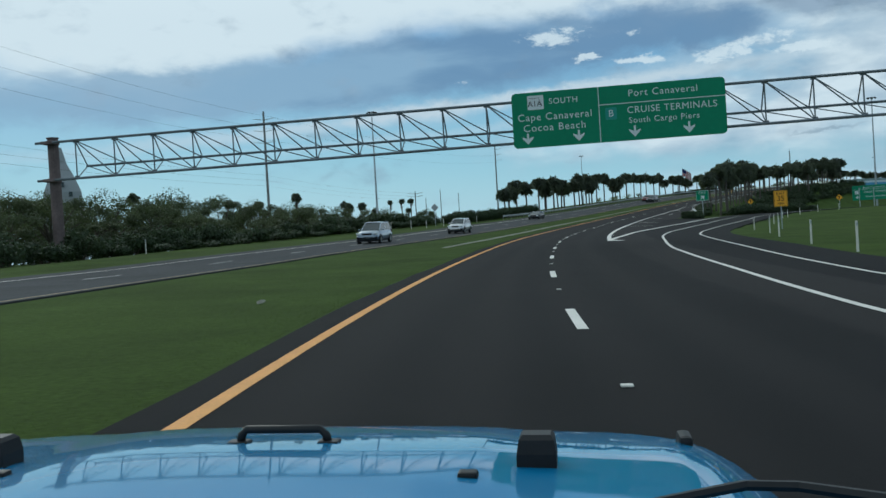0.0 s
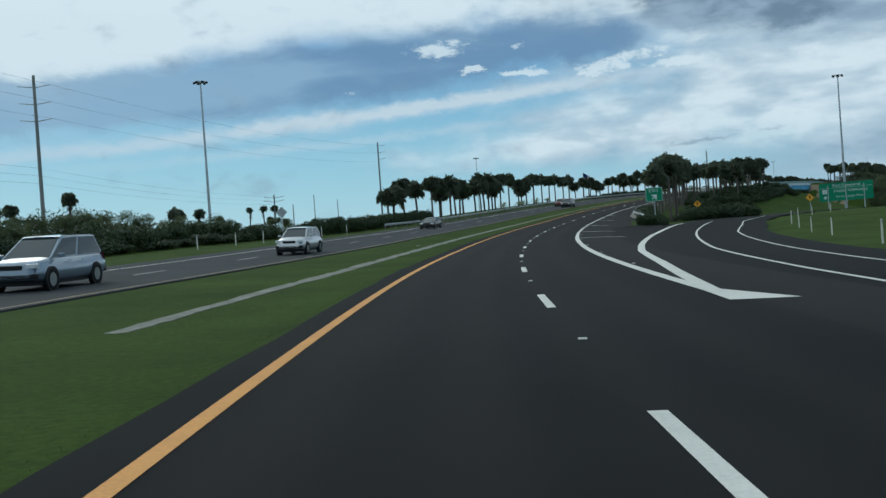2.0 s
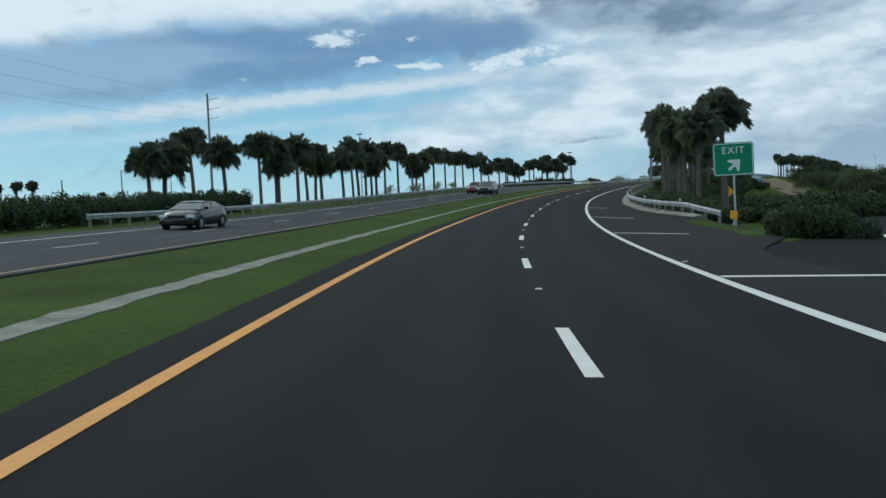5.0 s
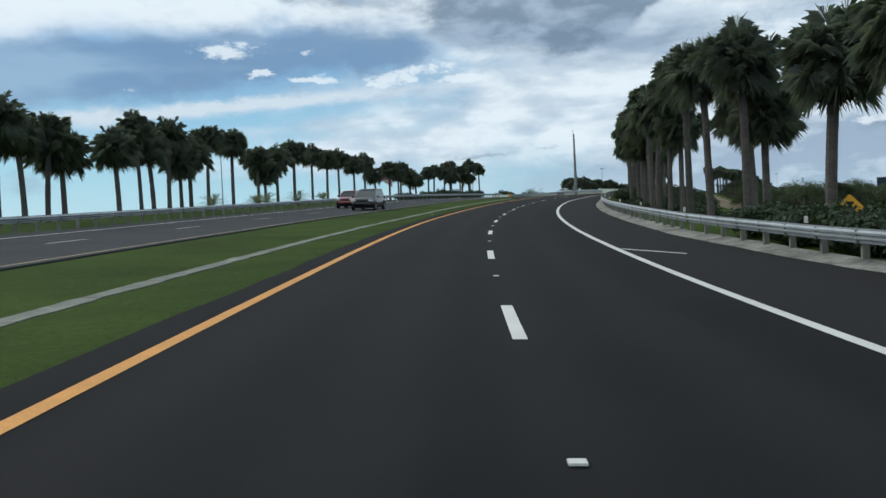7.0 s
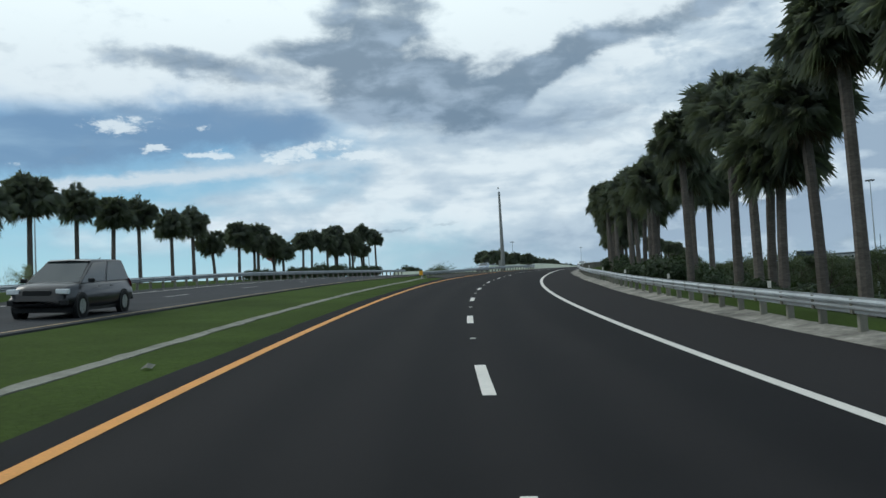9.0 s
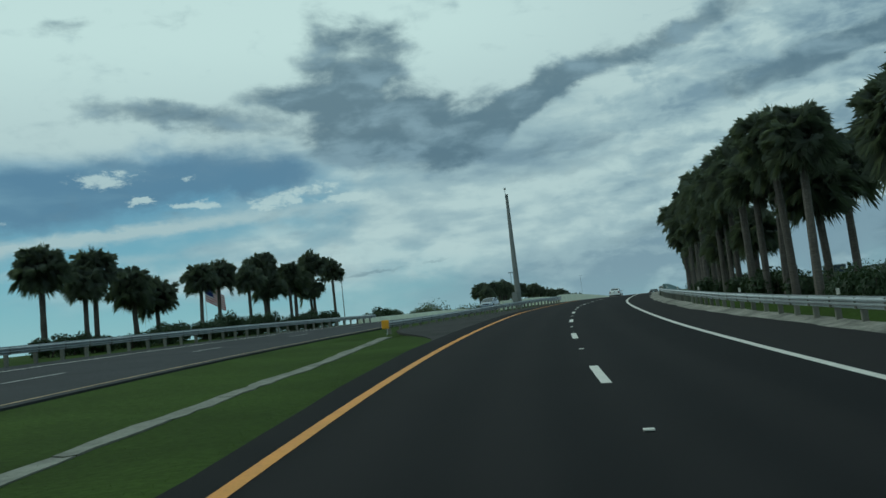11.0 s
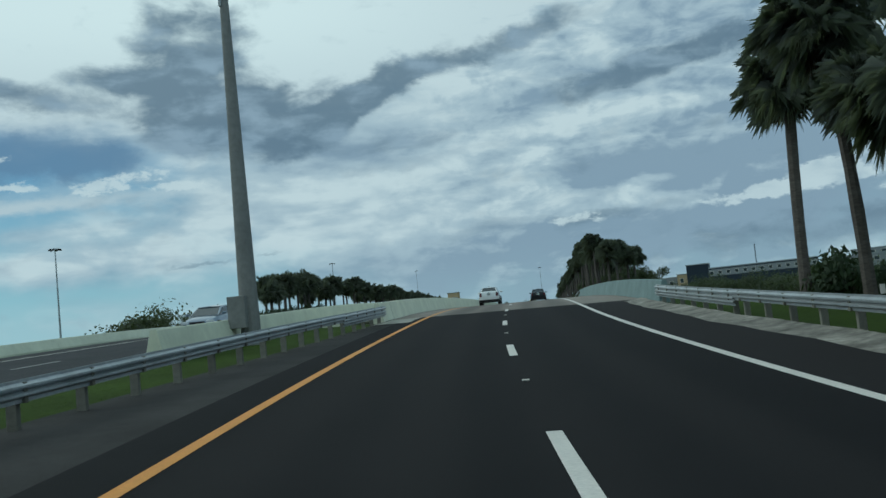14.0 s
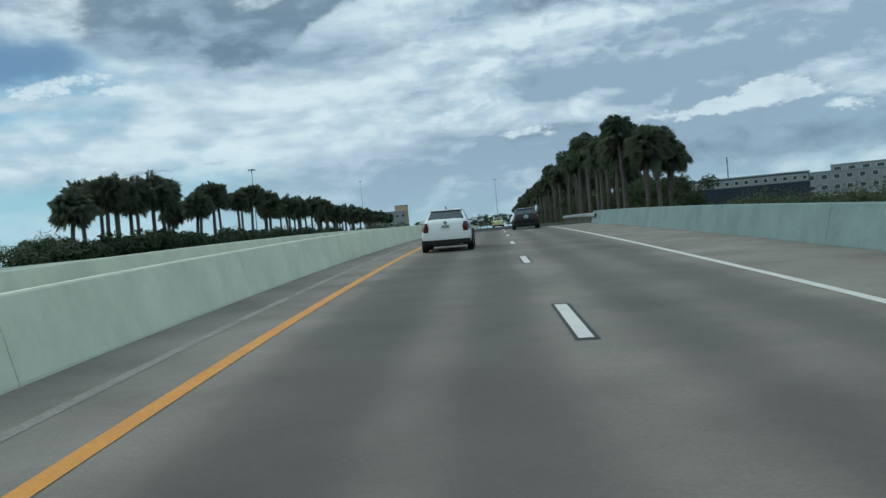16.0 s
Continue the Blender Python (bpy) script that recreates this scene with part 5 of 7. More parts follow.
# white delineator posts
DELINEATOR_BM = bmesh.new()
box(DELINEATOR_BM, (0, 0, 0.35), (0.085, 0.04, 1.5), bevel=0.01)
DELINEATOR = mesh_of("blade", DELINEATOR_BM, PAINT_WHITE)
REFLECT_BM = bmesh.new()
box(REFLECT_BM, (0, -0.026, 0.98), (0.07, 0.01, 0.12))
REFLECT = mesh_of("reflector", REFLECT_BM, SIGN_BACK)


def delineator(s, u, group, label):
    root = thing("delineator_post", label, "marker post", stand(s, u), group)
    part("blade", DELINEATOR, PAINT_WHITE, root)
    part("reflector", REFLECT, SIGN_BACK, root)


for s, u in ((30.5, 14.6), (39.5, 15.3), (55.5, 17.2), (67, 18.6), (83.7, 19.6), (103, 23.0), (114, 24.4), (124, 25.6), (133.5, 26.7), (139, 27.6), (148, 29.6), (158, 32.5), (168, 36)):
    delineator(s, u, "posts along the ramp", "white flexible marker post in the grass beside the ramp")
for s, u in ((64, -29.0), (111, -22.6), (117, -21.8), (122, -21.2), (129, -20.8), (137, -20.6), (145, -20.4)):
    delineator(s, u, "posts beside the opposite carriageway", "white marker post beside the opposite carriageway")


# ---- poles ----
def mast_light(m, tall, label, lean=0.0):
    root = thing("street_lamp", label, "light mast", m)
    part("pole", tube(bmesh.new(), (0, 0, -0.5), (lean, 0, tall), 0.24, 0.09, 10), STEEL, root)
    part("ring", tube(bmesh.new(), (lean, 0, tall - 0.15), (lean, 0, tall + 0.1), 0.32, 0.3, 12), STEEL, root)
    head_bm = bmesh.new()
    bmesh.ops.create_uvsphere(head_bm, u_segments=10, v_segments=6, radius=0.22, matrix=Matrix.Diagonal((1, 1, 0.75, 1)))
    me = mesh_of("luminaire", head_bm, BLACK_PLASTIC, True)
    for k in range(6):
        a = k * math.tau / 6
        arm = part("arm", tube(bmesh.new(), (lean, 0, tall), (lean + 0.7 * math.cos(a), 0.7 * math.sin(a), tall + 0.05), 0.04), STEEL, root)
        ob = part("luminaire", me, BLACK_PLASTIC, root)
        ob.location = (lean + 0.78 * math.cos(a), 0.78 * math.sin(a), tall - 0.12)
    return root


def at_ground(x, y, z, turn=0.0):
    return pose(x, y, z, 0, 0, turn)


MASTS = [(*flat(153.9, -42.2), 25.3), (*flat(213.9, 42.9), 25.4), (*flat(427.6, 60.5), 30.3), (*flat(330, 95), 27.0), (43.3, 383.0, 32.6), (129.2, 445.4, 29.9), (231.5, 551.0, 34.8), (428.0, 807.6, 49.4),
         (*flat(864, 4.6), 40.3)]
for x, y, zt in MASTS:
    mast_light(at_ground(x, y, 0.4), zt - 0.4, "tall galvanised high-mast light with a ring of lamps")


def util_pole(s, u, ztop, arms, label, mat=None, r=0.28, both=True):
    x, y = flat(s, u)
    g = ground_z(s, u)
    root = thing("utility_pole", label, "utility pole", at_ground(x, y, g, math.degrees(head(s)) + 12))
    part("pole", tube(bmesh.new(), (0, 0, -0.5), (0, 0, ztop - g), r, r * 0.6, 10), mat or POLE_CONCRETE, root)
    for dz in arms:
        for side in ((-1, 1) if both else (1,)):
            a = (0, 0, ztop - g - dz - 0.25)
            b = (side * 1.9, 0, ztop - g - dz)
            part("insulator_arm", tube(bmesh.new(), a, b, 0.06, 0.04), SIGN_BACK, root)
    return root


util_pole(139.5, -55.5, 25.0, (1.2, 3.2, 5.2), "tall grey concrete power pole with three pairs of arms")
util_pole(251.0, -60.5, 27.9, (0.8, 2.4, 4.0), "tall grey concrete power pole with stub arms", both=False)
util_pole(195.1, -53.9, 12.9, (0.4, 1.1), "timber utility pole above the trees", POLE_WOOD, 0.16)
util_pole(262, -88, 17.5, (), "bare grey timber pole among trees", POLE_WOOD, 0.16)
util_pole(300, -110, 18.5, (), "bare grey timber pole among trees", POLE_WOOD, 0.16)
util_pole(228, -70, 13.0, (), "bare grey timber pole among trees", POLE_WOOD, 0.15)


def cable(a, b, sag, r=0.010):
    bm = bmesh.new()
    a, b = Vector(a), Vector(b)
    pts = [a.lerp(b, k / 14) - Vector((0, 0, sag * 4 * (k / 14) * (1 - k / 14))) for k in range(15)]
    bent_tube(bm, pts, [r] * 15, 4)
    ob = new("power_cable", mesh_of("power_cable", bm, SIGN_BLACK))
    tagged(ob, "thin dark overhead power cable", "cable", "power cables")


ua, ub = flat(139.5, -55.5), flat(251.0, -60.5)
uc = flat(30, -52)
for dz in (1.2, 3.2, 5.2):
    for dx in (1.9,):
        cable((ua[0] + dx, ua[1], 25.0 - dz), (ub[0] + dx * 0.5, ub[1], 27.9 - dz + 0.4), 1.6)
        cable((uc[0] + dx, uc[1], 24.6 - dz), (ua[0] + dx, ua[1], 25.0 - dz), 1.6)
up = flat(195.1, -53.9)
for dz in (0.4, 1.1, 1.8):
    cable((ua[0], ua[1], 14.6 - dz * 1.3), (up[0], up[1], 12.9 - dz), 0.7, 0.008)
    cable((uc[0], uc[1], 14.3 - dz * 1.3), (ua[0], ua[1], 14.6 - dz * 1.3), 0.9, 0.01)


# the tall leaning-looking concrete pole in the median before the bridge
def median_pole():
    x, y = flat(351.2, -5.1)
    g = ground_z(351.2, -5.1)
    root = thing("camera_pole", "thick tapered grey concrete pole with an equipment cabinet", "pole", at_ground(x, y, g, math.degrees(head(351))))
    h = 25.3 - g
    part("pole", tube(bmesh.new(), (0, 0, -0.4), (0, 0, h), 0.36, 0.15, 16), POLE_CONCRETE, root)
    part("cabinet", box(bmesh.new(), (-0.28, -0.42, 1.15), (0.62, 0.42, 1.1), bevel=0.025), POLE_CONCRETE, root, "grey equipment cabinet")
    part("bracket", box(bmesh.new(), (-0.1, -0.1, h - 0.3), (0.1, 0.25, 0.4)), SIGN_BACK, root)
    part("camera_stem", tube(bmesh.new(), (-0.12, 0, h), (-0.12, 0, h + 0.55), 0.025), STEEL, root)
    bm = bmesh.new()
    bmesh.ops.create_uvsphere(bm, u_segments=12, v_segments=8, radius=0.13, matrix=Matrix.Translation((-0.12, 0, h + 0.62)))
    part("camera_dome", bm, PAINT_FADED, root, "pale dome", True)


median_pole()


def flag():
    x, y, g = 99.0, 452.0, 0.5
    root = thing("flag_pole", "slim pole with a large striped flag hanging in light wind", "flag", at_ground(x, y, g, 20))
    top = 29.4 - g
    part("pole", tube(bmesh.new(), (0, 0, -0.3), (0, 0, top), 0.11, 0.05, 10), STEEL, root)
    w, h = 6.0, 3.6
    red, white, blue = material("flag_red", (0.35, 0.03, 0.04), 0.8, stain=(2, 0.15)), material("flag_white", (0.6, 0.6, 0.6), 0.8, stain=(2, 0.1)), material("flag_blue", (0.02, 0.03, 0.12), 0.8)

    def cloth(u0, u1, v0, v1, dy):
        bm = bmesh.new()
        rows = []
        for i in range(13):
            u = u0 + (u1 - u0) * i / 12
            row = []
            for v in (v0, v1):
                sagging = 0.42 * u * w
                row.append(bm.verts.new((0.08 + u * w * 0.82, 0.35 * math.sin(u * 9 + v) * u + dy, top - 0.3 - v * h - sagging)))
            rows.append(row)
        for a, b in zip(rows, rows[1:]):
            bm.faces.new((a[0], a[1], b[1], b[0]))
        return bm
    for k in range(13):
        part("stripe", cloth(0, 1, k / 13, (k + 1) / 13, 0), red if k % 2 == 0 else white, root)
    for dy in (-0.012, 0.012):
        part("canton", cloth(0, 0.4, 0, 7 / 13, dy), blue, root)


flag()


# scraps of litter in the median grass
def litter(s, u, size):
    bm = bmesh.new()
    r = random.Random(int(s))
    ring = [bm.verts.new((size * math.cos(k * 1.05) * r.uniform(0.6, 1.1), size * math.sin(k * 1.05) * r.uniform(0.5, 1.0), 0.02 + r.uniform(0.0, 0.07))) for k in range(6)]
    top = bm.verts.new((0, 0, 0.11))
    for k in range(6):
        bm.faces.new((ring[k], ring[(k + 1) % 6], top))
    ob = new("litter", mesh_of("litter", bm, GUTTER))
    ob.matrix_world = stand(s, u, 0.0, s * 7)
    tagged(ob, "small crumpled white scrap of litter in the grass", "litter", "litter")


litter(105.5, -4.1, 0.2)
litter(219.3, -1.3, 0.13)
litter(16.0, -3.0, 0.16)



# ---- broadleaf trees, hedges, shrubs, grass tufts ----
def leaf_cloud(bm, r, centre, radii, count, size):
    """Many small leaves, thicker towards the outside of an uneven clump."""
    for _ in range(count):
        while True:
            p = Vector((r.uniform(-1, 1), r.uniform(-1, 1), r.uniform(-1, 1)))
            if 0.25 < p.length < 1:
                break
        p = p * (0.75 + 0.25 * p.length)
        c = Vector(centre) + Vector((p.x * radii[0], p.y * radii[1], p.z * radii[2]))
        n = (p.normalized() + Vector((r.uniform(-1, 1), r.uniform(-1, 1), r.uniform(-0.6, 1))) * 0.9).normalized()
        a = n.orthogonal().normalized()
        a = Matrix.Rotation(r.uniform(0, math.tau), 3, n) @ a
        b = n.cross(a)
        s = size * r.uniform(0.6, 1.3)
        v = [bm.verts.new(c + q) for q in (-a * s, b * s * 0.5, a * s, -b * s * 0.5)]
        bm.faces.new(v)


def tree_mesh(seed, tall, spread, leaves=9000, size=0.085):
    r = random.Random(seed)
    wood, crown = bmesh.new(), bmesh.new()
    bent_tube(wood, [(0, 0, -0.4), (0.1, 0.05, tall * 0.2), (0.05, -0.1, tall * 0.45)], [0.2, 0.15, 0.11], 7)
    clumps = []
    for k in range(15):
        a = k * 2.4 + r.uniform(-0.5, 0.5)
        d = spread * r.uniform(0.25, 1.0)
        z = tall * r.uniform(0.42, 0.92) - 0.1 * d
        tip = (math.cos(a) * d, math.sin(a) * d, z)
        z0 = tall * r.uniform(0.18, 0.42)
        bent_tube(wood, [(0.05, 0, z0), (tip[0] * 0.55, tip[1] * 0.55, z0 + (z - z0) * 0.5), tip], [0.08, 0.05, 0.025], 5)
        clumps.append((tip, spread * r.uniform(0.20, 0.42)))
    clumps.append(((0, 0, tall * 0.88), spread * 0.42))
    for k in range(5):
        a = r.uniform(0, math.tau)
        clumps.append(((math.cos(a) * spread * 0.7, math.sin(a) * spread * 0.7, tall * 0.25), spread * 0.42))
    for c, q in clumps:
        leaf_cloud(crown, r, c, (q, q, q * r.uniform(0.6, 0.85)), leaves // len(clumps), size)
    return mesh_of("trunk", wood, BARK), mesh_of("crown", crown, LEAF)


TREE_KINDS = [tree_mesh(40 + k, (5.2, 4.4, 6.0, 4.8)[k], (2.5, 2.9, 2.6, 3.2)[k]) for k in range(4)]
TREE_TALL = (5.2, 4.4, 6.0, 4.8)
plant_rng = random.Random(8)


def tree(s, u, tall, group, label):
    k = plant_rng.randrange(4)
    f = tall / TREE_TALL[k]
    x, y = flat(s, u)
    root = thing("tree", label, "tree", pose(x, y, ground_z(s, u), 0, 0, plant_rng.uniform(0, 360)) @ Matrix.Diagonal((max(f, 0.85), max(f, 0.85), f, 1)), group)
    part("trunk", TREE_KINDS[k][0], BARK, root)
    part("crown", TREE_KINDS[k][1], LEAF, root)


# the dark wood beyond the opposite carriageway
LEFT_TOPS = [(20, 5.0), (40, 5.2), (55, 4.6), (67, 5.0), (74, 6.2), (80, 6.0), (86, 6.0), (93, 4.6), (98, 5.0), (103, 5.2), (108, 4.4), (116, 4.2), (121, 4.6), (126, 4.9), (132, 4.2), (137, 4.0), (143, 3.6), (150, 3.4), (158, 3.2)]
for s, dz in LEFT_TOPS:
    for u, cut in ((-35.5, 0.78), (-42.0, 1.0), (-50.0, 0.95)):
        ss, uu = s + plant_rng.uniform(-2.5, 2.5), u + plant_rng.uniform(-2.0, 2.0)
        tree(ss, uu, max(2.2, (road_z(s) + dz * cut - ground_z(ss, uu)) * plant_rng.uniform(0.85, 1.5)), "wood beyond the opposite carriageway", "dark green broadleaf tree in a roadside thicket")
for s in range(-40, 16, 9):
    tree(s, -38 + plant_rng.uniform(-3, 3), 5.5, "wood beyond the opposite carriageway", "dark green broadleaf tree in a roadside thicket")
for k in range(16):
    s, u = 165 + k * 9 + plant_rng.uniform(-3, 3), -66 + plant_rng.uniform(-12, 8)
    tree(s, u, plant_rng.uniform(3.4, 4.8), "low wood behind the palms", "low dark tree below the embankment")
# right of the ramp
for s, u, h in ((62, 36, 5.2), (70, 33.5, 5.6), (78, 35, 5.0), (88, 38, 5.8), (74, 41, 6.0), (98, 44, 5.4), (110, 48, 5.5), (120, 54, 5.0)):
    tree(s, u, h, "trees beside the ramp", "dark green broadleaf tree on the grass beside the ramp")
for k in range(26):
    s, u = 300 + k * 13 + plant_rng.uniform(-5, 5), 62 + k * 1.5 + plant_rng.uniform(-12, 18)
    tree(s, u, plant_rng.uniform(4.0, 6.5) + (3.0 if s > 380 else 0), "far wood right of the road", "dark green tree in the distant wood")
# wood behind the right parapet, and left of the far road
for k in range(46):
    s, u = 405 + k * 5.2 + plant_rng.uniform(-3, 3), 34 + (k % 5) * 9 + plant_rng.uniform(-4, 4)
    tree(s, u, road_z(s) - ground_z(s, u) + plant_rng.uniform(-0.4, 1.3), "wood behind the parapet", "dense dark green tree behind the bridge parapet")
for k in range(30):
    s, u = 405 + k * 6.5 + plant_rng.uniform(-2, 2), -33 + plant_rng.uniform(-3, 3)
    tree(s, u, road_z(s) - ground_z(s, u) + plant_rng.uniform(2.0, 3.4), "thicket left of the far road", "dark shrubby tree below the palms")


for k in range(44):
    s, u = 412 + k * 5.0 + plant_rng.uniform(-3, 3), 24 + (k % 4) * 7 + 0.12 * k + plant_rng.uniform(-3, 3)
    tree(s, u, road_z(s) - ground_z(s, u) + plant_rng.uniform(-0.2, 0.9), "wood behind the parapet", "dense dark green tree behind the bridge parapet")


# undergrowth below the palms beyond the bridge, and the wood that closes the view ahead
for k in range(46):
    s, u = 438 + k * 5.0 + plant_rng.uniform(-2, 2), 16.0 + (k % 3) * 1.6 + plant_rng.uniform(-1, 1)
    tree(s, u, road_z(s) - ground_z(s, u) + plant_rng.uniform(2.2, 4.2), "undergrowth beyond the bridge", "dark leafy tree below the palms beyond the bridge")
for k in range(34):
    s, u = 690 + (k % 3) * 14 + plant_rng.uniform(-4, 4), -64 + k * 3.9
    if -19 < u < 11:
        s = 872 + (k % 3) * 12
    tree(s, u, max(4.0, 18.5 + 0.0145 * (s - 690) + plant_rng.uniform(0.0, 1.6) - ground_z(s, u)), "wood ahead of the far road", "dark distant tree closing the view along the road")


def shrub_mesh(seed, leaves=2300, size=0.075):
    r = random.Random(seed)
    bm = bmesh.new()
    for k in range(7):
        a = r.uniform(0, math.tau)
        leaf_cloud(bm, r, (math.cos(a) * 0.55, math.sin(a) * 0.55, r.uniform(0.35, 0.7)), (0.55, 0.55, 0.45), leaves // 7, size)
    return mesh_of("foliage", bm, LEAF_LIGHT), r


SHRUBS = [shrub_mesh(70 + k)[0] for k in range(3)]
stem_bm = bmesh.new()
for k in range(5):
    a = k * 1.3
    tube(stem_bm, (0, 0, -0.2), (0.45 * math.cos(a), 0.45 * math.sin(a), 0.7), 0.04, 0.015, 5)
STEMS = mesh_of("stem", stem_bm, BARK)


def shrub(s, u, tall, wide, group, label):
    x, y = flat(s, u)
    root = thing("shrub", label, "shrub", pose(x, y, ground_z(s, u), 0, 0, plant_rng.uniform(0, 360)) @ Matrix.Diagonal((wide, wide, tall, 1)), group)
    part("foliage", plant_rng.choice(SHRUBS), LEAF_LIGHT, root)
    part("stem", STEMS, BARK, root)


# shrubs below the left palms
for k in range(26):
    s = 293 + k * 1.75 + plant_rng.uniform(-0.6, 0.6)
    shrub(s, -21.6 + plant_rng.uniform(-0.8, 0.8), (0.9 if s < 305 else 1.5) * plant_rng.uniform(0.7, 1.2), 1.1, "shrubs behind the left guardrail", "low sea-grape shrub behind the guardrail")
for s in (348, 350.5, 353, 355.5):
    shrub(s, -20.8, 1.3 * plant_rng.uniform(0.8, 1.2), 1.3, "shrubs behind the left guardrail", "low sea-grape shrub behind the guardrail")
for k in range(40):
    s = 418 + k * 2.4 + plant_rng.uniform(-1, 1)
    u = -24.5 + plant_rng.uniform(-2.5, 2.5)
    shrub(s, u, plant_rng.uniform(1.3, 2.3), 2.2, "shrubs below the far palms", "brownish green shrub below the palms beyond the barrier")
for k in range(26):
    s = 40 + k * 3.9
    shrub(s, line([(40, -33), (75, -31.5), (140, -26.5)], s) + plant_rng.uniform(-0.8, 0.8), 2.1 * plant_rng.uniform(0.35, 1.15), 2.0, "shrubs below the wood", "green roadside shrub below the trees")
# long hedge before the left guardrail
for k in range(34):
    s = 139 + k * 1.5
    shrub(s, -22.3 - 0.02 * k + plant_rng.uniform(-0.3, 0.3) - 0.8 * (1 - ease(s, 139, 150)), 1.75 * plant_rng.uniform(0.88, 1.1), 1.15, "long hedge", "dense green hedge shrub beside the opposite carriageway")
for k in range(24):
    s = 62 + k * 3.2
    shrub(s, -30.8 + 0.27 * k + plant_rng.uniform(-0.6, 0.6), 1.6 * plant_rng.uniform(0.35, 1.15), 1.7, "shrubs below the wood", "green roadside shrub below the trees")
# dark shrubs between the right palms
for k in range(64):
    s = 206 + k * 2.25 + plant_rng.uniform(-0.7, 0.7)
    tall = 0.75 if s < 245 else 1.45
    if s < 232 or 338 < s < 346:
        continue
    shrub(s, 13.9 + plant_rng.uniform(-0.8, 1.6), tall * plant_rng.uniform(0.75, 1.25), 1.25, "shrubs between the palms", "dark shrub growing between the palm trunks")
for k in range(20):
    s = 176 + k * 9.5
    shrub(s, 18.5 + plant_rng.uniform(-1, 3), 1.5 * plant_rng.uniform(0.7, 1.4), 1.9, "shrubs on the bank", "rough dark shrub on the grass bank")
# rough growth down the bank towards the underpass
for k in range(46):
    s = 205 + k * 3.3
    if s < 240:
        continue
    shrub(s, 15.5 + (k % 4) * 1.9 + plant_rng.uniform(-0.8, 0.8), 1.5 * plant_rng.uniform(0.6, 1.4), 1.7, "shrubs on the bank", "rough dark shrub on the grass bank")
for k in range(60):
    s = 172 + k * 1.35
    shrub(s, 19.5 + (k % 5) * 1.7 + plant_rng.uniform(-0.8, 0.8), 1.5 * plant_rng.uniform(0.6, 1.3), 1.6, "shrubs on the bank", "rough dark shrub on the grass bank")
# hedge behind the start of the right guardrail
for k in range(24):
    s = 166 + k * 0.95
    shrub(s, line(RIGHT_RAIL, s) + 1.7 + plant_rng.uniform(-0.35, 0.35), 1.05 * plant_rng.uniform(0.85, 1.15), 1.1, "hedge behind the right guardrail", "dense green hedge shrub behind the guardrail")
# clipped hedge block on the island
for i in range(5):
    for k in range(3):
        shrub(143.5 + k * 1.1, 13.2 + i * 0.5, 1.15 * plant_rng.uniform(0.94, 1.06), 0.72, "island hedge", "clipped green hedge on the island by the exit sign")


# spiky young palms without a trunk
def young_palm(s, u, tall):
    x, y = flat(s, u)
    root = thing("young_palm", "spiky young palm with arching feathered fronds", "palm tree", pose(x, y, ground_z(s, u)), "young palms")
    r = random.Random(int(s * 10))
    part("stump", tube(bmesh.new(), (0, 0, -0.3), (0, 0, 0.5), 0.22, 0.2, 8), TRUNK, root)
    bm = bmesh.new()
    for k in range(26):
        a = k * 2.4 + r.uniform(-0.2, 0.2)
        e = r.uniform(0.25, 1.3)
        d = Vector((math.cos(a) * math.cos(e), math.sin(a) * math.cos(e), math.sin(e)))
        side = d.cross(Vector((0, 0, 1))).normalized()
        prev = Vector((0, 0, 0.45))
        for i in range(1, 9):
            f = i / 8
            c = Vector((0, 0, 0.45)) + d * (tall * f) - Vector((0, 0, 0.45 * tall * f * f))
            w = side * 0.02
            bm.faces.new([bm.verts.new(q) for q in (prev - w, prev + w, c + w, c - w)])
            for sg in (-1, 1):
                tip = c + side * sg * 0.42 * (1 - 0.55 * f) + d * 0.22 + Vector((0, 0, 0.1))
                bm.faces.new([bm.verts.new(q) for q in (c, c + d * 0.06, tip)])
            prev = c
    part("fronds", bm, FROND, root)


for s, u, tall in ((236.6, -23.6, 1.9), (249.6, -23.6, 2.0), (246.2, -23.2, 1.6), (257.9, -23.2, 2.1), (268, -24, 1.5)):
    young_palm(s, u, tall)
# slim palms over the wood
for s, u, dz in ((128, -44, 7.0), (127, -50, 6.2), (172, -58, 5.4), (174, -60, 5.9), (176.5, -57, 5.4), (230.2, -83.2, 6.0), (228.6, -77.9, 6.0), (227.1, -74.4, 5.8), (219, -70, 3.4), (158, -50, 5.2), (150, -60, 5.2), (184, -58, 4.0), (104, -55, 7.5)):
    palm(s, u, dz, "palms over the wood", "slim palm rising above the roadside wood", 0.5)


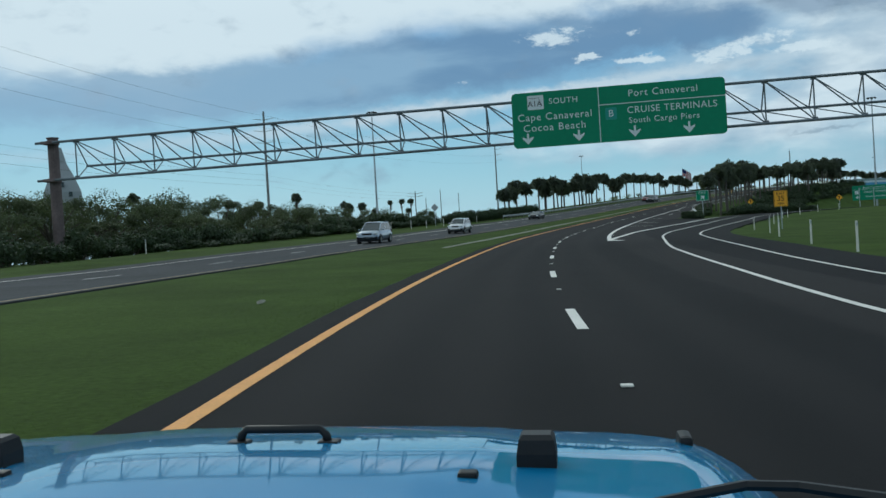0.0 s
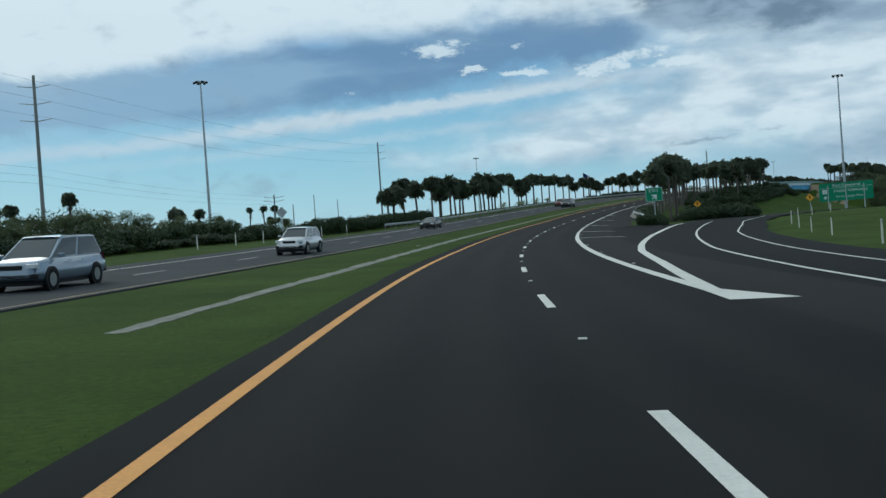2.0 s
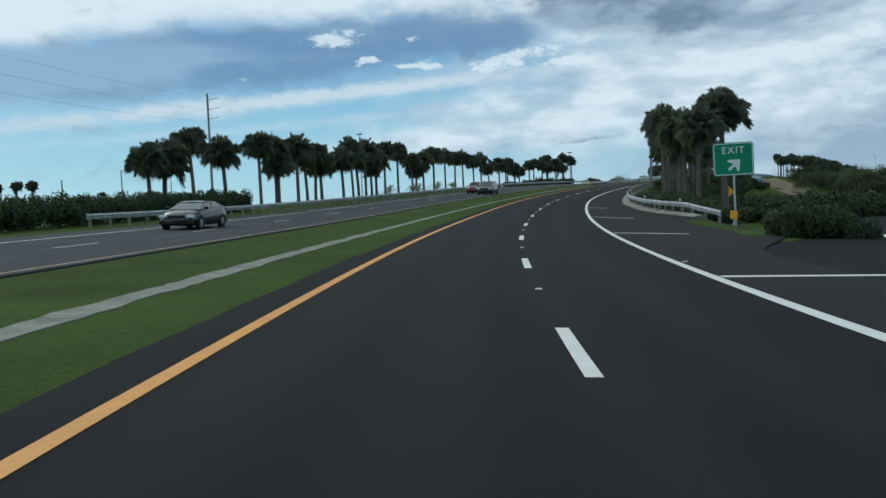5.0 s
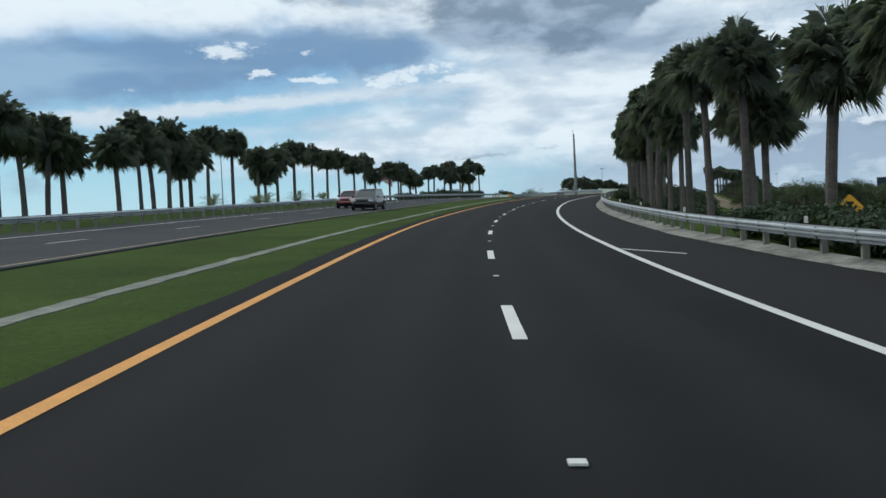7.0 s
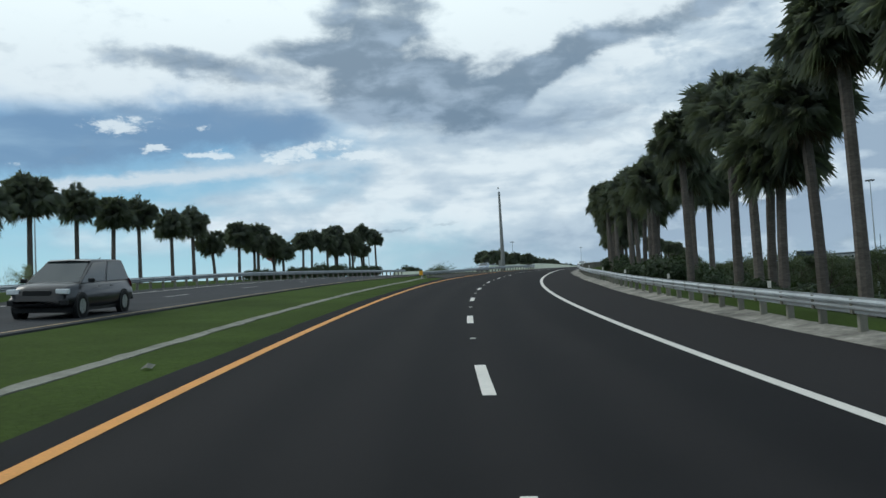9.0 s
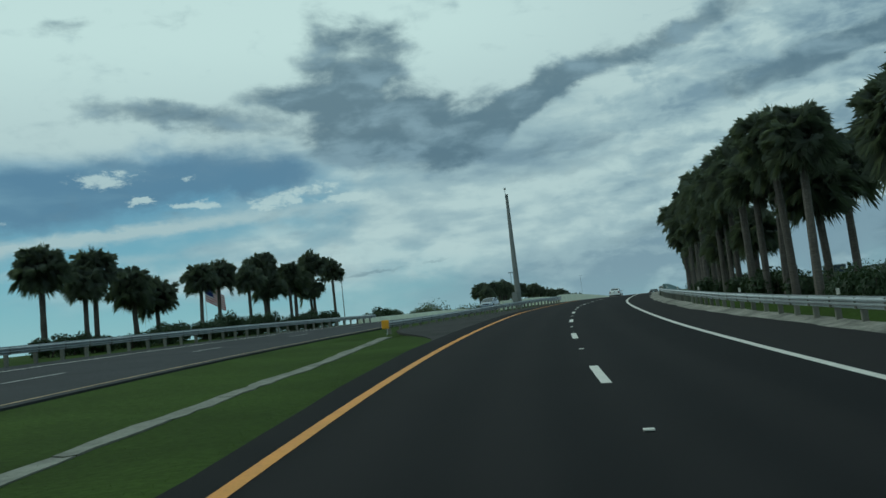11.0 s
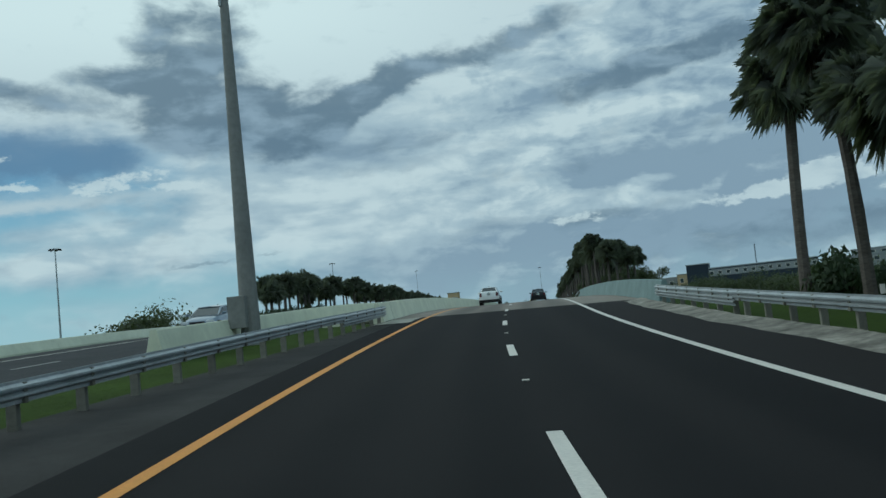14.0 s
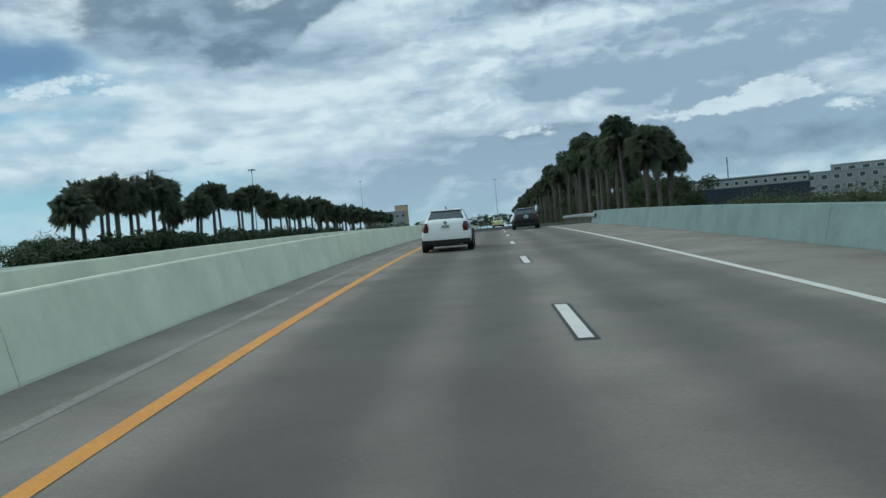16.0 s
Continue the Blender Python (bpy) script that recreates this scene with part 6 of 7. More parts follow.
# grass tufts along the near edges of the median
def tufts():
    r = random.Random(12)
    verts, faces = [], []

    def blade(x, y, z):
        a = r.uniform(0, math.tau)
        h, w = r.uniform(0.006, 0.026), 0.006
        lx, ly = r.uniform(-0.05, 0.05), r.uniform(-0.05, 0.05)
        n = len(verts)
        verts.extend(((x - w * math.cos(a), y - w * math.sin(a), z - 0.02), (x + w * math.cos(a), y + w * math.sin(a), z - 0.02), (x + lx, y + ly, z + h)))
        faces.append((n, n + 1, n + 2))
    for _ in range(110000):
        s = r.uniform(-4, 296)
        u = -0.8 - 5.6 * r.random() ** 1.7
        if u < opp_edge(s) + 0.6:
            continue
        x, y = flat(s, u)
        blade(x, y, ground_z(s, u))
    for _ in range(16000):
        s = r.uniform(280, 362)
        u = line(MED_RAIL, max(s, 296.5)) - r.uniform(-0.5, 2.6)
        x, y = flat(s, u)
        blade(x, y, ground_z(s, u))
    me = bpy.data.meshes.new("grass")
    me.from_pydata(verts, [], faces)
    me.materials.append(GRASS_BLADE)
    tagged(new("grass", me), "short green mown grass blades in the median", "grass", kind="stuff")


tufts()



# ---- vehicles ----
def loft(bm, sections, cap=True):
    rings = [[bm.verts.new(p) for p in sec] for sec in sections]
    n = len(rings[0])
    for a, b in zip(rings, rings[1:]):
        for k in range(n):
            bm.faces.new((a[k], a[(k + 1) % n], b[(k + 1) % n], b[k]))
    if cap:
        bm.faces.new(rings[0]), bm.faces.new(rings[-1])
    return bm


def rounded_section(y, w, lo, hi, crown, tuck=0.06):
    """A closed car-body section: sill, flank, shoulder and a slightly crowned top."""
    half = [(w * 0.55, lo), (w * 0.90, lo + 0.01), (w - tuck * 0.5, lo + 0.10), (w, lo + (hi - lo) * 0.36), (w - 0.012, lo + (hi - lo) * 0.52), (w - 0.055, hi - 0.24), (w - 0.105, hi - 0.10), (w - 0.15, hi - 0.025), (w - 0.21, hi), (w * 0.45, hi + crown)]
    pts = [(x, y, z) for x, z in half] + [(-x, y, z) for x, z in reversed(half)]
    return pts


def wheel(parent, x, y, r, w, rim_mat):
    hub = part("wheel", tube(bmesh.new(), (x - w * 0.45, y, r), (x + w * 0.45, y, r), r * 0.62, r * 0.62, 20), rim_mat, parent)
    bm = bmesh.new()
    ring = []
    for k in range(22):
        a = k * math.tau / 22
        ring.append([bm.verts.new((x + dx, y + rr * math.cos(a), r + rr * math.sin(a))) for dx, rr in
                     ((-w * 0.40, r * 0.62), (-w * 0.5, r * 0.72), (-w * 0.5, r * 0.93), (-w * 0.38, r), (w * 0.38, r), (w * 0.5, r * 0.93), (w * 0.5, r * 0.72), (w * 0.40, r * 0.62))])
    for k in range(22):
        p, q = ring[k], ring[(k + 1) % 22]
        for i in range(8):
            bm.faces.new((p[i], p[(i + 1) % 8], q[(i + 1) % 8], q[i]))
    part("tyre", bm, RUBBER, hub, smooth=True)
    for k in range(5):
        a = k * math.tau / 5
        sx = x + (w * 0.46 if x > 0 else -w * 0.46)
        part("spoke", box(bmesh.new(), (0, 0, r * 0.33), (0.02, 0.07, r * 0.5), Matrix.Translation((sx, y, r)) @ Matrix.Rotation(a, 4, "X")), rim_mat, hub)


def lamp_lens(sx, W, yb, zb, w, h):
    """An upright tail lamp that wraps round the corner and narrows upwards."""
    bm = bmesh.new()
    o, i = W / 2 - 0.06, W / 2 - 0.06 - w
    rows = ((zb - h / 2, i + 0.02, o), (zb, i, o - 0.01), (zb + h / 2, i + 0.05, o - 0.08))
    loft(bm, [[(sx * a, yb - 0.022, z), (sx * (b - 0.07), yb - 0.014, z), (sx * b, yb + 0.12, z), (sx * a, yb + 0.12, z)] for z, a, b in rows])
    return bm


def car(name, label, m, paint, shape, group=""):
    """shape: length, width, roof height, body stations (y, half width, low, high, crown), cabin (rear base, rear roof, front roof, front base), belt z, wheel radius, axles."""
    root = thing(name, label, "car", m, group)
    L, W, H = shape["size"]
    body_bm = loft(bmesh.new(), [rounded_section(*st) for st in shape["body"]])
    part("body", body_bm, paint, root, smooth=False).data.shade_smooth()
    yr0, yr1, yf1, yf0 = shape["cabin"]
    belt = shape["belt"]
    wb, wt = W / 2 - 0.10, W / 2 - 0.30
    # glasshouse
    bm = bmesh.new()
    q = {}
    for key, y, z, w in (("rb", yr0, shape["rear_belt"], wb - 0.06), ("rt", yr1, H - 0.03, wt), ("ft", yf1, H - 0.03, wt), ("fb", yf0, belt - 0.03, wb - 0.04)):
        q[key] = [Vector((-w, y, z)), Vector((w, y, z))]
    # solid core under the panes
    loft(bm, [[q["rb"][0], q["rb"][1], q["fb"][1], q["fb"][0]], [q["rt"][0], q["rt"][1], q["ft"][1], q["ft"][0]]])
    part("cabin_frame", bm, paint, root)

    def pane(nm, corners, inset=0.08, lift=0.012):
        c = sum(corners, Vector()) / len(corners)
        n = (corners[1] - corners[0]).cross(corners[2] - corners[0]).normalized()
        if n.dot(c - Vector((0, (yr0 + yf0) / 2, belt))) < 0:
            n = -n
        pts = []
        for p in corners:
            d = (c - p)
            pts.append(p + d.normalized() * min(inset * 1.4, d.length * 0.4) + n * lift)
        b = bmesh.new()
        a = [b.verts.new(p) for p in pts]
        e = [b.verts.new(p - n * 0.01) for p in pts]
        b.faces.new(a), b.faces.new(e)
        for k in range(len(pts)):
            b.faces.new((a[k], a[(k + 1) % len(pts)], e[(k + 1) % len(pts)], e[k]))
        part(nm, b, GLASS_DARK, root, "dark tinted glass")
    pane("rear_window", [q["rb"][0], q["rb"][1], q["rt"][1], q["rt"][0]], 0.07)
    pane("windscreen", [q["fb"][0], q["fb"][1], q["ft"][1], q["ft"][0]], 0.06)
    for k in (0, 1):
        mid_b, mid_t = q["rb"][k].lerp(q["fb"][k], 0.52), q["rt"][k].lerp(q["ft"][k], 0.52)
        pane("side_window", [q["rb"][k], mid_b, mid_t, q["rt"][k]], 0.06)
        pane("side_window", [mid_b, q["fb"][k], q["ft"][k], mid_t], 0.06)
    roof = bmesh.new()
    loft(roof, [[(-wt * f, y, H - 0.05), (-wt * f * 0.96, y, H - 0.005 + dz), (0, y, H + 0.02 + dz), (wt * f * 0.96, y, H - 0.005 + dz), (wt * f, y, H - 0.05)]
                for y, f, dz in ((yr1 - 0.12, 0.98, -0.03), (yr1 + 0.15, 1.02, 0.0), ((yr1 + yf1) / 2, 1.03, 0.015), (yf1 - 0.1, 1.02, 0.0), (yf1 + 0.12, 0.97, -0.035))])
    part("roof", roof, paint, root)
    part("aerial", tube(bmesh.new(), (0, yr1 + 0.2, H), (0, yr1 + 0.08, H + 0.09), 0.03, 0.012, 6), BLACK_PLASTIC, root)
    rad, axles = shape["wheel"], shape["axles"]
    for y in axles:
        for sx in (-1, 1):
            part("wheel_arch", tube(bmesh.new(), (sx * (W / 2 - 0.16), y, rad), (sx * (W / 2 + 0.004), y, rad), rad + 0.07, rad + 0.06, 18), BLACK_PLASTIC, root)
            wheel(root, sx * (W / 2 - 0.09), y, rad, 0.21, ALLOY)
    yb, yf = -L / 2, L / 2
    zb = shape["tail"]
    for sx in (-1, 1):
        part("tail_light", lamp_lens(sx, W, yb, zb, *shape["lamp"]), LAMP_RED, root, "red tail lamp")
        part("headlight", box(bmesh.new(), (sx * (W / 2 - 0.26), yf - 0.12, shape["nose"]), (0.38, 0.16, 0.15), bevel=0.03), LAMP_CLEAR, root, "clear headlamp")
        mir = part("mirror", box(bmesh.new(), (sx * (W / 2 + 0.06), yf0 - 0.35, belt + 0.06), (0.2, 0.1, 0.13), bevel=0.03), paint, root)
        for yy in (0.55, -0.35):
            part("door_handle", box(bmesh.new(), (sx * (W / 2 + 0.002), yy - 0.15, belt - 0.14), (0.02, 0.18, 0.03), bevel=0.006), paint, root)
    part("bumper", box(bmesh.new(), (0, yb + 0.06, shape["bumper"]), (W - 0.12, 0.16, 0.16), bevel=0.03), BLACK_PLASTIC, root, "dark lower bumper")
    part("bumper", box(bmesh.new(), (0, yf - 0.08, shape["bumper"] + 0.02), (W - 0.2, 0.16, 0.16), bevel=0.03), BLACK_PLASTIC, root, "dark lower bumper")
    part("grille", box(bmesh.new(), (0, yf - 0.03, shape["nose"] - 0.04), (W * 0.42, 0.06, 0.16), bevel=0.02), BLACK_PLASTIC, root)
    part("number_plate", box(bmesh.new(), (0, yb - 0.005, shape["plate"]), (0.31, 0.03, 0.155), bevel=0.004), PLATE, root, "pale plate")
    for dx in (-0.09, -0.03, 0.03, 0.09):
        part("plate_mark", box(bmesh.new(), (dx, yb - 0.024, shape["plate"]), (0.035, 0.004, 0.07)), SIGN_BLACK, root)
    bm = tube(bmesh.new(), (0, yb - 0.01, shape["badge"]), (0, yb + 0.03, shape["badge"]), 0.065, 0.065, 14)
    part("badge", bm, CHROME, root)
    part("exhaust", tube(bmesh.new(), (W * 0.28, yb + 0.2, 0.26), (W * 0.28, yb + 0.0, 0.25), 0.03), CHROME, root)
    part("underbody", box(bmesh.new(), (0, 0, 0.27), (W - 0.25, L - 0.7, 0.16)), BLACK_PLASTIC, root)
    return root


def sedan_shape(L=4.5, W=1.78, H=1.45):
    a, b = -L / 2, L / 2
    w = W / 2
    return dict(size=(L, W, H), belt=0.98, rear_belt=1.06, wheel=0.32, axles=(a + 0.92, b - 0.88), tail=0.84, lamp=(0.24, 0.32), nose=0.66, bumper=0.34, plate=0.85, badge=0.97, cabin=(a + 0.42, a + 1.12, a + 2.55, b - 1.05),
                body=[(a, w - 0.14, 0.40, 0.94, 0.02), (a + 0.04, w - 0.07, 0.30, 1.04, 0.02), (a + 0.2, w - 0.03, 0.25, 1.09, 0.02), (a + 1.0, w, 0.22, 1.06, 0.01), (0, w, 0.2, 0.99, 0.0), (b - 1.2, w - 0.01, 0.22, 0.94, 0.03),
                      (b - 0.5, w - 0.05, 0.24, 0.82, 0.04), (b - 0.12, w - 0.12, 0.3, 0.70, 0.03), (b, w - 0.25, 0.36, 0.58, 0.0)])


def suv_shape(L=4.7, W=1.86, H=1.72):
    d = sedan_shape(L, W, H)
    a, b = -L / 2, L / 2
    w = W / 2
    d.update(belt=1.06, rear_belt=1.08, wheel=0.36, tail=0.98, lamp=(0.22, 0.3), nose=0.82, bumper=0.48, plate=0.9, badge=1.08, cabin=(a + 0.10, a + 0.42, a + 2.85, b - 1.05),
             body=[(a, w - 0.12, 0.5, 1.0, 0.02), (a + 0.06, w - 0.05, 0.38, 1.08, 0.02), (a + 0.3, w - 0.02, 0.32, 1.10, 0.02), (0, w, 0.28, 1.07, 0.0), (b - 1.2, w - 0.01, 0.3, 1.06, 0.03), (b - 0.45, w - 0.05, 0.32, 0.98, 0.04),
                   (b - 0.1, w - 0.12, 0.38, 0.86, 0.02), (b, w - 0.25, 0.44, 0.7, 0.0)])
    return d


def hatch_shape():
    d = sedan_shape(4.2, 1.78, 1.48)
    a, b = -2.1, 2.1
    d.update(cabin=(a + 0.25, a + 0.95, a + 2.2, b - 0.95), lamp=(0.18, 0.18))
    return d


def pickup_shape():
    d = suv_shape(5.4, 1.92, 1.82)
    a, b = -2.7, 2.7
    d.update(cabin=(a + 1.9, a + 2.1, a + 3.5, b - 1.35))
    return d


WHITE_CAR, BLACK_CAR = car_paint("white_car_paint", (0.78, 0.79, 0.78)), car_paint("black_car_paint", (0.008, 0.008, 0.010), coat=0.35)
YELLOW_CAR, SILVER_CAR = car_paint("cream_yellow_car_paint", (0.72, 0.66, 0.28)), car_paint("silver_car_paint", (0.45, 0.46, 0.47), 0.6)
BLUEGREY_CAR, RED_CAR = car_paint("blue_grey_car_paint", (0.20, 0.25, 0.31), 0.5), car_paint("dark_red_car_paint", (0.18, 0.02, 0.02), 0.3)

car("sedan", "white compact sedan driving in the median lane", on_road(398.1, 1.38), WHITE_CAR, sedan_shape(4.38, 1.74, 1.44), "cars ahead")
car("sedan", "black sedan driving in the outer lane", on_road(431.0, 5.21), BLACK_CAR, sedan_shape(4.6, 1.82, 1.45), "cars ahead")
car("hatchback", "small pale yellow car far ahead on the road", on_road(509.0, 3.46), YELLOW_CAR, hatch_shape(), "cars ahead")
car("minivan", "blue-grey minivan on the opposite carriageway", on_road(71.5, -12.4, 0, 180), BLUEGREY_CAR, suv_shape(5.0, 1.95, 1.75), "oncoming cars")
car("station_wagon", "silver station wagon on the opposite carriageway", on_road(97.0, -10.2, 0, 180), SILVER_CAR, suv_shape(4.8, 1.84, 1.62), "oncoming cars")
car("coupe", "dark coupe on the opposite carriageway", on_road(155.5, -12.9, 0, 180), BLACK_CAR, sedan_shape(4.7, 1.88, 1.35), "oncoming cars")
car("pickup", "dark pickup truck on the opposite carriageway", on_road(520.0, -13.0, 0, 180), BLACK_CAR, pickup_shape(), "oncoming cars")
car("minivan", "black minivan on the opposite carriageway", on_road(234.5, -8.9, 0, 180), BLACK_CAR, suv_shape(5.1, 1.98, 1.75), "oncoming cars")
car("crossover", "dark red crossover on the opposite carriageway", on_road(242.0, -12.4, 0, 180), RED_CAR, suv_shape(4.5, 1.82, 1.6), "oncoming cars")
car("sedan", "blue-grey sedan on the opposite carriageway behind the barrier", on_road(366.5, -11.6, 0, 180), BLUEGREY_CAR, sedan_shape(4.6, 1.82, 1.42), "oncoming cars")


# ---- the open blue off-road vehicle that the film starts on ----
def off_roader():
    root = thing("off_road_vehicle", "bright blue open off-road vehicle with black hood fittings", "car", on_road(-4.50, 1.84, 0.014, -6.0))
    # hood: gently crowned, with broad rounded front corners
    outline = [(0.95, 1.03), (1.3, 1.03), (1.69, 1.0), (1.9, 0.965), (2.04, 0.91), (2.15, 0.83), (2.23, 0.745), (2.31, 0.64), (2.37, 0.53), (2.405, 0.42), (2.42, 0.28)]
    bm = bmesh.new()
    rows = []
    for i in range(23):
        y = 0.95 + (2.42 - 0.95) * (1 - (1 - i / 22) ** 1.6)
        half = line(outline, y)
        f = (y - 0.95) / 1.47
        row = []
        for k in range(33):
            x = (k / 32 - 0.5) * 2 * half
            e = max(0.0, (abs(x) / 1.02 - 0.80) / 0.20)
            z = 1.085 - 0.095 * f - 0.018 * (x / 0.9) ** 2 - 0.10 * e ** 2 - 0.035 * max(0.0, (f - 0.55) / 0.45) ** 2 - 0.03 * max(0.0, (f - 0.9) / 0.1) ** 2
            z += 0.012 * max(0.0, 1 - (abs(x) / 0.50) ** 8) * (1 - 0.3 * f)
            row.append(bm.verts.new((x, y, z)))
        rows.append(row)
    rows.append([bm.verts.new((v.co.x, v.co.y + 0.01, v.co.z - 0.12)) for v in rows[-1]])
    for a, b in zip(rows, rows[1:]):
        for k in range(32):
            bm.faces.new((a[k], a[k + 1], b[k + 1], b[k]))
    part("hood", bm, PAINT_BLUE, root, "glossy bright blue hood", True)
    bent = [(-0.095, 0, 0.0), (-0.092, 0, 0.018), (-0.08, 0, 0.030), (0.08, 0, 0.030), (0.092, 0, 0.018), (0.095, 0, 0.0)]
    loop = part("grab_loop", bent_tube(bmesh.new(), bent, [0.010, 0.0095, 0.009, 0.009, 0.0095, 0.010], 8), BLACK_PLASTIC, root, "black tie-down loop", True)
    loop.location = (0.0, 1.93, 1.026)
    for x in (-0.098, 0.098):
        part("loop_foot", box(bmesh.new(), (x, 1.93, 1.026), (0.045, 0.035, 0.014), bevel=0.004), BLACK_PLASTIC, root)
    for x in (-0.54, 0.54):
        b2 = bmesh.new()
        loft(b2, [[(x - w, y0, z), (x + w, y0, z), (x + w, y1, z), (x - w, y1, z)] for w, y0, y1, z in ((0.036, 1.72, 1.79, 1.0), (0.036, 1.72, 1.79, 1.052), (0.032, 1.725, 1.785, 1.077), (0.026, 1.735, 1.775, 1.085))])
        part("rest_block", b2, BLACK_PLASTIC, root, "black rubber windscreen rest")
    for x in (-0.43, 0.43):
        part("washer_nozzle", box(bmesh.new(), (x, 1.60, 1.048), (0.034, 0.03, 0.016), bevel=0.006), BLACK_PLASTIC, root)
    for x in (-0.84, 0.84):
        part("hood_latch", box(bmesh.new(), (x, 2.10, 0.985), (0.03, 0.08, 0.04), bevel=0.012), BLACK_PLASTIC, root)
    # cowl, wipers
    part("cowl", box(bmesh.new(), (0, 0.84, 1.02), (1.6, 0.19, 0.10), bevel=0.02), BLACK_PLASTIC, root)
    arm = [(0.45, 1.17, 1.066), (0.62, 1.27, 1.080), (0.735, 1.334, 1.086), (0.848, 1.40, 1.088), (0.92, 1.395, 1.088), (1.04, 1.34, 1.084), (1.2, 1.24, 1.072)]
    part("wiper_arm", bent_tube(bmesh.new(), arm, [0.005, 0.006, 0.007, 0.008, 0.008, 0.009, 0.010], 6), BLACK_PLASTIC, root)
    part("wiper_blade", bent_tube(bmesh.new(), [(0.2, 1.04, 1.09), (0.6, 1.12, 1.095), (0.95, 1.1, 1.09)], [0.006, 0.008, 0.006], 6), RUBBER, root)
    # front: grille, fenders, bumper, lamps
    part("grille", box(bmesh.new(), (0, 2.30, 0.72), (1.28, 0.10, 0.42), bevel=0.03), PAINT_BLUE, root)
    for k in range(7):
        part("grille_slot", box(bmesh.new(), (-0.36 + 0.12 * k, 2.352, 0.74), (0.055, 0.012, 0.34), bevel=0.004), BLACK_PLASTIC, root)
    for x in (-0.5, 0.5):
        part("headlight", tube(bmesh.new(), (x, 2.29, 0.78), (x, 2.37, 0.78), 0.10, 0.10, 18), LAMP_CLEAR, root)
    for sx in (-1, 1):
        part("fender", loft(bmesh.new(), [[(sx * 0.66, y, z), (sx * 0.92, y, z), (sx * 0.92, y, z + 0.05), (sx * 0.66, y, z + 0.06)] for y, z in ((0.95, 0.60), (1.12, 0.80), (1.35, 0.84), (1.85, 0.83), (2.15, 0.74))]), BLACK_PLASTIC, root)
        for y in (1.6, -0.9):
            wheel(root, sx * 0.80, y, 0.40, 0.25, ALLOY)
        part("side_panel", box(bmesh.new(), (sx * 0.76, -0.35, 0.72), (0.06, 2.3, 0.62), bevel=0.02), PAINT_BLUE, root)
    part("bumper", box(bmesh.new(), (0, 2.48, 0.52), (1.6, 0.16, 0.18), bevel=0.03), BLACK_PLASTIC, root)
    part("engine_bay", box(bmesh.new(), (0, 1.62, 0.70), (1.30, 1.26, 0.44), bevel=0.02), PAINT_BLUE, root)
    part("floor_pan", box(bmesh.new(), (0, -0.4, 0.48), (1.48, 2.4, 0.08)), BLACK_PLASTIC, root)
    part("tailgate", box(bmesh.new(), (0, -1.52, 0.72), (1.5, 0.06, 0.62), bevel=0.02), PAINT_BLUE, root)


off_roader()



# ---- far buildings ----
def block_building(name, label, a, b, z0, z1, deep, wall, rows, cols, win, roof_lip=0.5, glow=None):
    """A box house from plan corner a to b (facing the road), with storeys of real windows."""
    a, b = Vector((a[0], a[1], 0)), Vector((b[0], b[1], 0))
    d = (b - a)
    w = d.length
    root = thing(name, label, "building", Matrix.Translation((a.x, a.y, z0)) @ pose(0, 0, 0, 0, 0, math.degrees(math.atan2(d.y, d.x))))
    h = z1 - z0
    part("wall", box(bmesh.new(), (w / 2, deep / 2, h / 2), (w, deep, h)), wall, root)
    part("roof", box(bmesh.new(), (w / 2, deep / 2, h + 0.2), (w + roof_lip, deep + roof_lip, 0.4)), SIGN_BACK, root)
    for i in range(rows):
        for k in range(cols):
            x, z = w * (k + 0.5) / cols, h - (h / max(rows, 1)) * (i + 0.5)
            fr = part("window", box(bmesh.new(), (x, -0.04, z), (w / cols * win[0], 0.1, h / rows * win[1])), PAINT_WHITE, root)
            part("pane", box(bmesh.new(), (x, -0.1, z), (w / cols * win[0] * 0.86, 0.04, h / rows * win[1] * 0.86)), GLASS_DARK, fr)
    return root


SLATE_WALL = material("dark_slate_wall", (0.030, 0.042, 0.060), 0.7, stain=(0.1, 0.15))
PALE_WALL = material("pale_render", (0.29, 0.30, 0.31), 0.8, stain=(0.1, 0.1))
TAN_WALL = material("tan_render", (0.48, 0.36, 0.22), 0.8, stain=(0.1, 0.12))
GREY_WALL = material("blue_grey_render", (0.26, 0.31, 0.36), 0.8, stain=(0.1, 0.12))
slate_block = block_building("office_building", "long dark slate building with a pale window band under its roof", (396, 544), (420, 510), 8, 24.3, 12, SLATE_WALL, 0, 1, (0.5, 0.5))
band_w = math.hypot(24, 34)
part("window_band", box(bmesh.new(), (band_w / 2, -0.06, 14.5), (band_w - 0.6, 0.12, 2.7)), PALE_WALL, slate_block, "pale upper band")
for k in range(13):
    fr = part("window", box(bmesh.new(), (band_w * (k + 0.5) / 13, -0.15, 14.5), (1.5, 0.08, 1.4)), PAINT_WHITE, slate_block)
    part("pane", box(bmesh.new(), (band_w * (k + 0.5) / 13, -0.21, 14.5), (1.25, 0.05, 1.15)), GLASS_DARK, fr)
block_building("office_tower", "dark slate end tower of the long building", (391.0, 550.4), (396.0, 543.4), 8, 26.4, 10, SLATE_WALL, 0, 1, (0.3, 0.3))
block_building("house", "low pale house with a grey roof beyond the palms", (452, 622), (462, 607), 8, 24.5, 10, PALE_WALL, 3, 4, (0.4, 0.4))
block_building("hotel", "pale multi-storey hotel with balconies behind the trees", (560, 582), (590, 525), 8, 30.5, 18, PALE_WALL, 6, 10, (0.6, 0.5))
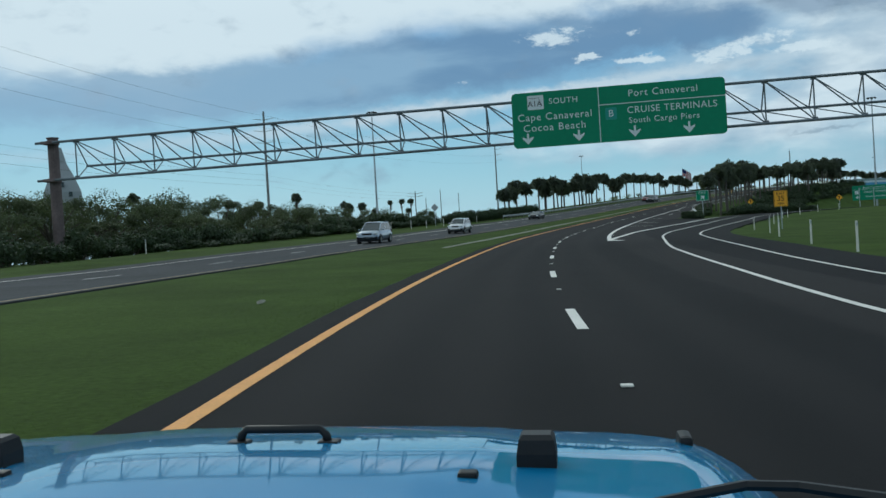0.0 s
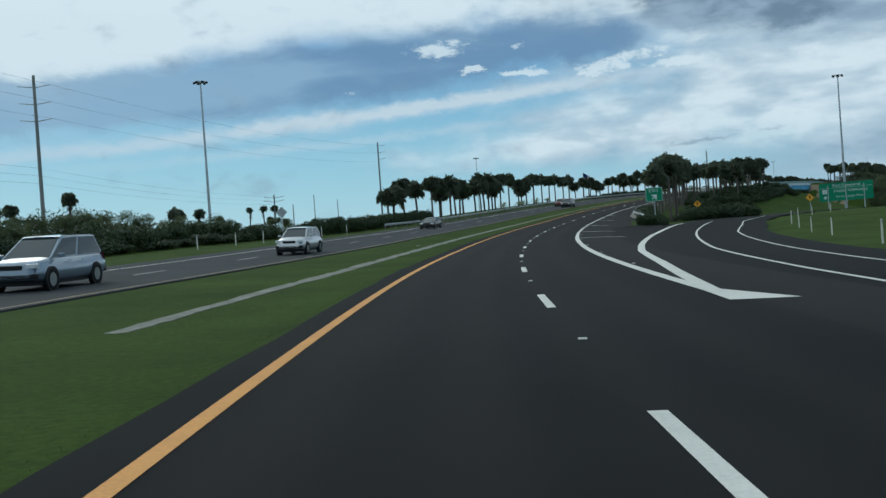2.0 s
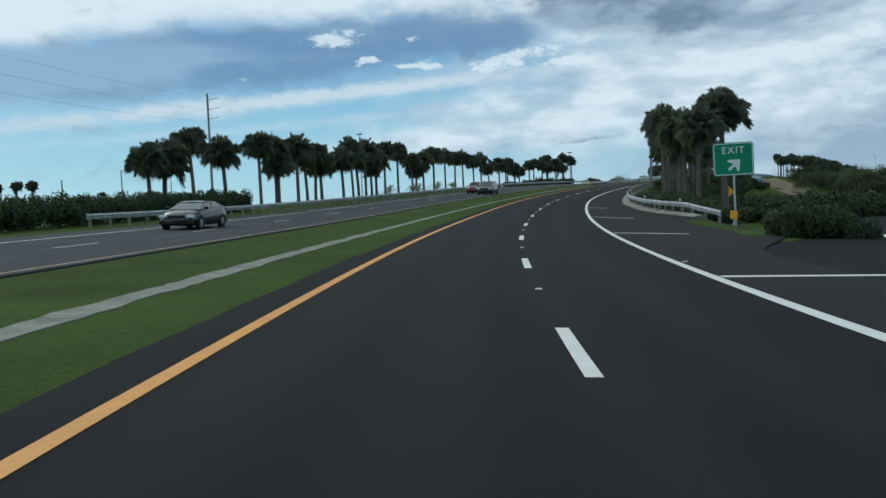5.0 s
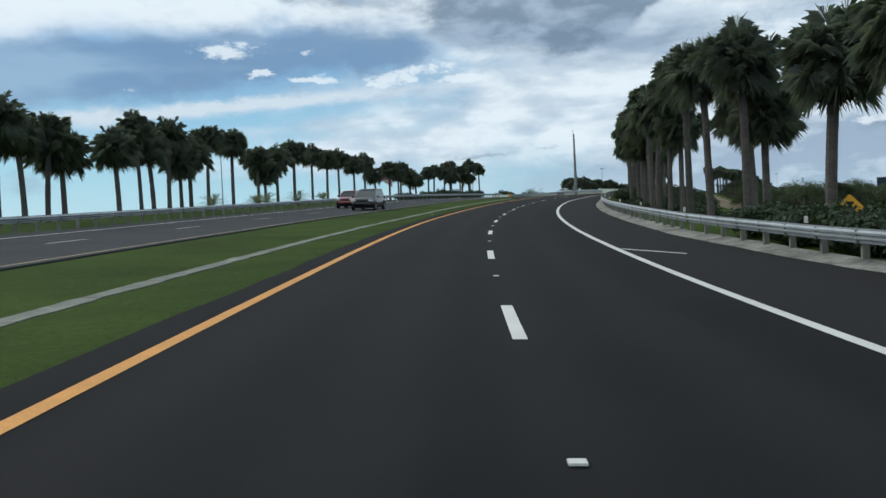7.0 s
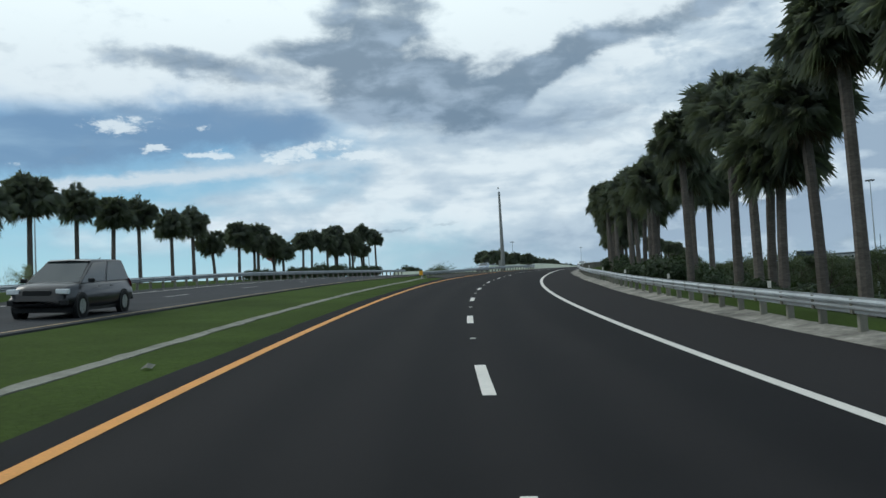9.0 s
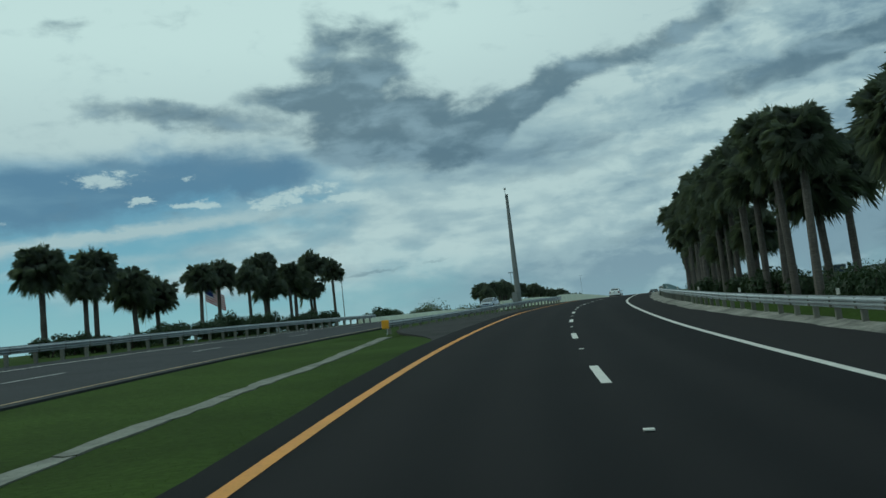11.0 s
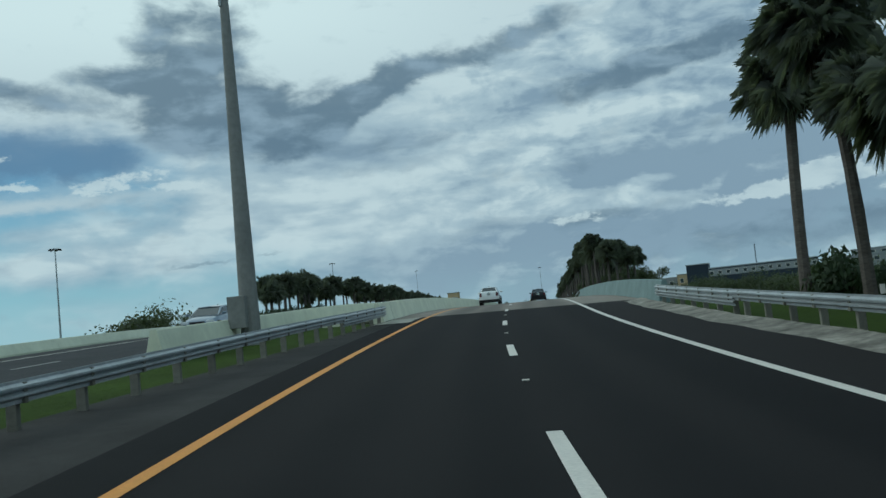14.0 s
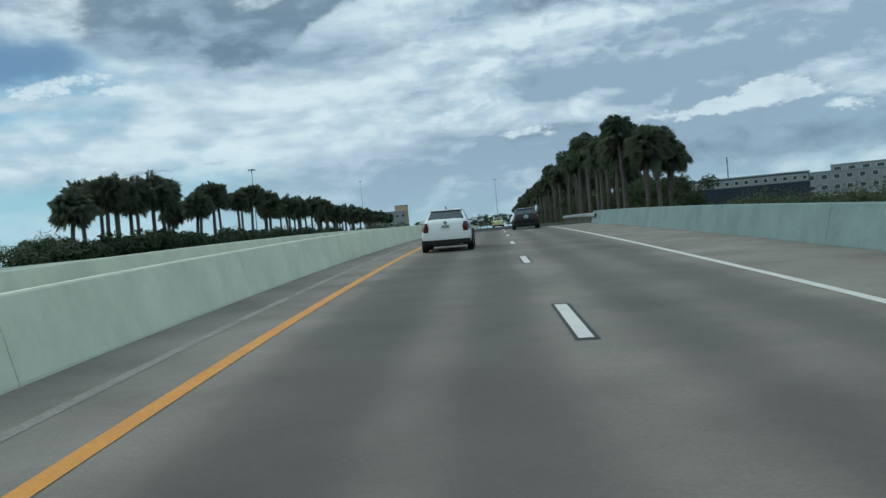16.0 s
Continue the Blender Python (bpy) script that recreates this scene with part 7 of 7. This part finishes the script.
block_building("hotel", "pale low hotel wing behind the trees", (500, 560), (525, 527), 8, 26.0, 14, PALE_WALL, 4, 8, (0.5, 0.45))
block_building("house", "low tan building beyond the palms", (446, 604), (454, 594), 8, 25.2, 10, TAN_WALL, 3, 3, (0.4, 0.4))
block_building("terminal_building", "tan and pale terminal building in the distance", (449, 840), (471, 824), 8, 30.2, 20, PALE_WALL, 4, 7, (0.55, 0.35))
block_building("terminal_tower", "tan stair tower of the terminal building", (466, 829), (472, 824), 8, 33.8, 10, TAN_WALL, 3, 1, (0.3, 0.3))
root = thing("radio_mast", "thin dark lattice radio mast", "mast", pose(532.9, 622.5, 0))
for dx, dy in ((0.5, 0), (-0.5, 0), (0, 0.6)):
    part("leg", tube(bmesh.new(), (dx, dy, 0), (dx * 0.4, dy * 0.4, 40), 0.14, 0.1, 6), SIGN_BLACK, root)


def white_tower():
    root = thing("exhibit_tower", "white tapering tower-like building beyond the trees", "building", pose(-174, 376, 0, 0, 0, 25))
    bm = bmesh.new()
    loft(bm, [[(-w, -w, z), (w, -w, z), (w, w, z), (-w, w, z)] for w, z in ((8.5, 0), (8.0, 22), (7.2, 30), (5.0, 36), (2.2, 42), (0.5, 49))])
    part("wall", bm, PALE_WALL, root)
    for x, z in ((-3, 29), (3, 29), (0, 33), (-4, 24), (4, 24), (0, 24)):
        part("window", box(bmesh.new(), (x, -8.0 + (z - 24) * 0.12, z), (1.4, 0.5, 2.0)), GLASS_DARK, root)
    part("annex", box(bmesh.new(), (-10, 0, 13), (7, 9, 27), bevel=0.3), PALE_WALL, root)


white_tower()

# low pale sheds among the trees on the left
for s, u, w in ((176, -72, 14), (160, -70, 9), (190, -80, 12)):
    x, y = flat(s, u)
    r0 = thing("shed", "low pale building among the trees", "building", pose(x, y, ground_z(s, u), 0, 0, math.degrees(head(s)) - 15))
    part("wall", box(bmesh.new(), (0, 0, 1.6), (w, 6, 3.2)), PALE_WALL, r0)
    part("roof", box(bmesh.new(), (0, 0, 3.35), (w + 0.6, 6.6, 0.3)), SIGN_BACK, r0)
